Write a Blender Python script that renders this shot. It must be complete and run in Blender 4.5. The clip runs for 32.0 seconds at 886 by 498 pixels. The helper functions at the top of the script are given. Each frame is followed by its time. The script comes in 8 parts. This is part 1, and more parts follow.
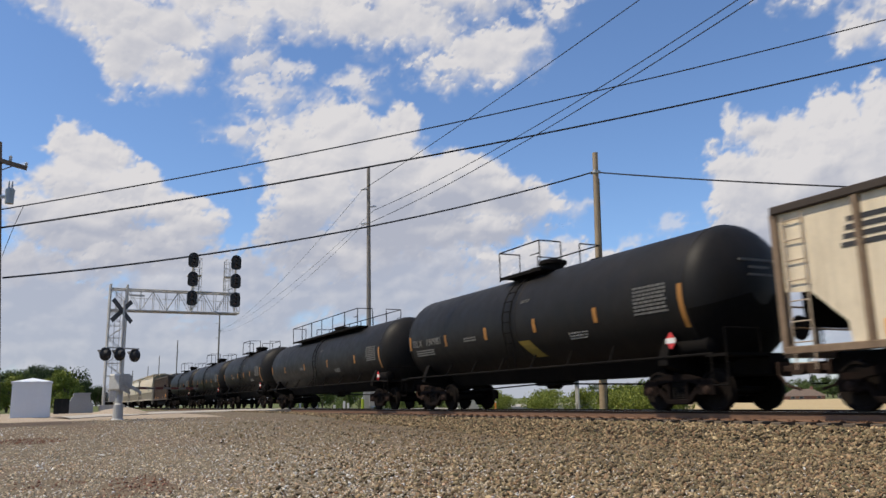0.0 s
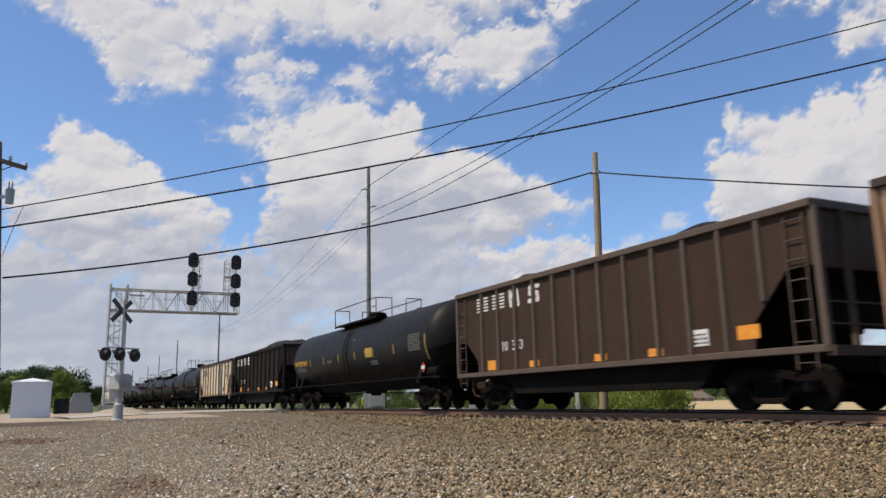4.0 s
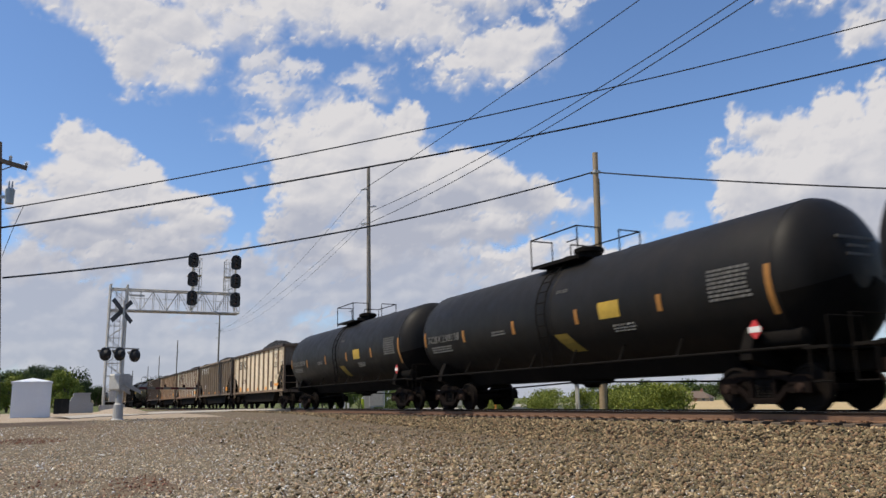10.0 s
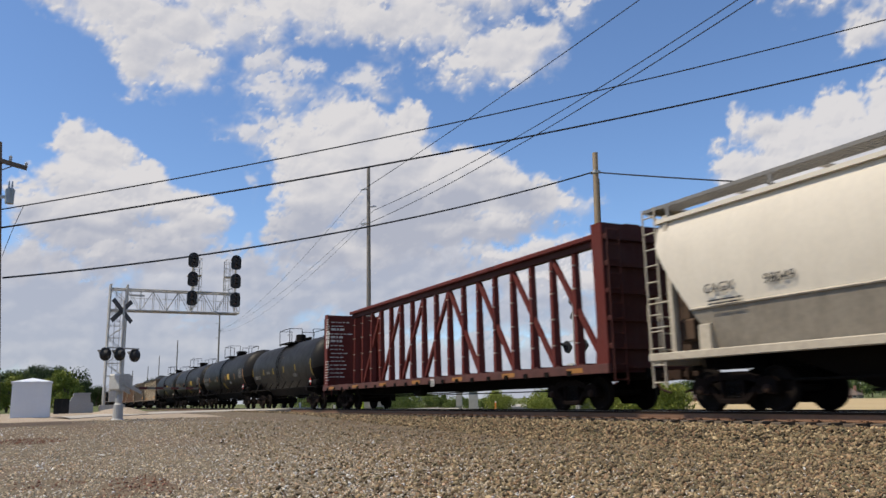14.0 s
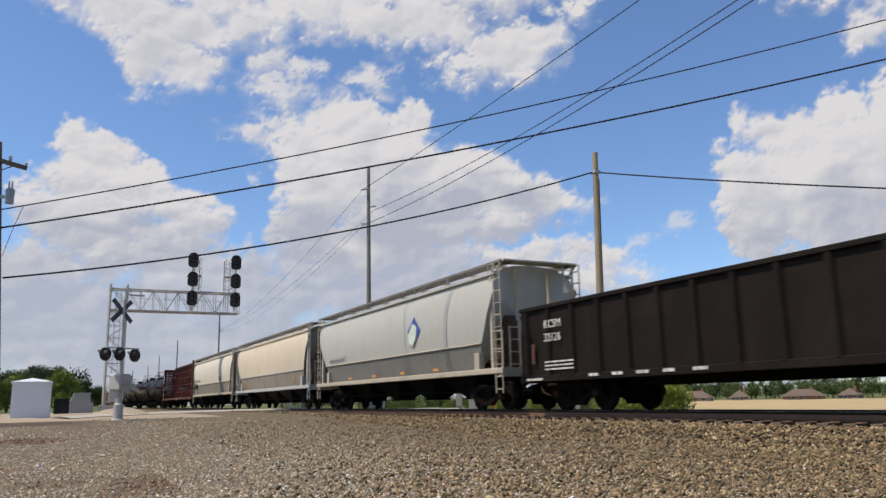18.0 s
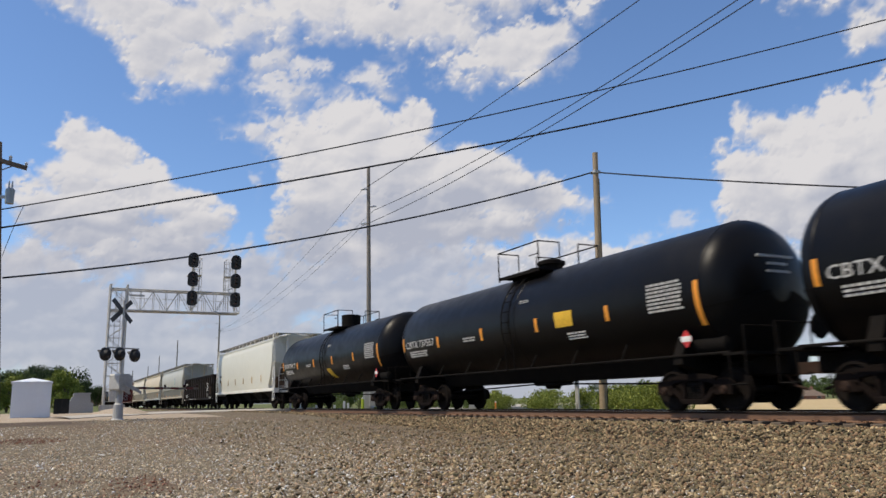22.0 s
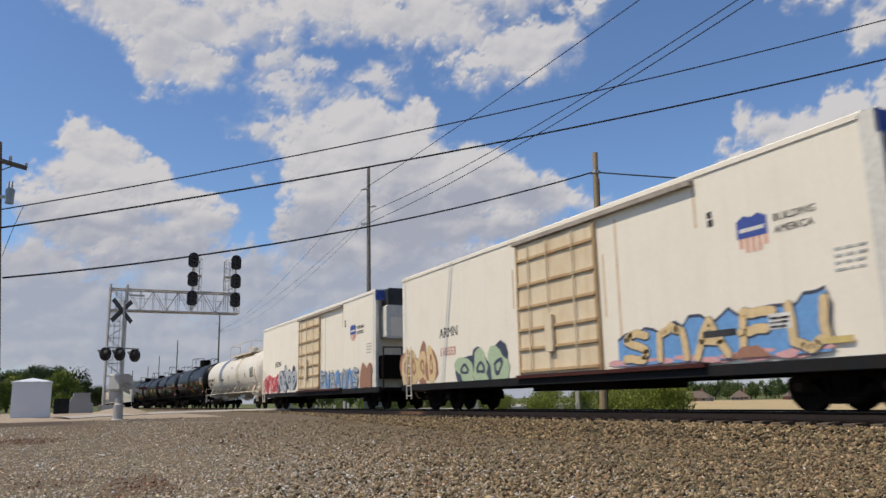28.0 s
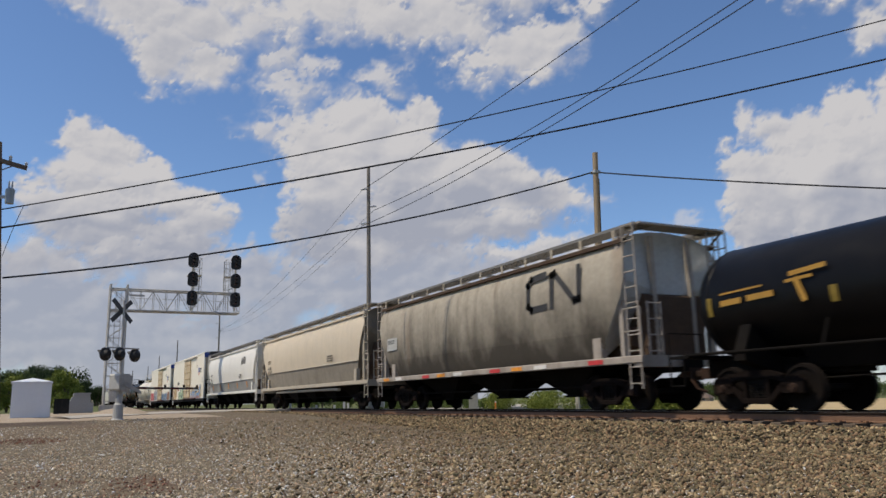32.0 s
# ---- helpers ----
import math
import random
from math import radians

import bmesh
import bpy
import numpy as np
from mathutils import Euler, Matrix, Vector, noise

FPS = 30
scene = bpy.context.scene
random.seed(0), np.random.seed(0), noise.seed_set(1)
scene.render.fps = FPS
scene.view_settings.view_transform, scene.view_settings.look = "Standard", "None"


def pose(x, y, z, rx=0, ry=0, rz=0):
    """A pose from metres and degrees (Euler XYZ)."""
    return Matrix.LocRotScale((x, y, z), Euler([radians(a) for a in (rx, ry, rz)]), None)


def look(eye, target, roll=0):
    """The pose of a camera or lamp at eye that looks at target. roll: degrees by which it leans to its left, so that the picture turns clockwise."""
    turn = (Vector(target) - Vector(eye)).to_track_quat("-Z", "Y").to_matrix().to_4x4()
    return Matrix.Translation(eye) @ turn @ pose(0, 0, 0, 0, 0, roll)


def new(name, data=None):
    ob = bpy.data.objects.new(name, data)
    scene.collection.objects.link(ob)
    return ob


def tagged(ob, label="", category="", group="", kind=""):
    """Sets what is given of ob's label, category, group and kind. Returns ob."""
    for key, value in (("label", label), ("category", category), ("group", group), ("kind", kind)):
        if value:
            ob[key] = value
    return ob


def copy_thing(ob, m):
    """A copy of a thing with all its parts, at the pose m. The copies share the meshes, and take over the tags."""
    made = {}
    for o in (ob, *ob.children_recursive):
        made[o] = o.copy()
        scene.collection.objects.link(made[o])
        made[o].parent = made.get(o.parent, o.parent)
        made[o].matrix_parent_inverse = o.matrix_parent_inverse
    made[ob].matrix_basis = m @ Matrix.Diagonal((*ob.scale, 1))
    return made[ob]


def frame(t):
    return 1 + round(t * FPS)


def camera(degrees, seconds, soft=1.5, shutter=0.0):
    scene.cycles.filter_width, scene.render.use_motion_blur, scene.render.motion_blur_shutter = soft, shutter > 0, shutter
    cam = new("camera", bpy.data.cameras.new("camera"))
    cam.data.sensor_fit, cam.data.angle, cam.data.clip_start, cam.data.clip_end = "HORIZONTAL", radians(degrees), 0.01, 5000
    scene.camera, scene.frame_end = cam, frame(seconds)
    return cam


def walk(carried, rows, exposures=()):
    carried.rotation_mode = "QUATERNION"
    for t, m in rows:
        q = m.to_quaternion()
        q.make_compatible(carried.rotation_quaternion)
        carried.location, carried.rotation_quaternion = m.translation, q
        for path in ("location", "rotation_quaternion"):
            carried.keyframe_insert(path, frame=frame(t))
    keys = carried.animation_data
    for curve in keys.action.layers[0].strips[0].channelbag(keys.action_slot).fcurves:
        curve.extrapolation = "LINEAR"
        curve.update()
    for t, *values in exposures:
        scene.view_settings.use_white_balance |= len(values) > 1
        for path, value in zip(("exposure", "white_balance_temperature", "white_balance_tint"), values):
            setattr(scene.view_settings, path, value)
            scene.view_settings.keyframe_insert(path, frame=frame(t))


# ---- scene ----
cam = camera(60.45, 32.0, soft=1.5, shutter=0.2)
EYE = Vector((0.0, 0.0, 0.38))
AIM = Vector((math.sin(radians(26.88)) * math.cos(radians(11.18)),
              math.cos(radians(26.88)) * math.cos(radians(11.18)),
              math.sin(radians(11.18))))
VIEW = look(EYE, EYE + AIM, roll=-1.23)
walk(cam, [(0.0, VIEW), (32.0, VIEW)], exposures=[(0.0, 0.0), (25.0, 0.0), (28.0, -0.24), (32.0, -0.28)])

# ---- light: high sun on the camera's side of the track, blue sky ----
SUN_TO = Vector((-0.53, 0.08, 0.845)).normalized()
world = bpy.data.worlds.new("sky")
scene.world = world
world.use_nodes = True
wn, wl = world.node_tree.nodes, world.node_tree.links
wn.clear()
sky = wn.new("ShaderNodeTexSky")
sky.sky_type = "NISHITA"
sky.sun_disc = False
sky.sun_elevation = math.asin(SUN_TO.z)
sky.sun_rotation = math.atan2(SUN_TO.x, SUN_TO.y)
sky.altitude = 200
sky.air_density, sky.dust_density, sky.ozone_density = 1.0, 0.3, 4.0
wbg = wn.new("ShaderNodeBackground")
wbg.inputs["Strength"].default_value = 0.138
wout = wn.new("ShaderNodeOutputWorld")
wtint = wn.new("ShaderNodeMix")
wtint.data_type, wtint.blend_type = "RGBA", "MULTIPLY"
wtint.inputs["Factor"].default_value = 1.0
wtint.inputs["B"].default_value = (0.945, 1.02, 1.125, 1.0)
wl.new(sky.outputs[0], wtint.inputs["A"])
wl.new(wtint.outputs["Result"], wbg.inputs[0])
wl.new(wbg.outputs[0], wout.inputs[0])
sun = new("sun", bpy.data.lights.new("sun", "SUN"))
sun.data.energy, sun.data.angle, sun.data.color = 4.5, radians(0.5), (1.0, 0.885, 0.70)
sun.matrix_world = look(SUN_TO * 100, (0, 0, 0))

# ---- materials ----
MATS = {}


def base_mat(name):
    m = bpy.data.materials.new(name)
    m.use_nodes = True
    n, l = m.node_tree.nodes, m.node_tree.links
    b = n["Principled BSDF"]
    return m, n, l, b


def noise_node(n, l, scale, detail=4.0, stretch=(1, 1, 1), rough=0.6):
    co = n.new("ShaderNodeTexCoord")
    mp = n.new("ShaderNodeMapping")
    mp.inputs["Scale"].default_value = stretch
    nz = n.new("ShaderNodeTexNoise")
    nz.inputs["Scale"].default_value = scale
    nz.inputs["Detail"].default_value = detail
    nz.inputs["Roughness"].default_value = rough
    l.new(co.outputs["Object"], mp.inputs["Vector"])
    l.new(mp.outputs[0], nz.inputs["Vector"])
    return nz.outputs["Fac"]


def ramp(n, l, fac, lo, hi):
    r = n.new("ShaderNodeMapRange")
    r.inputs["From Min"].default_value, r.inputs["From Max"].default_value = lo, hi
    l.new(fac, r.inputs["Value"])
    return r.outputs["Result"]


def mixcol(n, l, fac, a, b, amount=1.0):
    mx = n.new("ShaderNodeMix")
    mx.data_type = "RGBA"
    if amount != 1.0:
        mul = n.new("ShaderNodeMath")
        mul.operation = "MULTIPLY"
        mul.inputs[1].default_value = amount
        l.new(fac, mul.inputs[0])
        fac = mul.outputs[0]
    l.new(fac, mx.inputs["Factor"])
    for sock, v in ((mx.inputs["A"], a), (mx.inputs["B"], b)):
        if isinstance(v, tuple):
            sock.default_value = (*v, 1.0)
        else:
            l.new(v, sock)
    return mx.outputs["Result"]


def paint(name, col, rough=0.5, metal=0.0, grime=0.35, grime_col=(0.07, 0.06, 0.05), streak=0.35,
          rust=0.0, rust_col=(0.16, 0.06, 0.025), bump=0.15, spec=0.4, grime_lo=0.48, mottle=0.8):
    """Weathered coating: fine mottling, large grime clouds, vertical streaks and optional rust."""
    if name in MATS:
        return MATS[name]
    m, n, l, b = base_mat(name)
    dark = tuple(c * mottle for c in col)
    c = mixcol(n, l, ramp(n, l, noise_node(n, l, 9.0, 6), 0.35, 0.7), col, dark)
    if grime:
        c = mixcol(n, l, ramp(n, l, noise_node(n, l, 0.9, 6), grime_lo, grime_lo + 0.27), c, grime_col, grime)
    if streak:
        c = mixcol(n, l, ramp(n, l, noise_node(n, l, 3.2, 5, (1, 1, 0.07)), 0.5, 0.72), c, grime_col, streak)
    if rust:
        c = mixcol(n, l, ramp(n, l, noise_node(n, l, 1.7, 8, (1, 1, 0.35), 0.7), 0.60 - 0.18 * rust, 0.78 - 0.12 * rust), c, rust_col, 0.85)
    l.new(c, b.inputs["Base Color"])
    rr = n.new("ShaderNodeMapRange")
    rr.inputs["To Min"].default_value, rr.inputs["To Max"].default_value = max(0.05, rough - 0.1), min(1, rough + 0.18)
    l.new(noise_node(n, l, 2.3, 5), rr.inputs["Value"])
    l.new(rr.outputs[0], b.inputs["Roughness"])
    b.inputs["Metallic"].default_value = metal
    b.inputs["Specular IOR Level"].default_value = spec
    if bump:
        bp = n.new("ShaderNodeBump")
        bp.inputs["Strength"].default_value = bump
        bp.inputs["Distance"].default_value = 0.02
        l.new(noise_node(n, l, 14.0, 6), bp.inputs["Height"])
        l.new(bp.outputs[0], b.inputs["Normal"])
    MATS[name] = m
    return m


def grains(name, cols, scale, rough=0.9, bump=0.8, dist=0.03, patches=None, patch_scale=0.25):
    """Loose stones or soil: a cell pattern of several tones with relief, and large patches."""
    if name in MATS:
        return MATS[name]
    m, n, l, b = base_mat(name)
    co = n.new("ShaderNodeTexCoord")
    vo = n.new("ShaderNodeTexVoronoi")
    vo.inputs["Scale"].default_value = scale
    l.new(co.outputs["Object"], vo.inputs["Vector"])
    cr = n.new("ShaderNodeValToRGB")
    cr.color_ramp.interpolation = "LINEAR"
    el = cr.color_ramp.elements
    while len(el) < len(cols):
        el.new(0.5)
    for i, c in enumerate(cols):
        el[i].position = i / (len(cols) - 1)
        el[i].color = (*c, 1)
    sep = n.new("ShaderNodeSeparateColor")
    l.new(vo.outputs["Color"], sep.inputs[0])
    l.new(sep.outputs[0], cr.inputs[0])
    c = cr.outputs[0]
    c = mixcol(n, l, ramp(n, l, noise_node(n, l, scale * 2.5, 5), 0.35, 0.75), c, tuple(v * 0.55 for v in cols[0]), 0.5)
    if patches:
        c = mixcol(n, l, ramp(n, l, noise_node(n, l, patch_scale, 5), 0.45, 0.68), c, patches, 0.6)
    l.new(c, b.inputs["Base Color"])
    b.inputs["Roughness"].default_value = rough
    b.inputs["Specular IOR Level"].default_value = 0.25
    bp = n.new("ShaderNodeBump")
    bp.inputs["Strength"].default_value = bump
    bp.inputs["Distance"].default_value = dist
    bp.invert = True
    l.new(vo.outputs["Distance"], bp.inputs["Height"])
    l.new(bp.outputs[0], b.inputs["Normal"])
    MATS[name] = m
    return m


def pebble_mat(name, cols):
    """Stone pieces whose tone differs from piece to piece."""
    m, n, l, b = base_mat(name)
    gi = n.new("ShaderNodeNewGeometry")
    oi = n.new("ShaderNodeObjectInfo")
    ad = n.new("ShaderNodeMath")
    ad.operation = "ADD"
    fr = n.new("ShaderNodeMath")
    fr.operation = "FRACT"
    l.new(gi.outputs["Random Per Island"], ad.inputs[0])
    l.new(oi.outputs["Random"], ad.inputs[1])
    l.new(ad.outputs[0], fr.inputs[0])
    cr = n.new("ShaderNodeValToRGB")
    el = cr.color_ramp.elements
    while len(el) < len(cols):
        el.new(0.5)
    for i, c in enumerate(cols):
        el[i].position = i / (len(cols) - 1)
        el[i].color = (*c, 1)
    l.new(fr.outputs[0], cr.inputs[0])
    c = mixcol(n, l, ramp(n, l, noise_node(n, l, 30, 4), 0.4, 0.7), cr.outputs[0], (0.09, 0.08, 0.065), 0.45)
    l.new(c, b.inputs["Base Color"])
    b.inputs["Roughness"].default_value = 0.9
    b.inputs["Specular IOR Level"].default_value = 0.2
    return m


def leaf_mat(name, a, c):
    m, n, l, b = base_mat(name)
    gi = n.new("ShaderNodeNewGeometry")
    col = mixcol(n, l, gi.outputs["Random Per Island"], a, c)
    l.new(col, b.inputs["Base Color"])
    b.inputs["Roughness"].default_value = 0.6
    b.inputs["Specular IOR Level"].default_value = 0.25
    b.inputs["Transmission Weight"].default_value = 0.0
    b.inputs["Subsurface Weight"].default_value = 0.0
    return m


# ---- mesh building ----
class Shape:
    """Collects faces of one part."""

    def __init__(self):
        self.v, self.f = [], []

    def add(self, vs, fs):
        o = len(self.v)
        self.v += [tuple(p) for p in vs]
        self.f += [tuple(i + o for i in f) for f in fs]
        return self

    def box(self, x0, x1, y0, y1, z0, z1, c=0.0):
        if c:
            return self.prism([(x0 + c, z0), (x1 - c, z0), (x1, z0 + c), (x1, z1 - c), (x1 - c, z1), (x0 + c, z1), (x0, z1 - c), (x0, z0 + c)], y0, y1)
        return self.add([(x0, y0, z0), (x1, y0, z0), (x1, y1, z0), (x0, y1, z0), (x0, y0, z1), (x1, y0, z1), (x1, y1, z1), (x0, y1, z1)],
                        [(0, 3, 2, 1), (4, 5, 6, 7), (0, 1, 5, 4), (1, 2, 6, 5), (2, 3, 7, 6), (3, 0, 4, 7)])

    def prism(self, prof, y0, y1):
        """A profile of (x, z) drawn along y."""
        n = len(prof)
        vs = [(x, y0, z) for x, z in prof] + [(x, y1, z) for x, z in prof]
        fs = [(i, (i + 1) % n, n + (i + 1) % n, n + i) for i in range(n)]
        return self.add(vs, fs + [tuple(range(n))[::-1], tuple(range(n, 2 * n))])

    def slab(self, prof, x0, x1):
        """A profile of (y, z) drawn along x."""
        n = len(prof)
        vs = [(x0, y, z) for y, z in prof] + [(x1, y, z) for y, z in prof]
        fs = [(i, (i + 1) % n, n + (i + 1) % n, n + i) for i in range(n)]
        return self.add(vs, fs + [tuple(range(n))[::-1], tuple(range(n, 2 * n))])

    def rod(self, a, b, r, n=8, r2=None):
        a, b = Vector(a), Vector(b)
        r2 = r if r2 is None else r2
        q = (b - a).to_track_quat("Z", "Y")
        vs = []
        for p, rr in ((a, r), (b, r2)):
            for i in range(n):
                t = 2 * math.pi * i / n
                vs.append(p + q @ Vector((rr * math.cos(t), rr * math.sin(t), 0)))
        fs = [(i, (i + 1) % n, n + (i + 1) % n, n + i) for i in range(n)]
        return self.add(vs, fs + [tuple(range(n))[::-1], tuple(range(n, 2 * n))])

    def pipe(self, pts, r, n=6):
        for a, b in zip(pts[:-1], pts[1:]):
            self.rod(a, b, r, n)
        return self

    def turned(self, prof, axis="y", n=24, centre=(0, 0, 0)):
        """A profile of (along, radius) turned about an axis."""
        m = len(prof)
        vs = []
        for al, r in prof:
            for i in range(n):
                t = 2 * math.pi * i / n
                c, s = r * math.cos(t), r * math.sin(t)
                p = {"x": (al, c, s), "y": (c, al, s), "z": (c, s, al)}[axis]
                vs.append((p[0] + centre[0], p[1] + centre[1], p[2] + centre[2]))
        fs = []
        for j in range(m - 1):
            for i in range(n):
                k = (i + 1) % n
                fs.append((j * n + i, j * n + k, (j + 1) * n + k, (j + 1) * n + i))
        fs.append(tuple(range(n))[::-1])
        fs.append(tuple(range((m - 1) * n, m * n)))
        return self.add(vs, fs)

    def mesh(self, name, material, smooth=False):
        me = bpy.data.meshes.new(name)
        me.from_pydata(self.v, [], self.f)
        bm = bmesh.new()
        bm.from_mesh(me)
        bmesh.ops.recalc_face_normals(bm, faces=bm.faces)
        bm.to_mesh(me)
        bm.free()
        if smooth:
            for p in me.polygons:
                p.use_smooth = True
            me.set_sharp_from_angle(angle=radians(40))
        if material:
            me.materials.append(material)
        return me


def part(name, shape, material, parent, label="", smooth=False, at=None):
    """Links a shape, or a ready mesh, as one mesh object under a thing or a part."""
    me = shape.mesh(name, material, smooth) if isinstance(shape, Shape) else shape
    ob = new(name, me)
    ob.parent = parent
    if at is not None:
        ob.matrix_basis = at
    if label:
        ob["label"] = label
    return ob


def thing(name, label, category, group="", kind="", at=None):
    e = new(name)
    e.empty_display_size = 0.3
    tagged(e, label, category, group, kind)
    if at is not None:
        e.matrix_basis = at
    return e


def solid(name, shape, material, label, category="", group="", kind="", smooth=False, at=None):
    ob = new(name, shape.mesh(name, material, smooth))
    tagged(ob, label, category, group, kind)
    if at is not None:
        ob.matrix_basis = at
    return ob


FONT_CACHE = {}


def letters(text, height, material, parent, at, label="", name="lettering", wide=1.0):
    if " " in text:
        off = 0.0
        for word in text.split(" "):
            ob = letters(word, height, material, parent, at @ Matrix.Translation((off, 0, 0)), label, name, wide)
            off += (len(word) + 0.55) * height * 0.84 * wide
        return ob
    key = (text, height, material.name)
    if key not in FONT_CACHE:
        cu = bpy.data.curves.new("lettering", "FONT")
        cu.body, cu.size, cu.extrude, cu.align_x = text, height * 1.38, 0.004, "LEFT"
        cu.resolution_u = 2
        tmp = bpy.data.objects.new("lettering_tmp", cu)
        me = bpy.data.meshes.new_from_object(tmp)
        bpy.data.objects.remove(tmp)
        me.materials.clear()
        me.materials.append(material)
        FONT_CACHE[key] = me
    ob = new(name, FONT_CACHE[key])
    ob.parent = parent
    ob.matrix_basis = at @ Matrix.Diagonal((wide, 1, 1, 1))
    if label:
        ob["label"] = label
    return ob


def on_side(x, y, z):
    """A pose on the side that faces -x: letters read towards -y."""
    return Matrix.Translation((x, y, z)) @ Matrix(((0, 0, -1, 0), (-1, 0, 0, 0), (0, 1, 0, 0), (0, 0, 0, 1)))


TRACK = 13.71
SIDE = -1.58


def ease(a, b, x):
    t = min(1.0, max(0.0, (x - a) / (b - a)))
    return t * t * (3 - 2 * t)


def ground_z(x, y):
    """Height of the ground; the rail heads are at zero."""
    u = x - TRACK
    lot = -0.46 + 0.40 * ease(13, 36, y) + 0.6 * ease(90, 180, y)
    right = -0.75 - 0.25 * ease(5, 12, u) - 0.8 * ease(12, 50, u) - 0.5 * ease(50, 250, u)
    right = right + 0.6 * ease(60, 140, y) * (1 - ease(30, 90, u))
    base = lot if u < 0 else right
    if u < 0:
        edge = 1 - ease(1.75, 4.4, -u)
    else:
        edge = 1 - ease(1.75, 4.2, u)
    return base + (-0.265 - base) * edge


# ---- ground, one sheet to the horizon ----
M_GRAVEL = grains("lot_gravel", [(0.063, 0.050, 0.034), (0.240, 0.191, 0.128), (0.123, 0.102, 0.067), (0.349, 0.276, 0.183), (0.099, 0.078, 0.052), (0.276, 0.219, 0.148)], 34, dist=0.04, patches=(0.150, 0.092, 0.060), patch_scale=0.3)
# ballast ground darkened to paint in the shade between the loose stones
M_BALLAST = grains("shaded_ballast", [(0.015, 0.010, 0.007), (0.055, 0.040, 0.026), (0.027, 0.020, 0.013), (0.075, 0.055, 0.037), (0.035, 0.024, 0.016)], 17, dist=0.06)
M_GRASS = grains("rough_grass", [(0.05, 0.08, 0.02), (0.10, 0.13, 0.03), (0.14, 0.15, 0.05)], 8, patches=(0.19, 0.16, 0.08))
M_FIELD = grains("stubble_field", [(0.42, 0.31, 0.16), (0.50, 0.38, 0.20), (0.38, 0.28, 0.14)], 3, patches=(0.46, 0.36, 0.20), patch_scale=0.03, bump=0.3)
M_DIRT = grains("sandy_dirt", [(0.36, 0.28, 0.20), (0.44, 0.36, 0.27), (0.30, 0.24, 0.17)], 12, patches=(0.26, 0.21, 0.15))
M_SOIL = grains("dark_soil", [(0.07, 0.05, 0.035), (0.13, 0.095, 0.065), (0.10, 0.07, 0.048)], 20, patches=(0.17, 0.12, 0.085), patch_scale=0.5)
M_ROAD = grains("worn_road", [(0.40, 0.36, 0.31), (0.46, 0.42, 0.36), (0.43, 0.39, 0.34)], 40, bump=0.2, dist=0.01, patches=(0.34, 0.31, 0.27))


def lines(near, far_step, lo, hi):
    out, x = list(near), near[-1]
    step = near[-1] - near[-2]
    while x < hi:
        step *= far_step
        x = min(hi, x + step)
        out.append(x)
    x, step = near[0], near[1] - near[0]
    while x > lo:
        step *= far_step
        x = max(lo, x - step)
        out.insert(0, x)
    return out


GX = lines([i * 0.6 - 6 for i in range(70)], 1.35, -3200, 3200)
GY = lines([i * 1.2 - 6 for i in range(70)], 1.3, -3200, 3200)


def build_ground():
    vs, fs, ms = [], [], []
    rnd = random.Random(4)
    for y in GY:
        for x in GX:
            rough = 0.006 if abs(x - TRACK) > 2.4 and abs(x) < 40 and abs(y) < 80 else 0.0
            vs.append((x, y, ground_z(x, y) + rnd.uniform(-rough, rough)))
    w = len(GX)
    for j in range(len(GY) - 1):
        for i in range(w - 1):
            fs.append((j * w + i, j * w + i + 1, (j + 1) * w + i + 1, (j + 1) * w + i))
            x, y = (GX[i] + GX[i + 1]) / 2, (GY[j] + GY[j + 1]) / 2
            u = x - TRACK
            if -4.2 < u < 4.0:
                k = 1
            elif u >= 4.0:
                k = 3 if u > 12 and x > 0.86 * y and u < 215 else 2
            elif y > 75 or x < -30:
                k = 2
            elif y > 31.5 and x < 6:
                k = 4
            elif y > 27.5 and x < 1.6 - 0.4 * (y - 27.5):
                k = 5
            else:
                k = 0
            ms.append(k)
    me = bpy.data.meshes.new("ground")
    me.from_pydata(vs, [], fs)
    for m in (M_GRAVEL, M_BALLAST, M_GRASS, M_FIELD, M_DIRT, M_SOIL):
        me.materials.append(m)
    me.polygons.foreach_set("material_index", ms)
    me.polygons.foreach_set("use_smooth", [True] * len(ms))
    ob = new("ground", me)
    return tagged(ob, "gravel lot, ballast, rough grass and a stubble field beside the track", "ground", kind="structure")


GROUND = build_ground()

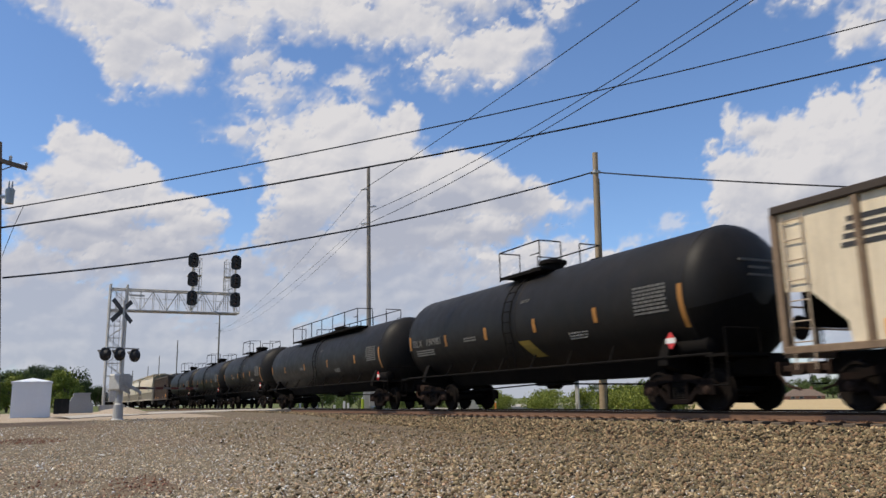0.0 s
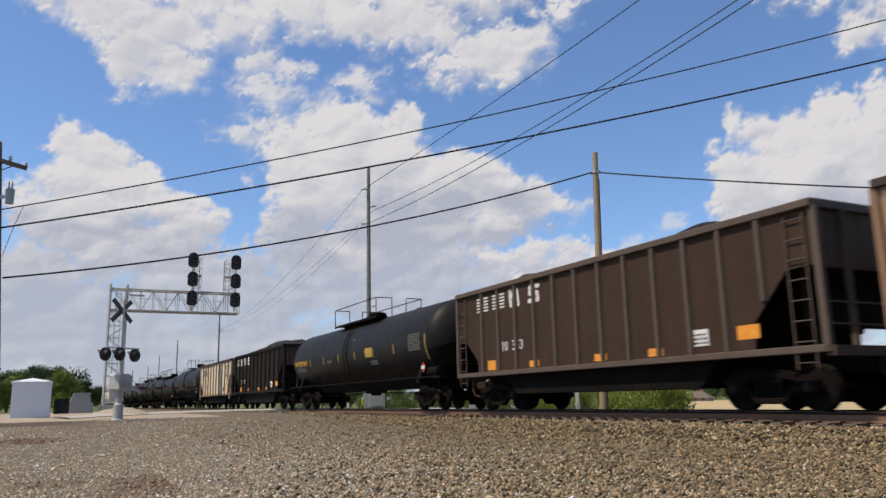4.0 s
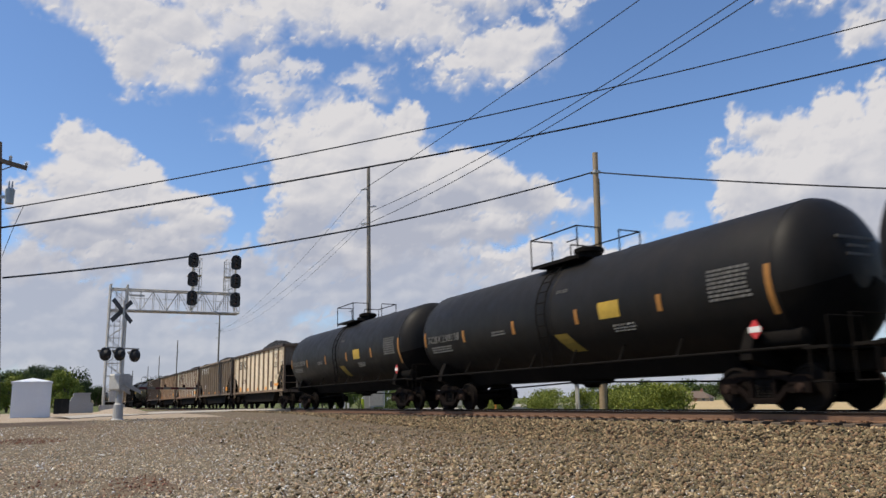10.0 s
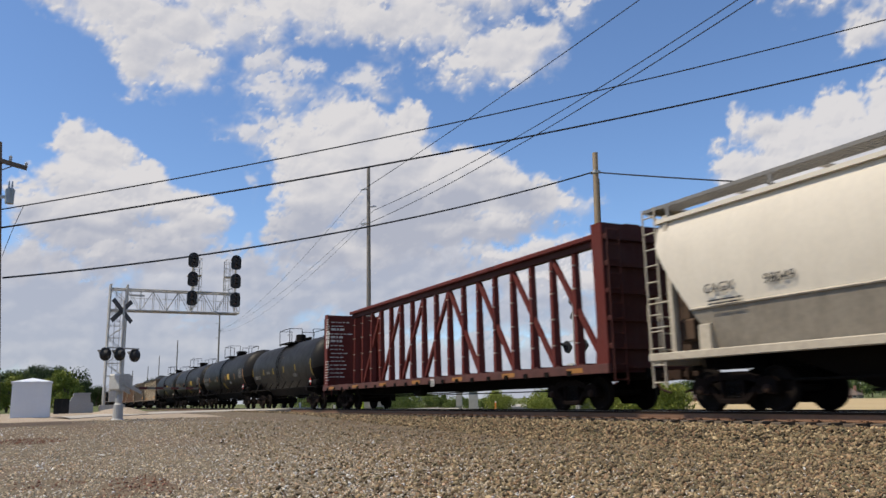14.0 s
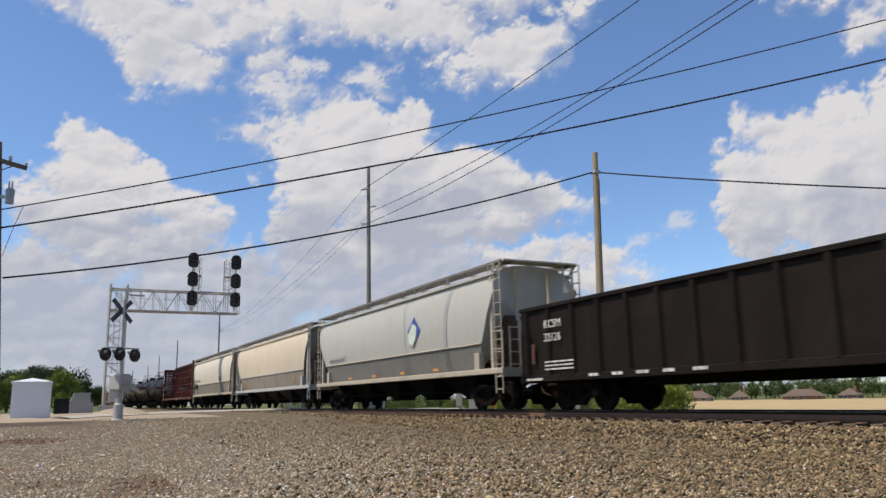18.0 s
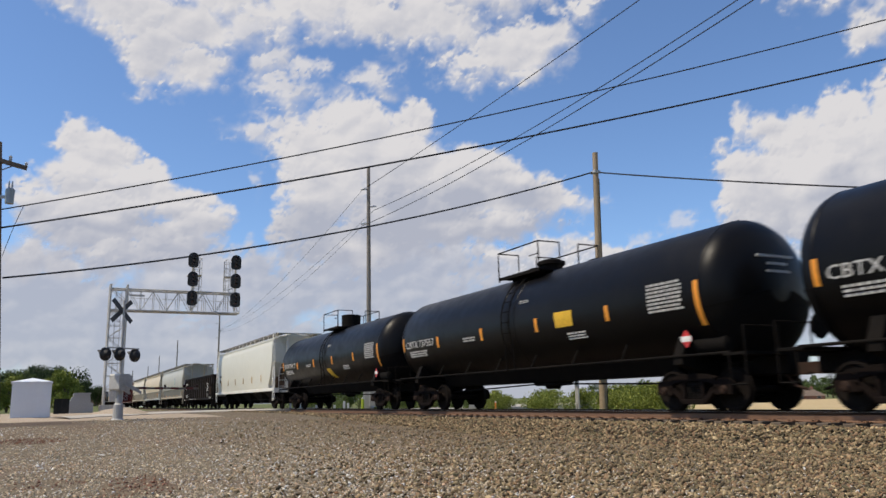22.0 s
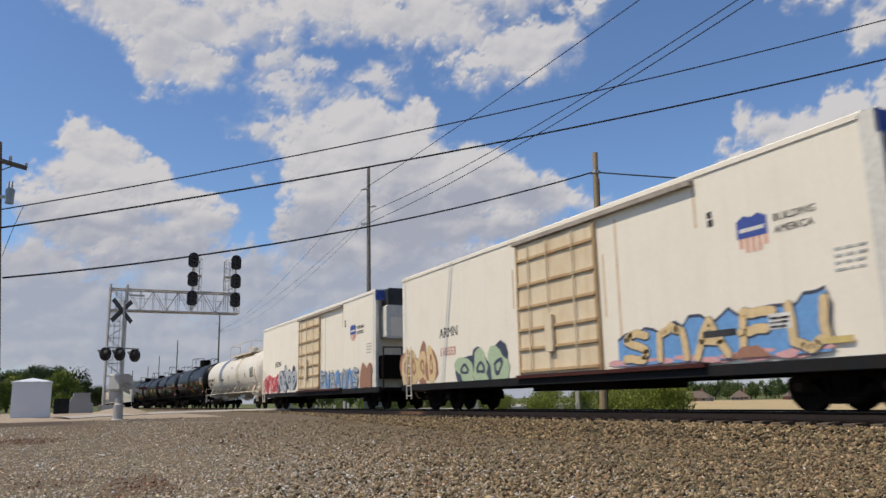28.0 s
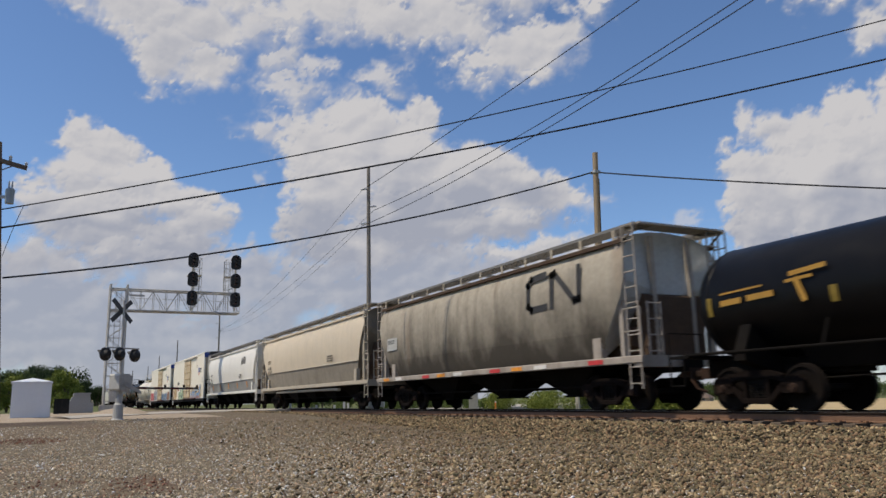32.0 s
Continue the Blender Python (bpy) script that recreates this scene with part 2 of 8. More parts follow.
# ---- road that crosses the track at a slant ----
def build_road():
    near = [(0.6, 33.4), (1.7, 36.0), (4.4, 42.0), (7.4, 45.0), (11.9, 46.2), (15.6, 47.0), (22.0, 50.0), (34.0, 58.0), (60.0, 74.0)]
    far = [(0.0, 36.5), (0.6, 40.5), (2.4, 48.0), (5.4, 53.0), (11.9, 57.0), (15.6, 58.5), (20.0, 62.0), (30.0, 69.0), (55.0, 85.0)]
    vs, fs = [], []
    for (a, b), (c, d) in zip(near, far):
        for k in range(7):
            t = k / 6
            x, y = a + (c - a) * t, b + (d - b) * t
            z = max(ground_z(x, y), -0.46) + 0.03
            u = abs(x - TRACK)
            z += (-0.03 - z) * (1 - ease(2.5, 7, u))
            vs.append((x, y, z + 0.05 * math.sin(math.pi * t)))
    for j in range(len(near) - 1):
        for k in range(6):
            fs.append((j * 7 + k, j * 7 + k + 1, (j + 1) * 7 + k + 1, (j + 1) * 7 + k))
    s = Shape().add(vs, fs)
    rim = [j * 7 for j in range(len(near))]
    for a, b in zip(rim[:-1], rim[1:]):
        p, q = vs[a], vs[b]
        s.add([p, q, (q[0], q[1], q[2] - 0.5), (p[0], p[1], p[2] - 0.5)], [(0, 1, 2, 3)])
    return solid("road", s, M_ROAD, "pale worn asphalt road running up to the rail crossing", "road", kind="structure")


build_road()

# ---- track ----
M_RAIL = paint("rail_steel", (0.175, 0.097, 0.058), rough=0.7, metal=0.0, grime=0.5, grime_col=(0.13, 0.065, 0.035), streak=0)
# near-black, so the head's colour holds the shade along the upper rail
M_HEAD = paint("shaded_rail_head", (0.020, 0.013, 0.010), rough=0.75, spec=0.15, grime=0.4, grime_col=(0.04, 0.024, 0.016), streak=0, bump=0.05)
M_RAILTOP = paint("polished_rail_head", (0.42, 0.40, 0.38), rough=0.3, metal=0.9, grime=0.1, streak=0, bump=0.02)
M_TIE = paint("creosoted_timber", (0.10, 0.075, 0.055), rough=0.9, grime=0.5, grime_col=(0.19, 0.15, 0.11), streak=0, bump=0.6)
M_PLATE = paint("rusty_plate", (0.17, 0.085, 0.045), rough=0.8, grime=0.4, streak=0)


def build_track():
    trk = thing("railway_track", "rusty steel rails on dark timber ties in ballast", "railway track", kind="structure")
    prof = [(-0.076, -0.19), (0.076, -0.19), (0.076, -0.175), (0.012, -0.155), (0.012, -0.05), (-0.012, -0.05), (-0.012, -0.155), (-0.076, -0.175)]
    crown = [(0.012, -0.052), (0.037, -0.040), (0.037, -0.010), (0.029, -0.002), (-0.029, -0.002), (-0.037, -0.010), (-0.037, -0.040), (-0.012, -0.052)]
    for sx in (-0.755, 0.755):
        r = part("rail", Shape().prism([(TRACK + sx + a, b) for a, b in prof], -560, 900), M_RAIL, trk, "brown rusted steel rail")
        part("rail_head", Shape().prism([(TRACK + sx + a, b) for a, b in crown], -560, 900), M_HEAD, r, "steel rail head with shade put into its colour")
        part("running_surface", Shape().box(TRACK + sx - 0.022, TRACK + sx + 0.026, -560, 900, -0.002, 0.0), M_RAILTOP, r, "polished running surface")
    tie = Shape().box(-1.3, 1.3, -0.115, 0.115, -0.34, -0.185, 0.012).mesh("tie", M_TIE)
    plate = Shape()
    for sx in (-0.755, 0.755):
        plate.box(sx - 0.21, sx + 0.21, -0.1, 0.1, -0.188, -0.168)
        for dx in (-0.13, -0.1, 0.1, 0.13):
            plate.box(sx + dx - 0.012, sx + dx + 0.012, -0.07, -0.045, -0.18, -0.15)
            plate.box(sx + dx - 0.012, sx + dx + 0.012, 0.045, 0.07, -0.18, -0.15)
    platem = plate.mesh("tie_plate", M_PLATE)
    rnd = random.Random(2)
    y = -18.0
    for i in range(128):
        t = part("tie", tie, None, trk, at=pose(TRACK + rnd.uniform(-0.04, 0.04), y, rnd.uniform(-0.004, 0.006), 0, 0, rnd.uniform(-1, 1)))
        if i % 1 == 0 and 20 < i < 110:
            part("tie_plate", platem, None, t)
        y += 0.5 + rnd.uniform(-0.015, 0.015)
    rest = Shape()
    for k in range(500):
        yy = 62 + k * 0.55
        rest.box(TRACK - 1.3, TRACK + 1.3, yy - 0.115, yy + 0.115, -0.34, -0.185)
    for k in range(300):
        yy = -18.6 - k * 0.55
        rest.box(TRACK - 1.3, TRACK + 1.3, yy - 0.115, yy + 0.115, -0.34, -0.185)
    o = part("far_ties", rest, M_TIE, trk)
    tagged(o, kind="stuff")
    # crossing panels flush with the rails
    panel = paint("crossing_panel", (0.30, 0.28, 0.26), rough=0.85, grime=0.4, streak=0)
    for k in range(5):
        y0 = 46.2 + k * 2.36
        part("crossing_panel", Shape().box(TRACK - 0.66, TRACK + 0.66, y0, y0 + 2.33, -0.36, -0.012, 0.01), panel, trk)
        part("crossing_panel", Shape().box(TRACK - 1.75, TRACK - 0.85, y0, y0 + 2.33, -0.36, -0.012, 0.01), panel, trk)
        part("crossing_panel", Shape().box(TRACK + 0.85, TRACK + 1.75, y0, y0 + 2.33, -0.36, -0.012, 0.01), panel, trk)
    return trk


build_track()

# ---- rail cars ----
BLACK = paint("black_tank_paint", (0.0032, 0.0030, 0.0034), rough=0.34, grime=0.2, grime_col=(0.010, 0.0085, 0.0075), streak=0.15, bump=0.015, spec=0.15)
BLACK2 = paint("dusty_black_paint", (0.010, 0.0092, 0.0085), rough=0.5, grime=0.35, grime_col=(0.024, 0.019, 0.015), streak=0.3, bump=0.04, spec=0.17)
UNDER = paint("underframe_black", (0.008, 0.0068, 0.006), rough=0.85, grime=0.4, grime_col=(0.02, 0.015, 0.011), streak=0, bump=0.2, spec=0.08)
TRUCKM = paint("truck_casting", (0.009, 0.006, 0.005), rough=0.9, grime=0.5, grime_col=(0.022, 0.013, 0.009), streak=0, bump=0.25, spec=0.08)
WHEELM = paint("wheel_steel", (0.011, 0.0085, 0.0075), rough=0.8, metal=0.1, grime=0.5, grime_col=(0.021, 0.017, 0.014), streak=0, bump=0.1, spec=0.08)
COAL = grains("coal", [(0.006, 0.006, 0.006), (0.016, 0.015, 0.014), (0.010, 0.010, 0.010)], 11, rough=0.7, bump=1.0, dist=0.08)
WHITE = paint("white_stencil", (0.72, 0.70, 0.66), rough=0.7, grime=0.3, streak=0, bump=0)
DARKS = paint("black_stencil", (0.03, 0.03, 0.033), rough=0.7, grime=0.2, grime_col=(0.2, 0.19, 0.17), streak=0, bump=0)
DULLY = paint("dusty_yellow_decal", (0.46, 0.30, 0.04), rough=0.6, grime=0.3, streak=0, bump=0)
YELLOW = paint("yellow_decal", (0.70, 0.42, 0.03), rough=0.6, grime=0.2, streak=0, bump=0)
ORANGE = paint("orange_reflector", (0.78, 0.30, 0.03), rough=0.5, grime=0.2, streak=0, bump=0)
STENCIL = paint("worn_white_stencil", (0.46, 0.45, 0.43), rough=0.7, grime=0.4, grime_col=(0.2, 0.19, 0.18), streak=0, bump=0)
DULLW = paint("dusty_white_stencil", (0.13, 0.125, 0.115), rough=0.7, grime=0.4, streak=0, bump=0)
FADEDY = paint("grimy_yellow_decal", (0.22, 0.15, 0.02), rough=0.7, grime=0.4, streak=0, bump=0)
DULLO = paint("grimy_orange_strip", (0.34, 0.15, 0.03), rough=0.6, grime=0.35, streak=0, bump=0)
GOLD = paint("gold_lettering", (0.68, 0.40, 0.05), rough=0.6, grime=0.2, streak=0, bump=0)
OLDGOLD = paint("tarnished_gold_paint", (0.40, 0.22, 0.035), rough=0.6, grime=0.4, grime_col=(0.1, 0.06, 0.02), streak=0.3, bump=0)
REDP = paint("red_placard", (0.55, 0.04, 0.04), rough=0.5, grime=0.1, streak=0, bump=0)
CASTW = paint("worn_coupler_steel", (0.04, 0.026, 0.02), rough=0.85, grime=0.6, grime_col=(0.09, 0.038, 0.02), streak=0, bump=0.2, spec=0.08)

WHEEL_R = 0.457


def truck_meshes():
    fr = Shape()
    # cast side frame with two open windows and journal arches
    for lo, hi in ((-1.12, -0.62), (0.62, 1.12)):
        fr.slab([(lo, 0.36), (lo, 0.60), (lo + 0.12, 0.70), (hi - 0.12, 0.70), (hi, 0.60), (hi, 0.36)], -0.07, 0.07)
    fr.slab([(-0.66, 0.58), (-0.66, 0.72), (-0.30, 0.82), (0.30, 0.82), (0.66, 0.72), (0.66, 0.58), (0.28, 0.66), (-0.28, 0.66)], -0.08, 0.08)
    fr.slab([(-0.72, 0.52), (-0.56, 0.52), (-0.26, 0.24), (-0.34, 0.17)], -0.07, 0.07)
    fr.slab([(0.72, 0.52), (0.34, 0.17), (0.26, 0.24), (0.56, 0.52)], -0.07, 0.07)
    fr.box(-0.09, 0.09, -0.34, 0.34, 0.15, 0.27, 0.02)
    fr.box(-0.07, 0.07, -0.32, -0.24, 0.25, 0.68)
    fr.box(-0.07, 0.07, 0.24, 0.32, 0.25, 0.68)
    side = fr.mesh("side_frame", TRUCKM)
    sp = Shape()
    for k in (-0.14, 0.0, 0.14):
        prof = []
        for i in range(13):
            prof.append((0.27 + i * 0.026, 0.062 if i % 2 else 0.05))
        sp.turned(prof, "z", 8, (0, k, 0))
    spring = sp.mesh("coil_spring", UNDER)
    bo = Shape().box(-1.05, 1.05, -0.2, 0.2, 0.50, 0.68, 0.04)
    bo.turned([(0.66, 0.2), (0.76, 0.2)], "z", 16)
    bo.box(-0.9, 0.9, -0.62, -0.56, 0.33, 0.40)
    bo.box(-0.9, 0.9, 0.56, 0.62, 0.33, 0.40)
    bolster = bo.mesh("truck", UNDER)
    wh = Shape()
    wh.rod((-0.98, 0, 0), (0.98, 0, 0), 0.075, 10)
    for sx in (-1, 1):
        prof = [(sx * 0.70, WHEEL_R + 0.022), (sx * 0.725, WHEEL_R), (sx * 0.82, WHEEL_R - 0.008), (sx * 0.825, WHEEL_R - 0.06), (sx * 0.79, WHEEL_R - 0.075), (sx * 0.77, 0.16), (sx * 0.83, 0.13), (sx * 0.83, 0.08)]
        wh.turned(prof, "x", 28)
    wheel = wh.mesh("wheelset", WHEELM, True)
    cap = Shape()
    for sx in (1,):
        cap.turned([(sx * 0.90, 0.105), (sx * 1.08, 0.105), (sx * 1.10, 0.085), (sx * 1.13, 0.08), (sx * 1.135, 0.03)], "x", 14)
        for k in range(3):
            t = 2 * math.pi * k / 3
            cap.box(sx * 1.15 - 0.012, sx * 1.15 + 0.012, 0.05 * math.cos(t) - 0.012, 0.05 * math.cos(t) + 0.012, 0.05 * math.sin(t) - 0.012, 0.05 * math.sin(t) + 0.012)
    caps = cap.mesh("bearing", CASTW)
    return side, spring, bolster, wheel, caps


TSIDE, TSPRING, TBOLSTER, TWHEEL, TCAP = truck_meshes()
WHEELSETS = {-1: [], 1: []}


def truck(parent, y):
    t = part("truck", TBOLSTER, None, parent, "cast steel truck with two wheelsets", at=pose(0, y, 0))
    for sx in (-1, 1):
        part("side_frame", TSIDE, None, t, at=pose(sx * 1.02, 0, 0))
        part("coil_spring", TSPRING, None, t, at=pose(sx * 1.02, 0, 0))
    for sy in (-1, 1):
        w = part("wheelset", TWHEEL, None, t, at=pose(0, sy * 0.89, WHEEL_R))
        part("bearing", TCAP, None, t, at=pose(0, sy * 0.89, WHEEL_R))
        part("bearing", TCAP, None, t, at=pose(0, sy * 0.89, WHEEL_R, 0, 0, 180))
        WHEELSETS[sy].append(w)
    return t


def coupler_mesh():
    s = Shape().box(-0.07, 0.07, -0.75, 0.0, 0.78, 0.92, 0.02)
    s.slab([(0.0, 0.72), (0.22, 0.74), (0.30, 0.80), (0.30, 0.92), (0.2, 0.97), (0.0, 0.97)], -0.15, 0.13)
    s.box(-0.2, 0.2, -0.30, -0.24, 0.70, 1.0)
    s.pipe([(0.25, -0.2, 0.72), (0.27, 0.0, 0.5), (0.2, 0.25, 0.42)], 0.03)
    return s.mesh("coupler", CASTW)


COUPLER = coupler_mesh()


def couplers(car, front, rear):
    """Couplers whose heads meet the next car's half-way across the gap."""
    part("coupler", COUPLER, None, car, at=pose(0, front - 0.28, 0))
    part("coupler", COUPLER, None, car, at=pose(0, rear + 0.28, 0, 0, 0, 180))


def ladder(car, mat, x, y, z0, z1, w=0.42, axis="y", step=0.38, name="ladder", r=0.018):
    s = Shape()
    for k in (-w / 2, w / 2):
        a = (x, y + k, z0) if axis == "y" else (x + k, y, z0)
        b = (x, y + k, z1) if axis == "y" else (x + k, y, z1)
        s.rod(a, b, r * 1.3, 6)
    z = z0 + 0.12
    while z < z1:
        if axis == "y":
            s.rod((x, y - w / 2, z), (x, y + w / 2, z), r, 6)
        else:
            s.rod((x - w / 2, y, z), (x + w / 2, y, z), r, 6)
        z += step
    return part(name, s, mat, car)


def decal(car, mat, y0, y1, z0, z1, x=SIDE, name="decal", label="", lean=0.0):
    s = Shape().add([(x - 0.004, y0, z0), (x - 0.004, y1, z0), (x - 0.004 + lean, y1, z1), (x - 0.004 + lean, y0, z1), (x + 0.004, y0, z0), (x + 0.004, y1, z0), (x + 0.004 + lean, y1, z1), (x + 0.004 + lean, y0, z1)],
                    [(0, 1, 2, 3), (7, 6, 5, 4), (0, 4, 5, 1), (1, 5, 6, 2), (2, 6, 7, 3), (3, 7, 4, 0)])
    return part(name, s, mat, car, label)


def bars(car, mat, y, z, w, h, rows, x=SIDE, name="stencil", gap=0.5, seed=1, lean=0.0):
    """Writing too small to read: rows of plain bars; y is the end that reads first."""
    rnd = random.Random(seed)
    s = Shape()
    dz = h / rows
    for i in range(rows):
        zz = z + h - (i + 1) * dz
        yy = y
        while yy > y - w + 0.05:
            ln = min(rnd.uniform(0.12, 0.4) * max(0.5, w), yy - (y - w))
            xa = x + lean * (zz - z)
            s.box(xa - 0.006, xa + 0.003, yy - ln, yy, zz, zz + dz * gap)
            yy -= ln + dz * 0.5
    return tagged(part(name, s, mat, car), kind="stuff")


def sign_stroke(car, mat, pts, w, x, name="emblem", label="", joints=True):
    """A thick painted line on the side that faces -x, through points of (y, z)."""
    s = Shape()
    for (a, b), (c, d) in zip(pts[:-1], pts[1:]):
        v = Vector((0, c - a, d - b)).normalized() * w / 2
        nn = Vector((0, -v.z, v.y))
        p, q = Vector((x, a, b)), Vector((x, c, d))
        s.add([p + nn, q + nn, q - nn, p - nn], [(0, 1, 2, 3)])
    if joints:
        for a, b in pts:
            s.add([(x - 0.0005, a + w / 2 * math.cos(t), b + w / 2 * math.sin(t)) for t in [math.pi * k / 4 for k in range(8)]], [tuple(range(8))])
    return part(name, s, mat, car, label)


def car_empty(name, label, category, front, rear):
    c = thing(name, label, category, "freight train cars")
    c.matrix_basis = pose(TRACK, (front + rear) / 2, 0)
    CARS.append((c, (front + rear) / 2))
    return c, (front - rear) / 2


CARS = []


def coal_car(label, front, rear, body, trim, gap_f, gap_r, style, mark=DARKS, seed=1):
    """Open-topped coal gondola with ribbed sides, sloped ends and a heaped load."""
    car, h = car_empty("coal_car", label, "coal car", front, rear)
    rnd = random.Random(seed)
    zb, zt, w = 1.12, 3.74, 1.50
    # side sheets with the end corners cut away
    cut = [(h - 0.10, zb), (h - 0.10, zt), (-h + 0.10, zt), (-h + 0.10, zb + 1.55), (-h + 0.72, zb + 1.5), (-h + 1.55, zb + 0.62), (-h + 1.6, zb + 0.05), (h - 1.35, zb + 0.05), (h - 1.3, zb + 0.45), (h - 0.62, zb + 1.05), (h - 0.10, zb + 1.1)]
    cut = cut[1:]
    for sx in (-1, 1):
        part("side_sheet", Shape().slab(cut, sx * w - 0.012, sx * w + 0.012), body, car)
        part("side_sill", Shape().box(sx * (w + 0.03) - 0.06, sx * (w + 0.03) + 0.06, -h, h, zb - 0.06, zb + 0.08, 0.015), trim, car)
        part("top_chord", Shape().box(sx * (w + 0.03) - 0.085, sx * (w + 0.03) + 0.085, -h, h, zt - 0.02, zt + 0.14, 0.02), style.get("chord", trim), car)
        n = style["ribs"]
        for k in range(n):
            y = -h + 1.25 + (2 * h - 2.97) * k / (n - 1)
            z0 = zb + 0.05
            if k == 0:
                z0 = zb + 1.0
            xo = sx * (w + 0.012)
            rib = Shape().add([(xo, y - 0.075, z0), (xo, y + 0.075, z0), (xo + sx * 0.085, y + 0.045, z0), (xo + sx * 0.085, y - 0.045, z0),
                               (xo, y - 0.075, zt - 0.02), (xo, y + 0.075, zt - 0.02), (xo + sx * 0.085, y + 0.045, zt - 0.02), (xo + sx * 0.085, y - 0.045, zt - 0.02)],
                              [(0, 1, 2, 3), (4, 5, 6, 7), (0, 1, 5, 4), (1, 2, 6, 5), (2, 3, 7, 6), (3, 0, 4, 7)])
            part("rib", rib, trim if style.get("ribtrim") else body, car)
    for sy in (-1, 1):
        part("end_sheet", Shape().box(-w, w, sy * (h - 0.1) - 0.012, sy * (h - 0.1) + 0.012, zb + 1.5, zt), style["end"], car)
        part("end_chord", Shape().box(-w, w, sy * h - 0.07 - 0.05 * sy, sy * h + 0.07 - 0.05 * sy, zt - 0.02, zt + 0.14, 0.02), trim, car)
        part("end_bulkhead", Shape().box(-w + 0.02, w - 0.02, sy * (h - 0.42) - 0.012, sy * (h - 0.42) + 0.012, zb + 0.42, zb + 1.52), UNDER, car)
        d = h - 0.1
        part("slope_sheet", Shape().add([(-w, sy * d, zb + 1.5), (w, sy * d, zb + 1.5), (w, sy * (d - 2.0), zb), (-w, sy * (d - 2.0), zb),
                                         (-w, sy * (d - 0.02), zb + 1.53), (w, sy * (d - 0.02), zb + 1.53), (w, sy * (d - 2.02), zb + 0.03), (-w, sy * (d - 2.02), zb + 0.03)],
                                        [(0, 1, 2, 3), (4, 5, 6, 7), (0, 1, 5, 4), (2, 3, 7, 6)]), UNDER, car)
        for sx in (-1, 1):
            part("corner_post", Shape().box(sx * w - 0.06, sx * w + 0.06, sy * h - 0.07, sy * h + 0.07, zb - 0.05, zt), trim, car)
            part("end_post", Shape().box(sx * 0.7 - 0.05, sx * 0.7 + 0.05, sy * (h - 0.02) - 0.05, sy * (h - 0.02) + 0.05, zb, zt), style["end"], car)
            ladder(car, style.get("lad", trim), sx * (w + 0.07), sy * (h - 0.42), zb - 0.35, zt - 0.1, r=0.014)
        part("end_sill", Shape().box(-w, w, sy * h - 0.12, sy * h + 0.06, zb - 0.12, zb + 0.06), trim, car)
        part("end_rung", Shape().pipe([(-w, sy * (h + 0.04), zb + 0.45), (w, sy * (h + 0.04), zb + 0.45)], 0.02).pipe([(-w, sy * (h + 0.04), zb + 0.85), (w, sy * (h + 0.04), zb + 0.85)], 0.02), trim, car)
    # inside walls and heaped load
    nx, ny = 10, 46
    vs, fs = [], []
    for j in range(ny + 1):
        y = -h + 0.12 + (2 * h - 0.24) * j / ny
        for i in range(nx + 1):
            x = -w + 0.03 + (2 * w - 0.06) * i / nx
            e = (1 - (abs(x) / w) ** 2) * min(1.0, (h - abs(y)) / 2.6)
            z = zt - 0.22 + (style.get("heap", 0.62) * 0.75 + 0.16) * e + 0.12 * noise.noise((x * 1.2 + seed * 7, y * 0.8, seed)) + 0.07 * noise.noise((x * 3, y * 3, seed))
            z += style.get("hump", 0.12) * math.sin(y * 0.9 + seed) * e
            vs.append((x, y, z))
    for j in range(ny):
        for i in range(nx):
            a = j * (nx + 1) + i
            fs.append((a, a + 1, a + nx + 2, a + nx + 1))
    part("coal_load", Shape().add(vs, fs), COAL, car, "heaped black coal")
    # centre sill and tubs below
    part("centre_sill", Shape().box(-0.3, 0.3, -h, h, 0.72, zb, 0.03), UNDER, car)
    part("tub", Shape().slab([(-h + 2.7, zb), (-h + 3.3, style["tub"]), (h - 3.3, style["tub"]), (h - 2.7, zb)], -1.32, -0.35), UNDER, car)
    part("tub", Shape().slab([(-h + 2.7, zb), (-h + 3.3, style["tub"]), (h - 3.3, style["tub"]), (h - 2.7, zb)], 0.35, 1.32), UNDER, car)
    part("brake_cylinder", Shape().turned([(0, 0.14), (0.5, 0.14)], "y", 12, (0.5, -h + 0.75, 1.6)), UNDER, car)
    truck(car, h - 1.75)
    truck(car, -h + 1.75)
    couplers(car, h + gap_f, -h - gap_r)
    # markings
    xs = -(w + 0.018)
    for k, y in enumerate(style.get("reflect", (h - 2.2, h - 4.6, h - 7.6, -h + 4.4))):
        decal(car, ORANGE, y - 0.24, y + 0.24, zb + 0.12, zb + 0.30 + (0.12 if k == 0 else 0), xs, "reflector", "orange reflective plate")
    decal(car, ORANGE, -h + (1.32 if style.get("longref") else 1.45), -h + (2.2 if style.get("longref") else 2.0), zb + 0.30, zb + 0.46 + (0.0 if style.get("longref") else 0.12), xs, "reflector", "orange reflective plate")
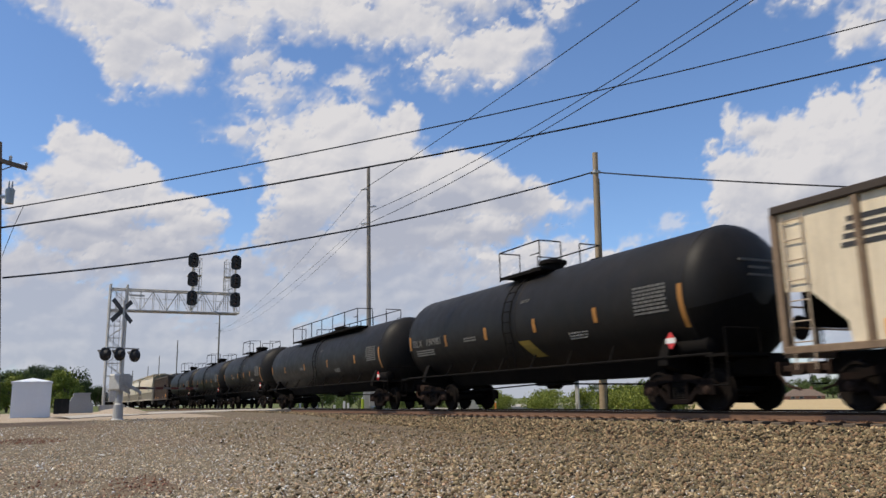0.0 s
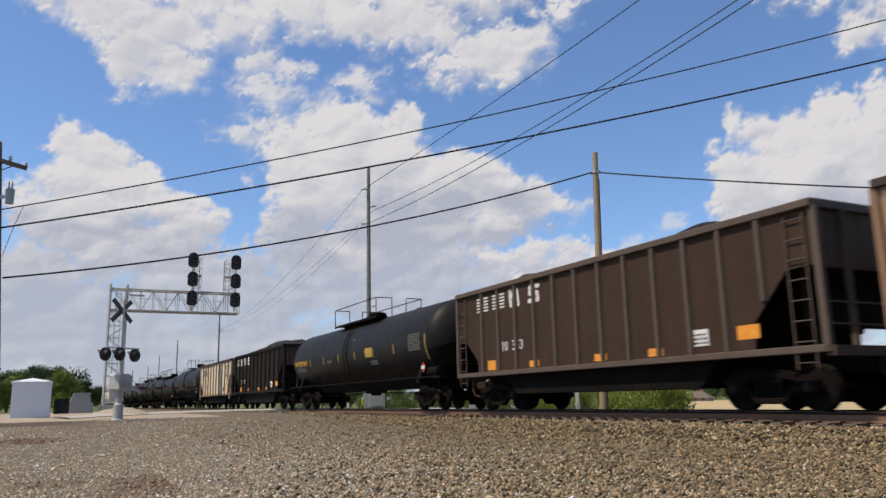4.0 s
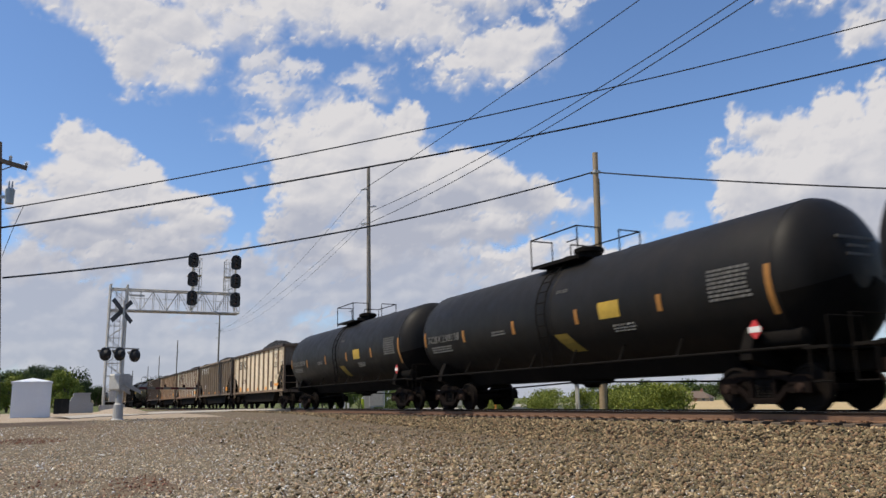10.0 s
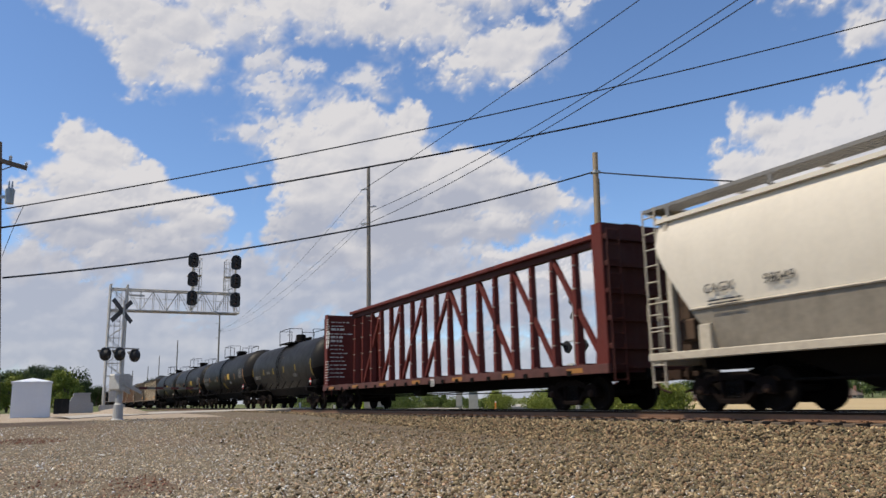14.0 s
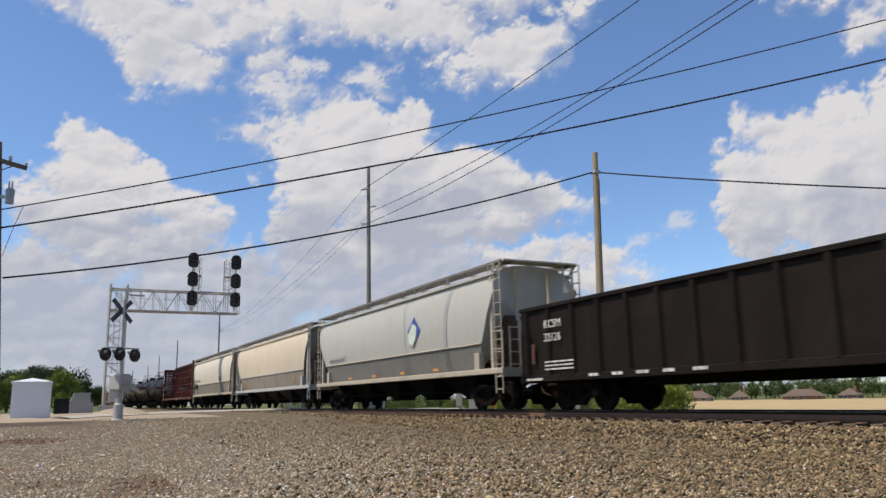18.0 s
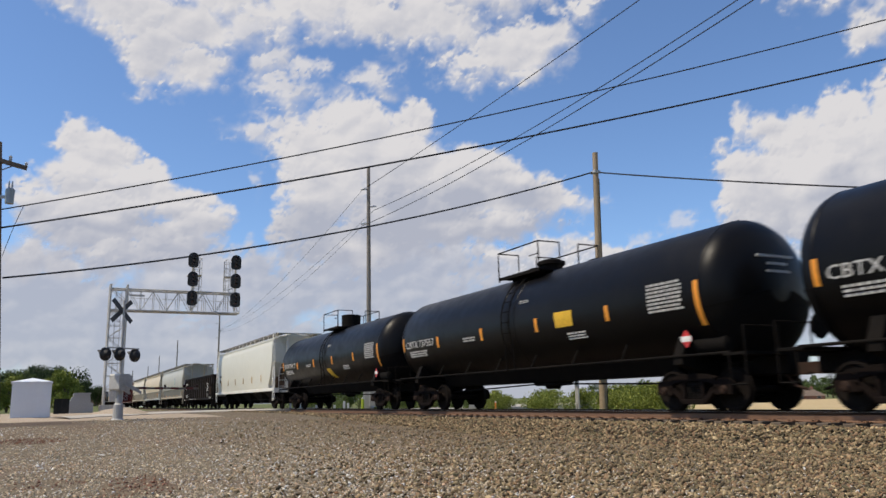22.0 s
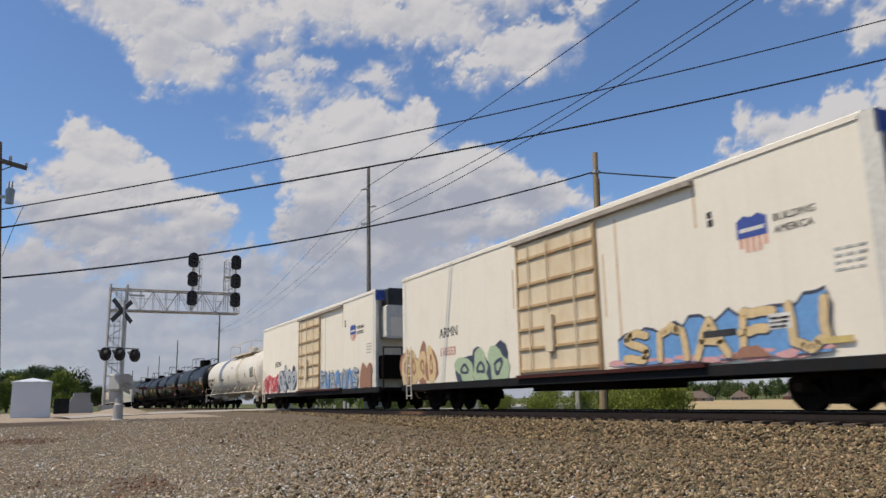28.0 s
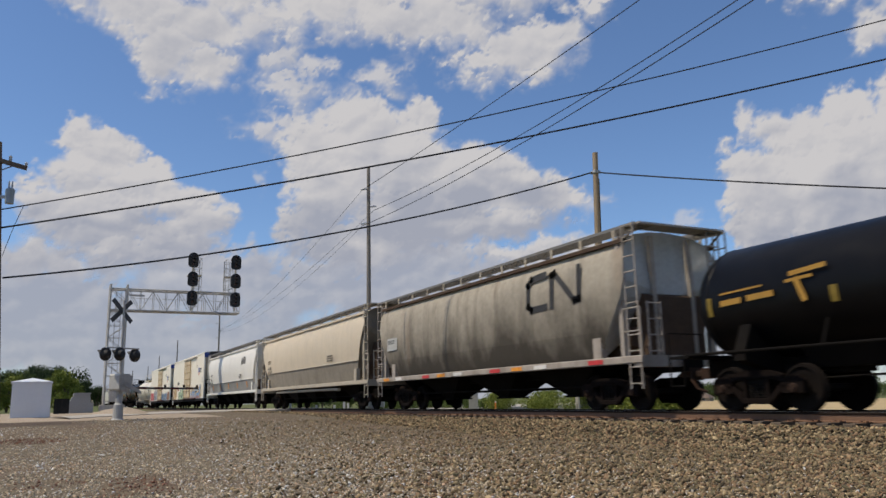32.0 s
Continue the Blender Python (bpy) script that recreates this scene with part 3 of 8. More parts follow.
    if "stripes" in style:
        y0 = h - style["stripes"]
        if mark == WHITE:
            # the emblem is broken up over four bays between the ribs
            bay = (2 * h - 2.97) / (style["ribs"] - 1)
            for q in (0, 1):
                for k in range(5):
                    decal(car, mark, y0 - bay * q - 0.72, y0 - bay * q, zt - 0.62 + 0.10 * k, zt - 0.57 + 0.10 * k, xs, "stripe")
            for q, pts in ((2, [(0, 0), (0.06, 0.45), (-0.42, 0.0), (-0.36, 0.45)]), (3, [(-0.5, 0.42), (-0.06, 0.42), (-0.04, 0.24), (-0.44, 0.22), (-0.48, 0.02), (0.0, 0.02)])):
                sign_stroke(car, mark, [(y0 - bay * q - 0.1 + a, zt - 0.62 + b) for a, b in pts], 0.13, xs)
        else:
            for k in range(4):
                decal(car, mark, y0 - 1.5 + 0.06 * k, y0 - 0.05 * k, zt - 0.90 + 0.15 * k, zt - 0.81 + 0.15 * k, xs, "stripe")
            for k, pts in enumerate(([(0, 0), (0.12, 0.54), (-0.45, 0.0), (-0.33, 0.54)], [(-1.2, 0.5), (-0.72, 0.5), (-0.70, 0.28), (-1.15, 0.26), (-1.2, 0.02), (-0.62, 0.02)])):
                sign_stroke(car, mark, [(y0 - 1.65 + a, zt - 0.88 + b) for a, b in pts], 0.16, xs)
        letters(style["num"], 0.30, mark, car, on_side(xs - 0.004, y0 - 1.45, zt - 1.95), "stencilled car number")
    if style.get("topgon"):
        letters("TOP", 0.36, mark, car, on_side(xs - 0.004, -h + 2.35, zt - 0.68), "stencilled capital letters")
        letters("GON", 0.36, mark, car, on_side(xs - 0.004, -h + 2.35, zt - 1.20), "stencilled capital letters")
        bars(car, TRIM_G, -h + 2.15, zt - 1.9, 0.6, 0.3, 4, xs, "stencil", 0.4, seed)
    decal(car, mark if style.get("box_dark") else WHITE, -h + 2.78, -h + 3.3, zb + 0.25, zb + 0.6, xs, "data_panel")
    if not style.get("box_dark"):
        bars(car, DARKS, -h + 3.26, zb + 0.29, 0.44, 0.27, 3, xs - 0.005, "stencil", 0.5, seed + 5)
    return car


CHORD = paint("coal_dusted_chord", (0.05, 0.037, 0.029), rough=0.85, grime=0.5, grime_col=(0.04, 0.03, 0.025), streak=0.2)
ENDBEIGE = paint("rust_streaked_beige_end", (0.27, 0.215, 0.16), rough=0.8, grime=0.7, grime_col=(0.10, 0.058, 0.036), streak=0.8, rust=0.6, rust_col=(0.085, 0.045, 0.03))
LADBEIGE = paint("chipped_beige_rungs", (0.46, 0.36, 0.255), rough=0.75, grime=0.6, grime_col=(0.20, 0.11, 0.06), streak=0.3, rust=0.4, rust_col=(0.16, 0.08, 0.045))
ENDRUST = paint("sooty_rust_end", (0.10, 0.068, 0.045), rough=0.8, grime=0.6, grime_col=(0.03, 0.022, 0.017), streak=0.5)


def hopper_style(**kw):
    d = dict(ribs=10, tub=0.5, end=ENDRUST, ribtrim=True)
    d.update(kw)
    return d


BEIGE = paint("beige_car_paint", (0.66, 0.56, 0.405), rough=0.65, grime=0.35, grime_col=(0.30, 0.24, 0.17), streak=0.45, rust=0.0, mottle=0.92)
BEIGE_R = paint("rust_stained_beige", (0.52, 0.48, 0.40), rough=0.7, mottle=0.9, grime=0.6, grime_col=(0.27, 0.16, 0.085), streak=0.75, rust=0.5, rust_col=(0.22, 0.10, 0.05))
RUSTY = paint("rusty_tan_paint", (0.42, 0.30, 0.19), rough=0.75, grime=0.55, grime_col=(0.22, 0.11, 0.055), streak=0.7, rust=0.6, rust_col=(0.16, 0.075, 0.04))
TRIM_B = paint("grimy_beige_trim", (0.216, 0.148, 0.094), rough=0.75, grime=0.6, grime_col=(0.088, 0.055, 0.034), streak=0.3)
TRIM_R = paint("rusty_trim", (0.24, 0.14, 0.085), rough=0.8, grime=0.5, grime_col=(0.11, 0.06, 0.035), streak=0.3)
COALBLK = paint("coal_car_black", (0.014, 0.0105, 0.009), spec=0.1, rough=0.7, grime=0.4, grime_col=(0.03, 0.023, 0.018), streak=0.3)
COALBRN = paint("coal_car_brown", (0.055, 0.032, 0.021), spec=0.15, rough=0.7, grime=0.4, grime_col=(0.028, 0.019, 0.014), streak=0.4)
TRIM_BR = paint("coal_car_brown_trim", (0.10, 0.068, 0.05), rough=0.7, grime=0.4, grime_col=(0.06, 0.045, 0.035), streak=0.4)
GREYC = paint("dusty_grey_paint", (0.163, 0.119, 0.078), rough=0.7, grime=0.5, grime_col=(0.106, 0.076, 0.052), streak=0.5)
TRIM_G = paint("dusty_grey_trim", (0.185, 0.139, 0.098), rough=0.7, grime=0.5, grime_col=(0.097, 0.071, 0.048), streak=0.4)


def tank_car(label, front, rear, gap_f, gap_r, body=BLACK, r=1.50, zc=2.68, marks=None, seed=1, num="", reflect=4,
             panel=True, yellow=True, flag=False, rail_len=2.3, house="dome", long_walk=False, plat=0.0, lad=0.0, trim=None, gold=False, skirt=False, detail=True):
    """Cylindrical tank on stub sills, with top platform, manway, ladders and end platforms."""
    car, h = car_empty("tank_car", label, "tank car", front, rear)
    trim = trim or UNDER
    marks = marks or (STENCIL if body == BLACK else DULLW)
    r, zc = r + 0.06, zc - 0.065
    head = 0.78
    prof = []
    for k in range(8):
        t = math.pi / 2 * k / 7
        prof.append((-h + head - head * math.cos(t), max(0.02, r * math.sin(t))))
    ym = [-h + head + (2 * h - 2 * head) * k / 6 for k in range(1, 6)]
    prof += [(y, r) for y in ym]
    for k in range(8):
        t = math.pi / 2 * (7 - k) / 7
        prof.append((h - head + head * math.cos(t), max(0.02, r * math.sin(t))))
    shell = part("tank_shell", Shape().turned(prof, "y", 48, (0, 0, zc)), body, car, smooth=True)
    for y in (-h + head, h - head, 0.35, -0.35):
        part("weld_band", Shape().turned([(y - 0.03, r + 0.001), (y - 0.02, r + 0.007), (y + 0.02, r + 0.007), (y + 0.03, r + 0.001)], "y", 48, (0, 0, zc)), body, car, smooth=True)
    top = zc + r
    # stub sills, bolsters, end platforms
    for sy in (-1, 1):
        part("stub_sill", Shape().box(-0.32, 0.32, min(sy * (h - 3.4), sy * (h + 0.25)), max(sy * (h - 3.4), sy * (h + 0.25)), 0.74, 1.14, 0.03), trim, car)
        part("bolster", Shape().prism([(-1.45, 1.02), (-0.35, 0.72), (0.35, 0.72), (1.45, 1.02), (1.45, 1.2), (1.2, 1.75), (0.7, 1.25), (-0.7, 1.25), (-1.2, 1.75), (-1.45, 1.2)], sy * (h - 1.7) - 0.14, sy * (h - 1.7) + 0.14), trim, car)
        part("end_platform", Shape().box(-1.5, 1.5, sy * (h - 0.05) - 0.3, sy * (h - 0.05) + 0.3, 1.14, 1.2), trim, car)
        for sx in (-1, 1):
            s = Shape()
            s.pipe([(sx * 1.5, sy * (h + 0.22), 1.18), (sx * 1.5, sy * (h + 0.22), 1.72), (sx * 0.5, sy * (h + 0.22), 1.72), (sx * 0.5, sy * (h + 0.22), 1.18)], 0.016)
            s.pipe([(sx * 1.5, sy * (h + 0.22), 1.18), (sx * 1.5, sy * (h + 0.22), 0.55), (sx * 1.5, sy * (h - 0.2), 0.55), (sx * 1.5, sy * (h - 0.2), 1.18)], 0.02)
            part("end_handrail", s, trim, car)
        truck(car, sy * (h - 1.7))
        if detail:
            # half-height head shield that follows the end's curve
            vs, fs = [], []
            for i in range(7):
                t = math.pi / 2 * (0.14 + 0.80 * i / 6)
                for j in range(17):
                    a = radians(195 + 150 * j / 16)
                    rr = 1.012 * r * math.sin(t)
                    z = min(rr * math.sin(a), -0.02) if i < 6 else rr * math.sin(a)
                    vs.append((rr * math.cos(a), sy * (h - head + 1.03 * head * math.cos(t)), zc + z))
            fs = [(i * 17 + j, i * 17 + j + 1, (i + 1) * 17 + j + 1, (i + 1) * 17 + j) for i in range(6) for j in range(16)]
            part("head_shield", Shape().add(vs, fs), UNDER if trim == UNDER else body, car, smooth=True)
    # long side pipes and running sill line
    for sx in (-1, 1):
        part("side_rail", Shape().pipe([(sx * 1.45, -h + 0.2, 1.2), (sx * 1.45, h - 0.2, 1.2)], 0.032, 8), trim, car)
    for y in [(-h + 3.6) + (2 * h - 7.2) * k / 5 for k in range(6)]:
        for sx in (-1, 1):
            part("rail_bracket", Shape().pipe([(sx * 1.45, y, 1.2), (sx * 1.15, y + 0.05, 1.7)], 0.03), trim, car)
    if trim == UNDER:
        part("belly_sill", Shape().prism([(-0.75, zc - r + 0.2), (-0.5, 0.84), (0.5, 0.84), (0.75, zc - r + 0.2)], -h + 2.6, h - 2.6), UNDER, car)
    part("brake_pipe", Shape().pipe([(0.55, -h + 0.8, 0.95), (0.55, h - 0.8, 0.95)], 0.03), trim, car)
    part("brake_rod", Shape().pipe([(-0.5, -h + 2.4, 0.62), (-0.42, 0, 0.78), (-0.5, h - 2.4, 0.62)], 0.025), trim, car)
    # bottom outlet
    part("bottom_outlet", Shape().turned([(0.62, 0.2), (0.75, 0.3), (0.95, 0.32), (zc - r + 0.05, 0.45)], "z", 14), trim, car)
    part("outlet_skid", Shape().slab([(-1.0, zc - r + 0.05), (-0.45, 0.72), (0.45, 0.72), (1.0, zc - r + 0.05)], -0.34, 0.34), trim, car)
    # top platform
    L = rail_len / 2
    pw = 0.85
    zt = top + 0.03
    for sx in (-1, 1):
        x0, x1 = sx * pw - 0.27, sx * pw + 0.27
        part("walkway", Shape().prism([(x0, zt - 0.16), (x0 + 0.03, zt - 0.16), (x0 + 0.03, zt - 0.12), (x1 - 0.03, zt - 0.12), (x1 - 0.03, zt - 0.16), (x1, zt - 0.16), (x1, zt - 0.06), (x1 - 0.03, zt - 0.06), (x1 - 0.03, zt - 0.08), (x0 + 0.03, zt - 0.08), (x0 + 0.03, zt - 0.06), (x0, zt - 0.06)], plat - L, plat + L), trim, car)
    zr = zt + 0.74
    xo = pw + 0.27
    ends = (plat - L, plat + L)
    n = 2 if not long_walk else 7
    post = Shape().rod((0, 0, zt - 0.2), (0, 0, zr), 0.022, 6).mesh("railing_post", trim)
    for sx in (-1, 1):
        rail = part("platform_railing", Shape().rod((sx * xo, plat - L, zr), (sx * xo, plat + L, zr), 0.022, 6), trim, car)
        for k in range(n):
            part("railing_post", post, None, rail, at=pose(sx * xo, plat - L + 2 * L * k / (n - 1), 0))
        part("grab_bar", Shape().rod((sx * xo, plat - L, zt + 0.36), (sx * xo, plat - L + 0.5, zt + 0.36), 0.018, 6), trim, rail)
    for y in ends:
        for sx in (-1, 1):
            part("end_railing", Shape().pipe([(sx * xo, y, zr), (sx * 0.35, y, zr), (sx * 0.35, y, zt - 0.05)], 0.021), trim, car)
    if house == "dome":
        part("manway", Shape().turned([(top - 0.12, 0.36), (top + 0.22, 0.36), (top + 0.24, 0.44), (top + 0.34, 0.44), (top + 0.40, 0.30)], "z", 20, (0, -0.2, 0)), trim, car)
        part("valve_cover", Shape().turned([(top - 0.1, 0.22), (top + 0.25, 0.22), (top + 0.30, 0.12)], "z", 14, (0, 0.75, 0)), trim, car)
    elif house == "drum":
        part("protective_housing", Shape().turned([(top - 0.12, 0.5), (top + 0.62, 0.5), (top + 0.66, 0.44)], "z", 24, (0, 0.0, 0)), trim, car)
        part("nozzle_flange", Shape().turned([(top - 0.14, 0.62), (top - 0.02, 0.62)], "z", 24, (0, 0.0, 0)), trim, car)
    else:
        part("manway", Shape().turned([(top - 0.12, 0.4), (top + 0.12, 0.4), (top + 0.14, 0.34), (top + 0.5, 0.30), (top + 0.54, 0.2)], "z", 20, (0, plat + 0.3, 0)), trim, car)
        for k in (-0.7, -1.3, 0.9, 1.4):
            part("valve", Shape().turned([(top - 0.08, 0.1), (top + 0.16, 0.1), (top + 0.18, 0.14), (top + 0.24, 0.14), (top + 0.27, 0.05)], "z", 10, (0.1, plat + k, 0)), trim, car)
    # ladder up the shell on both sides
    rung = Shape().rod((0, -0.22, 0), (0, 0.22, 0), 0.016, 6).mesh("rung", trim)
    for sx in (-1, 1):
        s = Shape()
        for k in (lad - 0.22, lad + 0.22):
            pts = [(sx * 1.5, k, 1.2)]
            for i in range(7):
                t = radians(-20 + i * 14)
                pts.append((sx * (r + 0.09) * math.cos(t), k, zc + (r + 0.09) * math.sin(t)))
            s.pipe(pts, 0.02)
        steps = part("ladder", s, trim, car)
        for i in range(8):
            t = radians(-22 + i * 11)
            part("rung", rung, None, steps, at=pose(sx * (r + 0.09) * math.cos(t), lad, zc + (r + 0.09) * math.sin(t)))
    # air reservoir and brake gear at the trailing end
    part("air_reservoir", Shape().turned([(-h + 0.5, 0.1), (-h + 0.55, 0.2), (-h + 1.45, 0.2), (-h + 1.5, 0.1)], "y", 14, (-1.05, 0, 1.42)), trim, car, smooth=True)
    part("hand_brake", Shape().turned([(-h - 0.28, 0.26), (-h - 0.25, 0.28), (-h - 0.22, 0.26)], "y", 18, (0.75, 0, 1.75)), trim, car)
    couplers(car, h + gap_f, -h - gap_r)

    # markings on the flank, seated on the curve
    def curved(mat, y0, y1, a0, a1, name="decal", label=""):
        s = Shape()
        m = 5
        vs = []
        for i in range(m + 1):
            t = radians(a0 + (a1 - a0) * i / m)
            for y in (y0, y1):
                for rr in (r + 0.001, r + 0.009):
                    vs.append((-rr * math.cos(t), y, zc + rr * math.sin(t)))
        fs = []
        for i in range(m):
            a = i * 4
            fs += [(a + 1, a + 3, a + 7, a + 5), (a, a + 1, a + 5, a + 4), (a + 2, a + 3, a + 7, a + 6)]
        fs += [(0, 1, 3, 2), (m * 4, m * 4 + 1, m * 4 + 3, m * 4 + 2)]
        return part(name, s.add(vs, fs), mat, car, label)

    rmat = (ORANGE if body == BLACK else DULLO) if not gold else FADEDY
    for k in range(reflect):
        y = h - 3.8 - (2 * h - 7.7) * k / (reflect - 1)
        curved(rmat, y - 0.075, y + 0.075, -15, -1, "reflector", "orange reflective strip")
    curved(rmat, -h + 0.80, -h + 0.94, -30, 6, "reflector", "orange reflective strip")
    curved(rmat, h - 0.9, h - 0.78, -14, 4, "reflector", "orange reflective strip")
    rnd = random.Random(seed)

    def curved_bars(mat, y, a, w, da, rows, name="stencil"):
        s = Shape()
        for i in range(rows):
            t = radians(a - da * (i + 0.5) / rows)
            yy = y
            while yy > y - w + 0.05:
                ln = min(rnd.uniform(0.05, 0.16), yy - (y - w))
                cx, cz = -(r + 0.004) * math.cos(t), zc + (r + 0.004) * math.sin(t)
                hz = radians(da / rows * 0.3) * r
                s.box(cx - 0.006, cx + 0.006, yy - ln, yy, cz - hz, cz + hz)
                yy -= ln + 0.045
        return tagged(part(name, s, mat, car), kind="stuff")

    if panel:
        curved_bars(marks, -h + 2.4, 10, 1.1, 25, 8)
    curved_bars(marks, 2.9, -8, 0.8, 6, 2)
    curved_bars(marks, -2.9, -20, 0.8, 8, 3)
    curved_bars(marks, -0.6, 22, 0.5, 4, 2)
    if detail:
        curved_bars(marks, h - 1.3, -15, 1.5, 9, 3)
        for i, wdt in enumerate((1.1, 0.6, 0.7)):
            zz = 0.62 - 0.17 * i
            yy = -h + head - head * math.sqrt(max(0.0, 1 - (zz / r) ** 2 - (0.3 / r) ** 2))
            part("stencil", Shape().box(-wdt / 2, wdt / 2, yy - 0.016, yy + 0.02, zc + zz, zc + zz + 0.055), marks, car)
    if num:
        t = radians(-6)
        letters(num, 0.27, GOLD if gold else marks, car, on_side(-(r + 0.012) * math.cos(t), h - 1.05, zc + r * math.sin(t) - 0.14), "stencilled reporting mark and number", wide=1.14)
    if yellow:
        curved(YELLOW if body == BLACK else DULLY, -3.26, -2.46, -14, 1, "decal", "yellow label")
    if flag:
        a = radians(-22), radians(-43)
        vs = []
        for k in range(5):
            t = a[0] + (a[1] - a[0]) * k / 4
            for y in (-0.35 - 0.12 * k, -0.95 - 0.12 * k):
                vs.append((-(r + 0.008) * math.cos(t), y, zc + (r + 0.008) * math.sin(t)))
        part("decal", Shape().add(vs, [(2 * k, 2 * k + 1, 2 * k + 3, 2 * k + 2) for k in range(4)]), YELLOW if body == BLACK else FADEDY, car, "yellow slanted flash")
    # hazard placards
    for y in (-h + 1.45, ):
        pl = Shape()
        zz = zc - 1.05
        xx = -(math.sqrt(r * r - 0.80 ** 2) + 0.05)
        pl.slab([(y - 0.17, zz), (y - 0.02, zz - 0.19), (y + 0.02, zz - 0.19), (y + 0.17, zz), (y + 0.02, zz + 0.19), (y - 0.02, zz + 0.19)], xx + 0.02, xx + 0.03)
        o = part("placard", pl, REDP, car, "red and white hazard placard")
        part("placard_band", Shape().box(xx + 0.012, xx + 0.02, y - 0.15, y + 0.15, zz - 0.06, zz + 0.06), WHITE, o)
    return car


def covered_hopper(label, front, rear, gap_f, gap_r, body, low, sill, style, marks=DARKS, seed=1, num=("", "")):
    """Curved-side grain hopper with sloped ends, roof hatches, running boards and bottom gates."""
    car, h = car_empty("covered_hopper", label, "covered hopper", front, rear)
    zs, ze = 1.28, style.get("eave", 4.31)
    crease = style.get("crease", 2.25)
    run_top, run_low = style.get("inset", (0.48, 1.95))
    # half section of the shell from sill up to roof ridge
    side = ((0.0, 1.50), (0.14, 1.545), (0.28, 1.578), (0.42, 1.597), (0.56, 1.597), (0.70, 1.572), (0.82, 1.525), (0.92, 1.46), (1.0, 1.39))
    if style.get("straight"):
        side = ((0.0, 1.57), (0.4, 1.59), (0.8, 1.58), (0.93, 1.53), (1.0, 1.42))
    if style.get("round"):
        side = ((0.0, 1.545), (0.15, 1.575), (0.35, 1.595), (0.55, 1.595), (0.72, 1.575), (0.84, 1.53), (0.93, 1.46), (1.0, 1.38))
    low_sec = [(1.34, zs), (1.47, zs + 0.3)] if style.get("round") else [(1.52, zs), (1.55, zs + 0.3)] if style.get("straight") else [(1.33, zs), (1.42, zs + 0.45)]
    sec = low_sec + [(x, crease + (ze - crease) * u) for u, x in side] + [(1.0, ze + 0.20), (0.5, ze + 0.30), (0.0, ze + 0.33)]
    ie = len(sec) - 4

    def half(z):
        if z >= ze - 0.55:
            return h - run_top - 0.3 * (z - ze + 0.55) ** 2
        knee = style.get("knee", ze - 0.55)
        t = max(0.0, knee - z) / (knee - zs)
        return h - run_top - (run_low - run_top) * (t ** 1.1)

    full = [(-x, z) for x, z in sec] + [(x, z) for x, z in sec[-2::-1]]
    n = len(full)

    def loft(pts):
        vs = [(x, half(z), z) for x, z in pts] + [(x, -half(z), z) for x, z in pts]
        m = len(pts)
        return Shape().add(vs, [(i, i + 1, m + i + 1, m + i) for i in range(m - 1)])

    ic = 2
    part("side_shell", loft(full[ic:ie + 1]), body, car, smooth=True)
    part("side_shell", loft(full[n - ie - 1:n - ic]), body, car, smooth=True)
    part("roof", loft(full[ie:n - ie]), style.get("roof", body), car, smooth=True)
    # below the crease, tan, grey and white cars have shade in their low colour
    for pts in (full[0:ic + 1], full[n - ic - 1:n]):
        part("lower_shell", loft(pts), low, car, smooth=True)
    for sx in (-1, 1):
        if not style.get("straight"):
            # ridge in the paler sill colour, which paints in the crease's highlight
            part("crease_highlight", Shape().pipe([(sx * 1.515, half(crease) - 0.02, crease), (sx * 1.515, -half(crease) + 0.02, crease)], 0.03, 6), sill, car)
        part("eave_rail", Shape().prism([(sx * 1.39, ze - 0.06), (sx * 1.53, ze - 0.06), (sx * 1.53, ze + 0.03), (sx * 1.39, ze + 0.05)], -h + run_top, h - run_top), style.get("eavem", body), car)
    # end slope sheets
    for sy in (-1, 1):
        m = len(full)
        vs = [(x * 0.995, sy * (half(z) - 0.01), z) for x, z in full]
        vs.append((0, sy * (half(2.8) - 0.01), 2.8))
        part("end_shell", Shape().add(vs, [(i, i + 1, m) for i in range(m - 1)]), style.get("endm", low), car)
        part("hopper_slope", Shape().add([(-1.2, sy * half(zs), zs), (1.2, sy * half(zs), zs), (0.9, sy * (half(zs) - 1.0), 0.6), (-0.9, sy * (half(zs) - 1.0), 0.6)], [(0, 1, 2, 3)]), UNDER, car)
    # side sill, running the whole length, and end frames
    for sx in (-1, 1):
        part("side_sill", Shape().box(sx * 1.50 - 0.07, sx * 1.50 + 0.07, -h + 0.05, h - 0.05, zs - 0.16, zs + 0.02, 0.02), sill, car)
    for sy in (-1, 1):
        e = sy * (h - 0.08)
        part("end_sill", Shape().box(-1.52, 1.52, min(e, e - sy * 0.3), max(e, e - sy * 0.3), zs - 0.25, zs + 0.02), sill, car)
        for sx in (-1, 1):
            y0, y1 = sy * (h - 0.72), sy * (h - 0.86)
            part("corner_post", Shape().box(sx * 1.42 - 0.07, sx * 1.42 + 0.07, min(y0, y1), max(y0, y1), zs, ze + 0.1), sill, car)
            part("end_post", Shape().box(sx * 0.62 - 0.06, sx * 0.62 + 0.06, sy * (h - 0.55) - 0.06, sy * (h - 0.55) + 0.06, zs, ze + 0.15), sill, car)
            g = style.get("gusset", 0)
            if g:
                part("gusset_plate", Shape().slab([(sy * (h - 0.74), zs), (sy * (h - 0.74), zs + g), (sy * (h - 0.95), zs + g), (sy * (h - 2.5), zs + 0.12), (sy * (h - 2.5), zs)], sx * 1.43 - 0.012, sx * 1.43 + 0.012), low, car)
            ladder(car, sill, sx * 1.53, sy * (h - 0.32), zs - 0.75, ze + 0.36, 0.4)
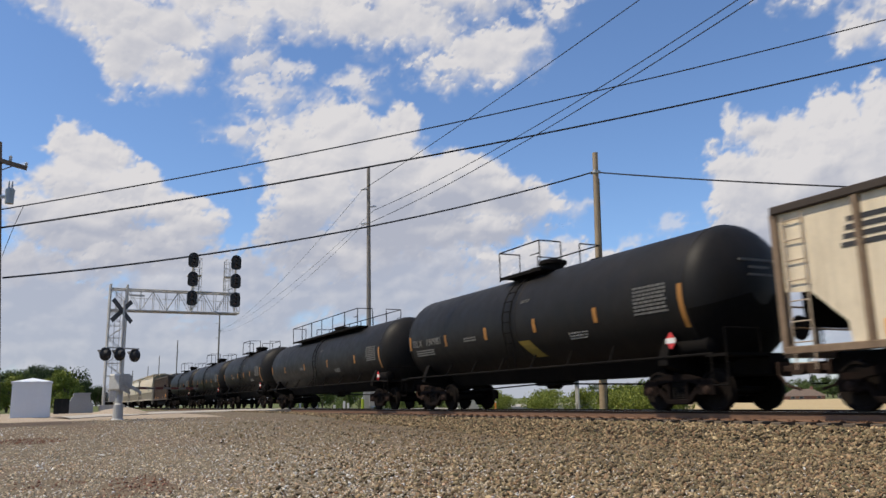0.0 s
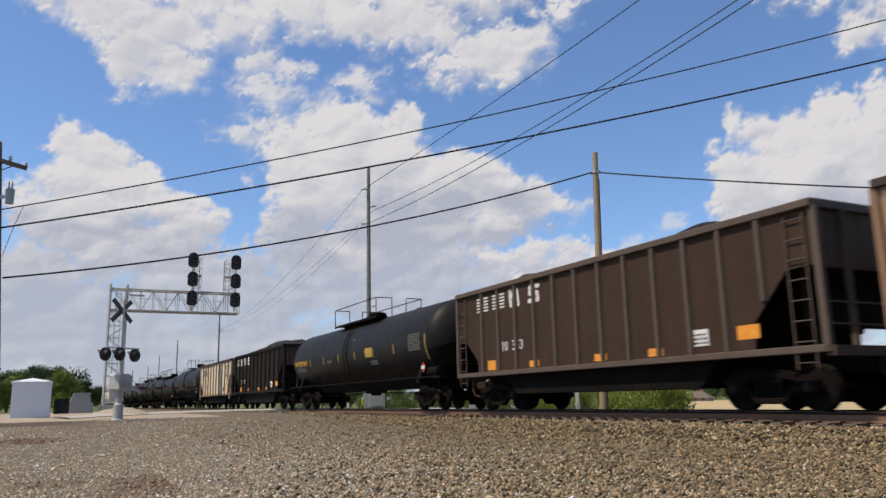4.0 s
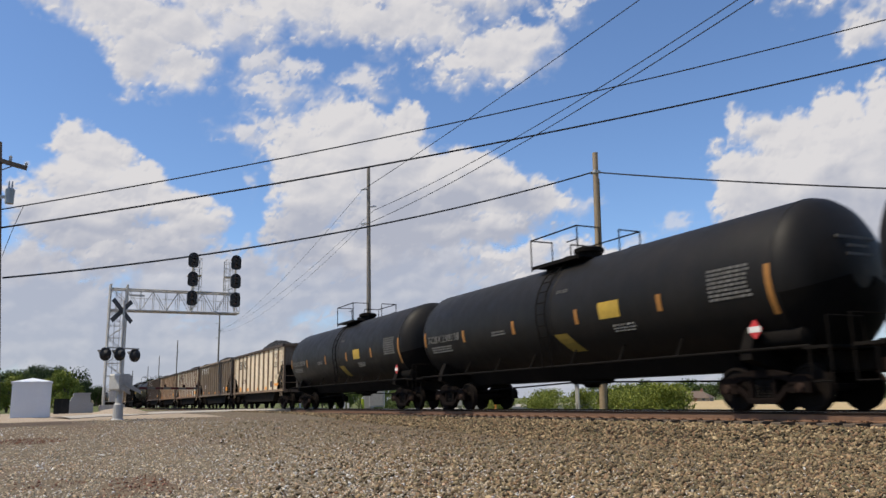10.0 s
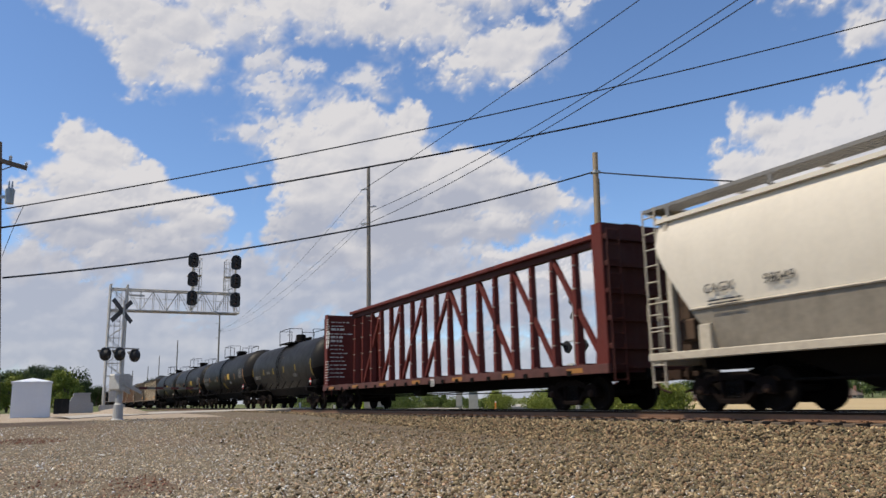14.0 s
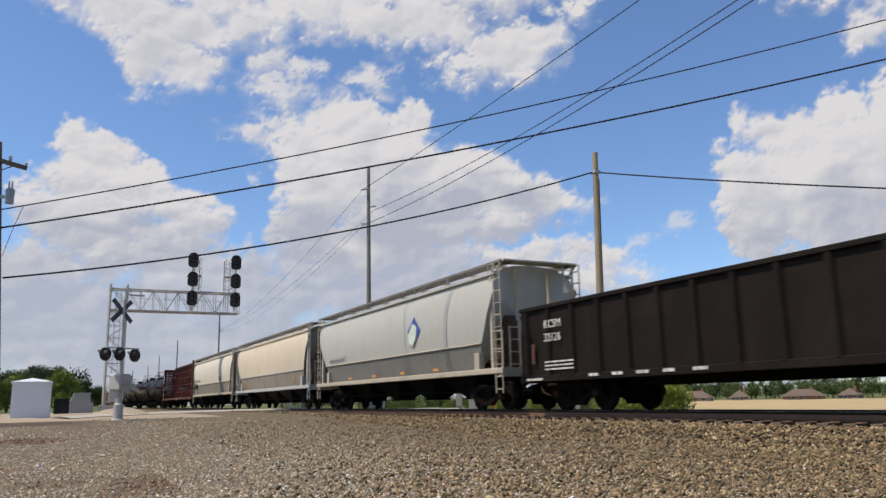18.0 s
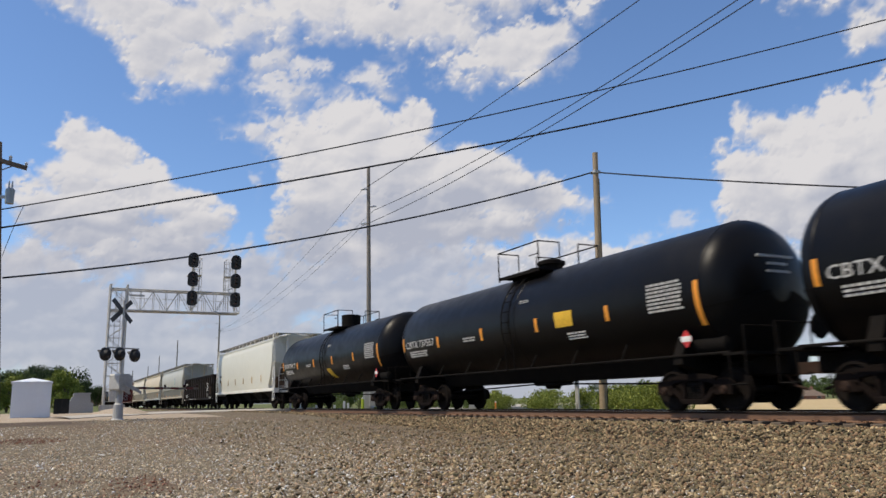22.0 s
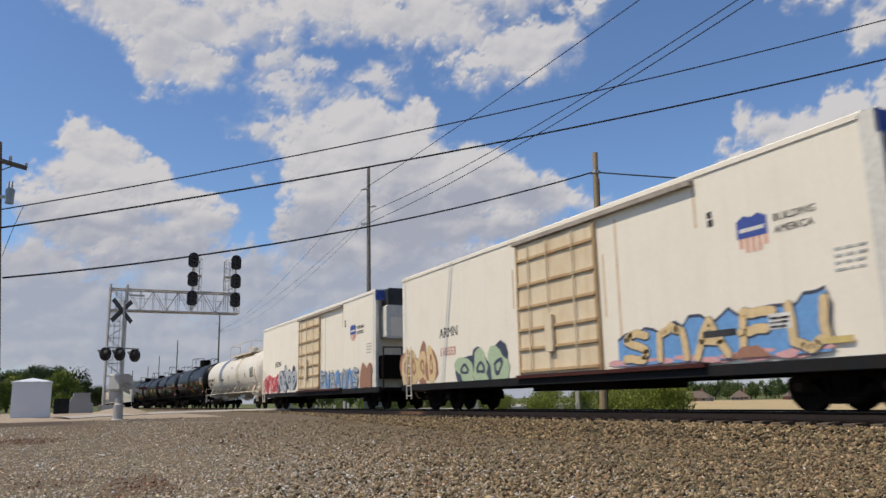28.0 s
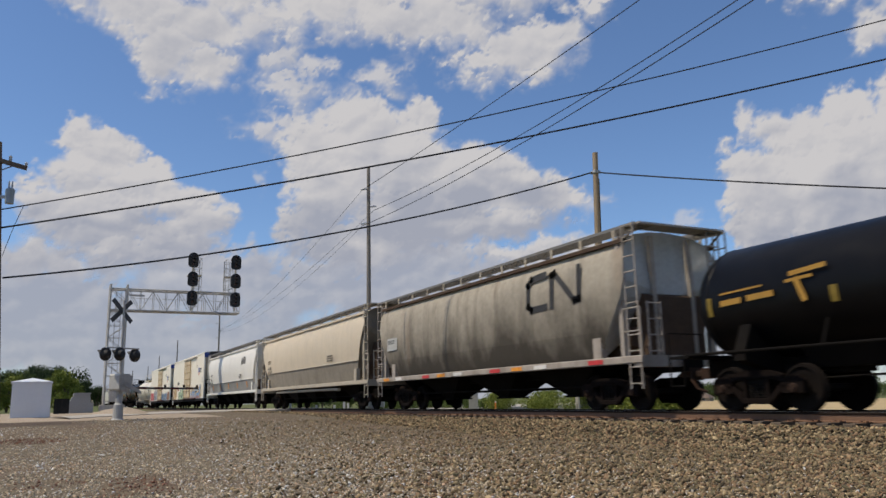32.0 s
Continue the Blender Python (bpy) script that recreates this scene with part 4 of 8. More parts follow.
            part("grab_rail", Shape().pipe([(sx * 1.52, sy * (h - 0.08), zs - 0.1), (sx * 1.52, sy * (h - 0.08), zs + 1.15), (sx * 1.52, sy * (h - 0.7), zs + 1.15)], 0.02).pipe([(sx * 1.52, sy * (h - 0.08), zs + 0.6), (sx * 1.52, sy * (h - 0.7), zs + 0.6)], 0.02), sill, car)
        part("end_web", Shape().slab([(sy * (h - 0.5), zs), (sy * (h - 0.5), zs + 1.5), (sy * (h - 0.95), zs + 1.75), (sy * (h - 2.3), zs)], -0.95, 0.95), RUST_DARK, car, "rust brown end bracing")
        for sx in (-1, 1):
            part("bolster_box", Shape().box(sx * 1.42 - 0.1, sx * 1.42 + 0.1, sy * (h - 1.75) - 0.16, sy * (h - 1.75) + 0.16, zs, zs + 0.55, 0.02), sill, car)
        part("brake_valve", Shape().box(-1.2, -0.75, sy * (h - 0.95) - 0.2, sy * (h - 0.95) + 0.2, zs + 0.25, zs + 0.75, 0.05), RUST_DARK, car)
        ladder(car, sill, 1.05, sy * (h - 0.1), zs, ze + 0.4, 0.4, "x")
        ladder(car, sill, -1.05, sy * (h - 0.1), zs, zs + 1.3, 0.4, "x")
        part("end_crossover", Shape().box(-1.4, 1.4, min(sy * (h - 0.62), sy * h), max(sy * (h - 0.62), sy * h), ze + 0.31, ze + 0.36), sill, car)
        part("crossover_brace", Shape().pipe([(-1.4, sy * (h - 0.1), ze + 0.31), (-1.42, sy * (h - 0.75), ze - 0.1)], 0.03).pipe([(1.4, sy * (h - 0.1), ze + 0.31), (1.42, sy * (h - 0.75), ze - 0.1)], 0.03), sill, car)
    # running boards on brackets, both edges of the roof
    for sx in (-1, 1):
        xb = sx * style.get("board_x", 1.20)
        brd = Shape()
        for k in range(5):
            xx = xb - 0.26 + 0.13 * k
            brd.box(xx - 0.012, xx + 0.012, -h + 0.1, h - 0.1, ze + 0.29, ze + 0.37)
        m = int((2 * h - 0.4) / 0.16)
        for k in range(m + 1):
            y = -h + 0.2 + k * 0.16
            brd.box(xb - 0.27, xb + 0.27, y - 0.014, y + 0.014, ze + 0.30, ze + 0.36)
        part("running_board", brd, style.get("boardm", sill), car, "open steel grating")
        nb = style.get("brackets", 7)
        for k in range(nb):
            y = -h + 0.9 + (2 * h - 1.8) * k / (nb - 1)
            part("bracket", Shape().slab([(y - 0.04, ze - 0.02), (y + 0.05, ze - 0.02), (y + 0.05, ze + 0.30), (y - 0.04, ze + 0.30)], xb + sx * 0.27 - 0.012, xb + sx * 0.27 + 0.012), style.get("bracketm", style.get("boardm", sill)), car)
    hat = Shape().box(-0.32, 0.32, -h + 1.4, h - 1.4, ze + 0.33, ze + 0.43, 0.04)
    part("trough_hatch", hat, style.get("roof", body), car)
    for k in range(8):
        y = -h + 2 + (2 * h - 4) * k / 7
        part("hatch_lock", Shape().box(-0.42, 0.42, y - 0.05, y + 0.05, ze + 0.45, ze + 0.52, 0.02), sill, car)
    # bottom bays
    nb = style.get("bays", 3)
    a = half(zs) - 0.75
    for k in range(nb):
        y0, y1 = -a + 2 * a * k / nb, -a + 2 * a * (k + 1) / nb
        ym = (y0 + y1) / 2
        zb = style.get("bay_z", 0.42)
        part("bay", Shape().add([(-0.95, y0, zs), (0.95, y0, zs), (0.95, y1, zs), (-0.95, y1, zs), (-0.35, ym - 0.28, zb), (0.35, ym - 0.28, zb), (0.35, ym + 0.28, zb), (-0.35, ym + 0.28, zb)],
                                [(0, 1, 2, 3), (7, 6, 5, 4), (0, 1, 5, 4), (1, 2, 6, 5), (2, 3, 7, 6), (3, 0, 4, 7)]), style.get("baym", UNDER), car)
        part("gate_frame", Shape().box(-0.42, 0.42, ym - 0.34, ym + 0.34, zb - 0.06, zb), UNDER, car)
    part("gate_rod", Shape().pipe([(-0.8, -h + 2.6, 0.62), (-0.8, h - 2.6, 0.62)], 0.03).pipe([(0.8, -h + 2.6, 0.62), (0.8, h - 2.6, 0.62)], 0.03), UNDER, car)
    part("centre_sill", Shape().box(-0.3, 0.3, -h, h, 0.92, 1.2), UNDER, car)
    if style.get("pipe"):
        part("discharge_pipe", Shape().pipe([(-1.35, h - 3.4, 1.0), (-1.35, -h + 5.2, 0.98), (-1.35, -h + 4.4, 0.95)], 0.07, 10), sill, car)
    part("brake_cylinder", Shape().turned([(-h + 1.0, 0.15), (-h + 1.6, 0.15)], "y", 12, (-0.5, 0, 1.55)), sill, car)
    truck(car, h - 1.95)
    truck(car, -h + 1.95)
    couplers(car, h + gap_f, -h - gap_r)
    xs = -1.606
    if num[0]:
        letters(num[0], style.get("num_h", 0.28), marks, car, on_side(xs, h - 1.9, crease + style.get("num_z", 0.58)), "stencilled reporting mark")
    if num[1]:
        off = 1.55 if style.get("one_line") else 0.0
        letters(num[1], style.get("num_h", 0.28), marks, car, on_side(xs, h - 1.9 - off, crease + (style.get("num_z", 0.58) - (0.0 if off else 0.38))), "stencilled car number")
    for k in range(style.get("reflect", 5)):
        y = h - 2.6 - (2 * h - 6.0) * k / max(1, style.get("reflect", 5) - 1)
        z0 = style.get("ref_z", zs + 0.25)
        xo = -1.606 if z0 > crease else (-1.592 if style.get("straight") else -1.455)
        decal(car, style.get("refm", ORANGE), y - 0.08, y + 0.08, z0, z0 + 0.42, xo, "reflector", "orange reflective strip", 0.0 if z0 > crease or style.get("straight") else -0.06)
    if style.get("small", True):
        bars(car, marks, -h + 5.6, crease + 0.15, 0.9, 0.34, 3, xs, "stencil", 0.5, seed)
        bars(car, marks, h - 2.0, crease + 0.02, 0.9, 0.14, 2, xs, "stencil", 0.5, seed + 1)
    return car


RUST_DARK = paint("dark_rusty_steel", (0.09, 0.06, 0.042), rough=0.85, grime=0.5, grime_col=(0.04, 0.028, 0.02), streak=0.3, spec=0.1)
GRAIN_TAN = paint("tan_grain_car", (0.60, 0.51, 0.385), rough=0.5, grime=0.25, grime_col=(0.36, 0.32, 0.26), streak=0.2, bump=0.03, mottle=0.93)
# copy of the tan for lower and end sheets, with shade painted in
GRAIN_TAN_SHADE = paint("tan_grain_car_shaded", (0.27, 0.235, 0.185), rough=0.6, grime=0.6, grime_col=(0.10, 0.08, 0.06), streak=0.3, bump=0.03)
GRAIN_CREAM = paint("cream_grain_car", (0.64, 0.58, 0.48), rough=0.5, grime=0.25, grime_col=(0.42, 0.37, 0.30), streak=0.15, bump=0.03, mottle=0.93)
GRAIN_WHITE = paint("white_grain_car", (0.74, 0.71, 0.65), rough=0.42, grime=0.2, grime_col=(0.44, 0.42, 0.38), streak=0.15, bump=0.03, mottle=0.93)
# lower sheets: shade of the down-turned faces put into the colour, plus dirt
LOWER_SHADE_DIRT = paint("shaded_dirty_lower_sheet", (0.19, 0.185, 0.165), rough=0.6, grime=0.6, grime_col=(0.10, 0.095, 0.085), streak=0.2, bump=0.04)
LOWER_GREY_SHADE = paint("shaded_grey_lower_sheet", (0.29, 0.285, 0.27), rough=0.55, grime=0.5, grime_col=(0.16, 0.15, 0.135), streak=0.2, bump=0.03)
GRAIN_GREY = paint("grey_grain_car", (0.45, 0.44, 0.40), rough=0.42, grime=0.25, grime_col=(0.33, 0.32, 0.29), streak=0.2, bump=0.03, mottle=0.93)
TAN_REF = paint("faded_tan_reflector", (0.46, 0.29, 0.11), rough=0.6, grime=0.3, streak=0, bump=0)
GRAIN_PALE = paint("pale_grey_hopper_car", (0.575, 0.56, 0.48), rough=0.35, grime=0.12, grime_col=(0.42, 0.41, 0.37), streak=0.1, bump=0.02, mottle=0.93)
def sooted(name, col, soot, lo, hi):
    """Old paint under soot, uneven and streaked, with the colour darker towards the bottom."""
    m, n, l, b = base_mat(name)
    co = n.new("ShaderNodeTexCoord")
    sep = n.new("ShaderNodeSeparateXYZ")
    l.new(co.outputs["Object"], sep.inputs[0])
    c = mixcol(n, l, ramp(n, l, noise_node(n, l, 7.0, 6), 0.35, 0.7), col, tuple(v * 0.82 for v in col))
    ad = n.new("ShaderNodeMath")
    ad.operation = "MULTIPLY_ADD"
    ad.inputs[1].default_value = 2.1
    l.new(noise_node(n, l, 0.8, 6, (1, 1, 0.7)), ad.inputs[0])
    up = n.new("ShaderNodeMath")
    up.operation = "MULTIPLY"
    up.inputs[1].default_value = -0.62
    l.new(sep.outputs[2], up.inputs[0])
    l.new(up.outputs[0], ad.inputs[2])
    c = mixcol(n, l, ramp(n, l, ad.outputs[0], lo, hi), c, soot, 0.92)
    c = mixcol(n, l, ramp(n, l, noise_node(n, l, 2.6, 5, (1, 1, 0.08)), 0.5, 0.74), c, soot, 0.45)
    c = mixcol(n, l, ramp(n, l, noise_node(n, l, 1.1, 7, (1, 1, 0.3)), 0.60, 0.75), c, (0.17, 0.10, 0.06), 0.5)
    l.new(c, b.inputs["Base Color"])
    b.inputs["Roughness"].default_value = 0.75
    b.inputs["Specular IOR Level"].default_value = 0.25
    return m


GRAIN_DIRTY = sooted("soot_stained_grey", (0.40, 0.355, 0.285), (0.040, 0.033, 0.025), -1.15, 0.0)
SILL_LIGHT = paint("pale_sill", (0.46, 0.40, 0.31), rough=0.6, grime=0.4, grime_col=(0.25, 0.21, 0.17), streak=0.2)
SILL_WHITE = paint("white_sill", (0.70, 0.68, 0.62), rough=0.55, grime=0.3, grime_col=(0.36, 0.32, 0.27), streak=0.2)
SILL_GREY = paint("grey_sill", (0.44, 0.44, 0.42), rough=0.6, grime=0.4, grime_col=(0.22, 0.20, 0.17), streak=0.2)
SILL_DIRTY = paint("dirty_sill", (0.38, 0.33, 0.28), rough=0.7, grime=0.6, grime_col=(0.12, 0.10, 0.08), streak=0.4)
BOARD = paint("galvanised_grating", (0.21, 0.20, 0.185), rough=0.6, metal=0.3, grime=0.4, grime_col=(0.16, 0.15, 0.14), streak=0)
BLUE = paint("blue_decal", (0.05, 0.09, 0.34), rough=0.6, grime=0.1, streak=0, bump=0)
GREEN = paint("pale_green_decal", (0.58, 0.68, 0.56), rough=0.6, grime=0.1, streak=0, bump=0)
OXIDE = paint("oxide_red_paint", (0.112, 0.020, 0.014), spec=0.2, rough=0.65, grime=0.4, grime_col=(0.09, 0.035, 0.03), streak=0.4, bump=0.08)
OXIDE_S = paint("grimy_oxide_sill", (0.10, 0.035, 0.027), rough=0.75, grime=0.7, grime_col=(0.025, 0.017, 0.014), streak=0.5, bump=0.1)
OXIDE_D = paint("dark_oxide_red", (0.06, 0.016, 0.013), spec=0.2, rough=0.7, grime=0.5, grime_col=(0.07, 0.035, 0.03), streak=0.3, bump=0.1)
REEFER = paint("white_reefer_paint", (0.80, 0.74, 0.63), rough=0.5, grime=0.15, grime_col=(0.60, 0.50, 0.36), streak=0.14, bump=0.0, mottle=0.96)
REEFER_DOOR = paint("rust_streaked_door", (0.70, 0.59, 0.42), rough=0.6, mottle=0.92, grime=0.4, grime_col=(0.50, 0.33, 0.16), streak=0.5, bump=0.03)
REEFER_RUST = paint("rusty_door_edge", (0.50, 0.36, 0.20), rough=0.75, grime=0.6, grime_col=(0.30, 0.16, 0.07), streak=0.6, bump=0.05)
REEFER_SILL = paint("dark_teal_sill", (0.016, 0.019, 0.021), spec=0.1, rough=0.8, grime=0.5, grime_col=(0.04, 0.022, 0.018), streak=0.3)


RUSTO = paint("worn_rust_orange", (0.10, 0.045, 0.02), rough=0.7, grime=0.4, streak=0, bump=0)


def gondola(front, rear, gap_f, gap_r):
    car, h = car_empty("gondola_car", "black ribbed steel gondola with white stencils", "gondola car", front, rear)
    zb, zt, w = 0.86, 2.82, 1.47
    for sx in (-1, 1):
        part("side_sheet", Shape().box(sx * w - 0.015, sx * w + 0.015, -h, h, zb, zt), COALBLK, car)
        part("top_chord", Shape().box(sx * (w + 0.03) - 0.08, sx * (w + 0.03) + 0.08, -h, h, zt, zt + 0.12, 0.02), COALBLK, car)
        part("side_sill", Shape().box(sx * (w + 0.03) - 0.06, sx * (w + 0.03) + 0.06, -h, h, zb - 0.06, zb + 0.12, 0.015), COALBLK, car)
        for k in range(15):
            y = -h + 0.3 + (2 * h - 0.6) * k / 14
            xo = sx * (w + 0.015)
            part("rib", Shape().add([(xo, y - 0.1, zb), (xo, y + 0.1, zb), (xo + sx * 0.09, y + 0.05, zb + 0.1), (xo + sx * 0.09, y - 0.05, zb + 0.1), (xo, y - 0.1, zt), (xo, y + 0.1, zt), (xo + sx * 0.09, y + 0.05, zt), (xo + sx * 0.09, y - 0.05, zt)],
                                    [(0, 1, 2, 3), (4, 5, 6, 7), (0, 1, 5, 4), (1, 2, 6, 5), (2, 3, 7, 6), (3, 0, 4, 7)]), COALBLK, car)
    part("floor", Shape().box(-w, w, -h, h, zb, zb + 0.08), UNDER, car)
    for sy in (-1, 1):
        part("end_sheet", Shape().box(-w, w, sy * h - 0.02, sy * h + 0.02, zb, zt + 0.1), COALBLK, car)
        for z in (1.35, 1.8, 2.25, 2.7):
            part("end_rib", Shape().box(-w, w, sy * (h + 0.06) - 0.05, sy * (h + 0.06) + 0.05, z - 0.06, z + 0.06, 0.02), COALBLK, car)
        part("end_sill", Shape().box(-1.5, 1.5, sy * (h + 0.05) - 0.1, sy * (h + 0.05) + 0.1, 0.78, 1.05), COALBLK, car)
        for sx in (-1, 1):
            ladder(car, UNDER, sx * (w + 0.1), sy * (h - 0.3), zb - 0.4, zt - 0.6)
        truck(car, sy * (h - 1.9))
    part("centre_sill", Shape().slab([(-h, 0.72), (-h + 3, 0.62), (h - 3, 0.62), (h, 0.72), (h, 0.9), (-h, 0.9)], -0.35, 0.35), UNDER, car)
    couplers(car, h + gap_f, -h - gap_r)
    xs = -(w + 0.11)
    letters("KCSM", 0.23, WHITE, car, on_side(xs, h - 1.25, zt - 0.55), "white reporting mark")
    letters("32126", 0.23, WHITE, car, on_side(xs, h - 1.25, zt - 0.92), "white car number")
    bars(car, WHITE, h - 1.25, zb + 0.25, 1.3, 0.3, 3, xs, "stencil", 0.4, 3)
    bars(car, WHITE, h - 0.3, zb - 0.02, 0.8, 0.07, 1, xs, "stencil", 0.9, 4)
    for k in range(5):
        bars(car, WHITE, h - 3.2 - 0.9 * k, zb + 0.02, 0.4, 0.08, 1, xs, "stencil", 0.9, 5 + k)
    bars(car, WHITE, -h + 2.7, zb + 0.7, 0.55, 0.75, 5, xs, "stencil", 0.55, 8)
    decal(car, DULLW, -h + 2.2, -h + 2.7, zb + 0.2, zb + 0.5, xs, "data_panel")
    decal(car, RUSTO, -h + 1.0, -h + 1.14, zb + 0.35, zb + 1.05, xs, "reflector", "orange reflective strip")
    decal(car, RUSTO, h - 0.75, h - 0.62, zb + 0.45, zb + 1.0, xs, "reflector", "orange reflective strip")
    bars(car, WHITE, -h + 1.4, zb + 0.05, 1.1, 0.16, 2, xs, "stencil", 0.5, 9)
    return car


def centre_beam(front, rear, gap_f, gap_r):
    car, h = car_empty("centre_beam_car", "empty oxide red centre-beam lumber car", "flat car", front, rear)
    zd, zt = 1.15, 4.80
    part("deck", Shape().box(-1.42, 1.42, -h, h, zd - 0.10, zd), OXIDE_D, car)
    part("centre_sill", Shape().slab([(-h, zd - 0.1), (-h, 0.78), (-h + 3, 0.76), (-h + 4.2, 0.66), (h - 4.2, 0.66), (h - 3, 0.76), (h, 0.78), (h, zd - 0.1)], -0.28, 0.28), UNDER, car)
    part("brake_pipe", Shape().pipe([(-0.7, -h + 3.2, 0.72), (-0.7, -1.0, 0.60), (-0.7, 4.0, 0.60), (-0.7, h - 3.2, 0.72)], 0.025), UNDER, car)
    part("brake_rod", Shape().pipe([(-0.5, -h + 3.0, 0.55), (-0.5, h - 3.0, 0.55)], 0.02), UNDER, car)
    part("brake_cylinder", Shape().turned([(1.2, 0.08), (1.25, 0.16), (1.95, 0.16), (2.0, 0.08)], "y", 14, (-0.6, 0, 0.68)), UNDER, car)
    for sx in (-1, 1):
        part("side_sill", Shape().box(sx * 1.46 - 0.05, sx * 1.46 + 0.05, -h, h, zd - 0.22, zd + 0.02, 0.01), OXIDE_S, car)
        for k in range(20):
            y = -h + 1.2 + (2 * h - 2.4) * k / 19
            part("deck_riser", Shape().box(min(sx * 0.35, sx * 1.42), max(sx * 0.35, sx * 1.42), y - 0.1, y + 0.1, zd, zd + 0.07), OXIDE_D, car)
            part("winch", Shape().box(sx * 1.47 - 0.07, sx * 1.47 + 0.07, y + 0.32, y + 0.52, zd - 0.24, zd - 0.1), UNDER, car)
    for k in range(7):
        y = h - 1.4 - (2 * h - 2.8) * k / 6
        decal(car, DULLO, y - 0.35, y + 0.35, zd - 0.17, zd - 0.05, -1.515, "reflector", "faded orange reflective plate")
    # truss: two flanged chords, posts and diagonals
    part("top_chord", Shape().box(-0.26, 0.26, -h + 0.5, h - 0.5, zt - 0.02, zt + 0.14, 0.03), OXIDE, car)
    part("chord_web", Shape().box(-0.12, 0.12, -h + 0.5, h - 0.5, zt - 0.2, zt - 0.02), OXIDE_D, car)
    ys = [9.46 - 1.1825 * k for k in range(17)] + [10.6, -10.6]
    for k, y in enumerate(ys):
        s = Shape()
        s.add([(-0.13, y - 0.085, zd), (0.13, y - 0.085, zd), (0.13, y + 0.085, zd), (-0.13, y + 0.085, zd), (-0.08, y - 0.075, zt - 0.1), (0.08, y - 0.075, zt - 0.1), (0.08, y + 0.075, zt - 0.1), (-0.08, y + 0.075, zt - 0.1)],
              [(0, 3, 2, 1), (4, 5, 6, 7), (0, 1, 5, 4), (1, 2, 6, 5), (2, 3, 7, 6), (3, 0, 4, 7)])
        p = part("truss_post", s, OXIDE, car)
        for zz in (1.9, 2.7, 3.5, 4.2):
            part("strap_guide", Shape().box(-0.18, -0.10, y - 0.11, y - 0.03, zz, zz + 0.035), SILL_LIGHT, p)
    pairs = [(2, 0), (4, 2), (6, 4), (8, 6), (8, 10), (10, 12), (12, 14), (14, 16)]
    for a, b in pairs:
        part("diagonal", Shape().add(*diagonal(ys[a], zt - 0.15, ys[b], zd + 0.05)), OXIDE, car)
    for sy in (-1, 1):
        e = sy * (h - 0.05)
        b = part("bulkhead", Shape().box(-1.42, 1.42, min(e, e - sy * 0.10), max(e, e - sy * 0.10), zd - 0.2, zt - 0.02), OXIDE if sy > 0 else OXIDE_D, car)
        for sx in (-1, 1):
            part("bulkhead_wing", Shape().slab([(e, zd - 0.2), (e, zt - 0.02), (e - sy * 0.42, zt - 0.02), (e - sy * 0.42, zt - 0.4), (e - sy * 0.40, zd + 0.8), (e - sy * 0.55, zd - 0.2)], sx * 1.42 - 0.02, sx * 1.42 + 0.02), OXIDE, b)
        for z in (1.6, 2.3, 3.0, 3.7, 4.4):
            part("bulkhead_rib", Shape().box(-1.4, 1.4, min(e, e + sy * 0.12), max(e, e + sy * 0.12), z - 0.07, z + 0.07, 0.02), OXIDE_D, b)
        ladder(car, OXIDE_D, -1.2, e + sy * 0.16, zd - 0.5, zt - 0.2, 0.4, "x")
        truck(car, sy * (h - 2.2))
    bars(car, WHITE, h - 0.2, zt - 0.9, 0.6, 0.7, 6, -1.445, "stencil", 0.2, 3)
    bars(car, WHITE, h - 0.3, zd + 1.9, 0.5, 0.9, 4, -1.445, "emblem", 0.8, 4)
    bars(car, WHITE, h - 0.2, zd + 0.15, 0.6, 1.2, 9, -1.445, "stencil", 0.18, 5)
    # the flat face of the bulkhead carries the same notes
    s = Shape()
    rnd = random.Random(6)
    for i in range(15):
        xx = -1.25 + rnd.uniform(0.0, 0.15)
        while xx < -0.35 + rnd.uniform(-0.3, 0.2):
            ln = rnd.uniform(0.08, 0.28)
            big = 0.11 if i in (2, 4, 5) else 0.045
            s.box(xx, xx + ln, h - 0.165, h - 0.158, 4.4 - 0.2 * i, 4.4 + big - 0.2 * i)
            xx += ln + 0.06
    tagged(part("stencil", s, WHITE, car), kind="stuff")
    decal(car, WHITE, -1.6, -1.3, zd - 0.3, zd - 0.05, -1.53, "data_panel", "white data plate")
    bars(car, DARKS, -1.33, zd - 0.27, 0.24, 0.2, 3, -1.537, "stencil", 0.5, 7)
    couplers(car, h + gap_f, -h - gap_r)
    return car


def diagonal(y0, z0, y1, z1):
    d = Vector((0, y1 - y0, z1 - z0)).normalized()
    nrm = Vector((0, -d.z, d.y)) * 0.075
    vs = []
    for x in (-0.06, 0.06):
        for y, z in ((y0, z0), (y1, z1)):
            for s in (-1, 1):
                vs.append((x, y + nrm.y * s, z + nrm.z * s))
    return vs, [(0, 1, 3, 2), (4, 6, 7, 5), (0, 2, 6, 4), (1, 5, 7, 3), (0, 4, 5, 1), (2, 3, 7, 6)]


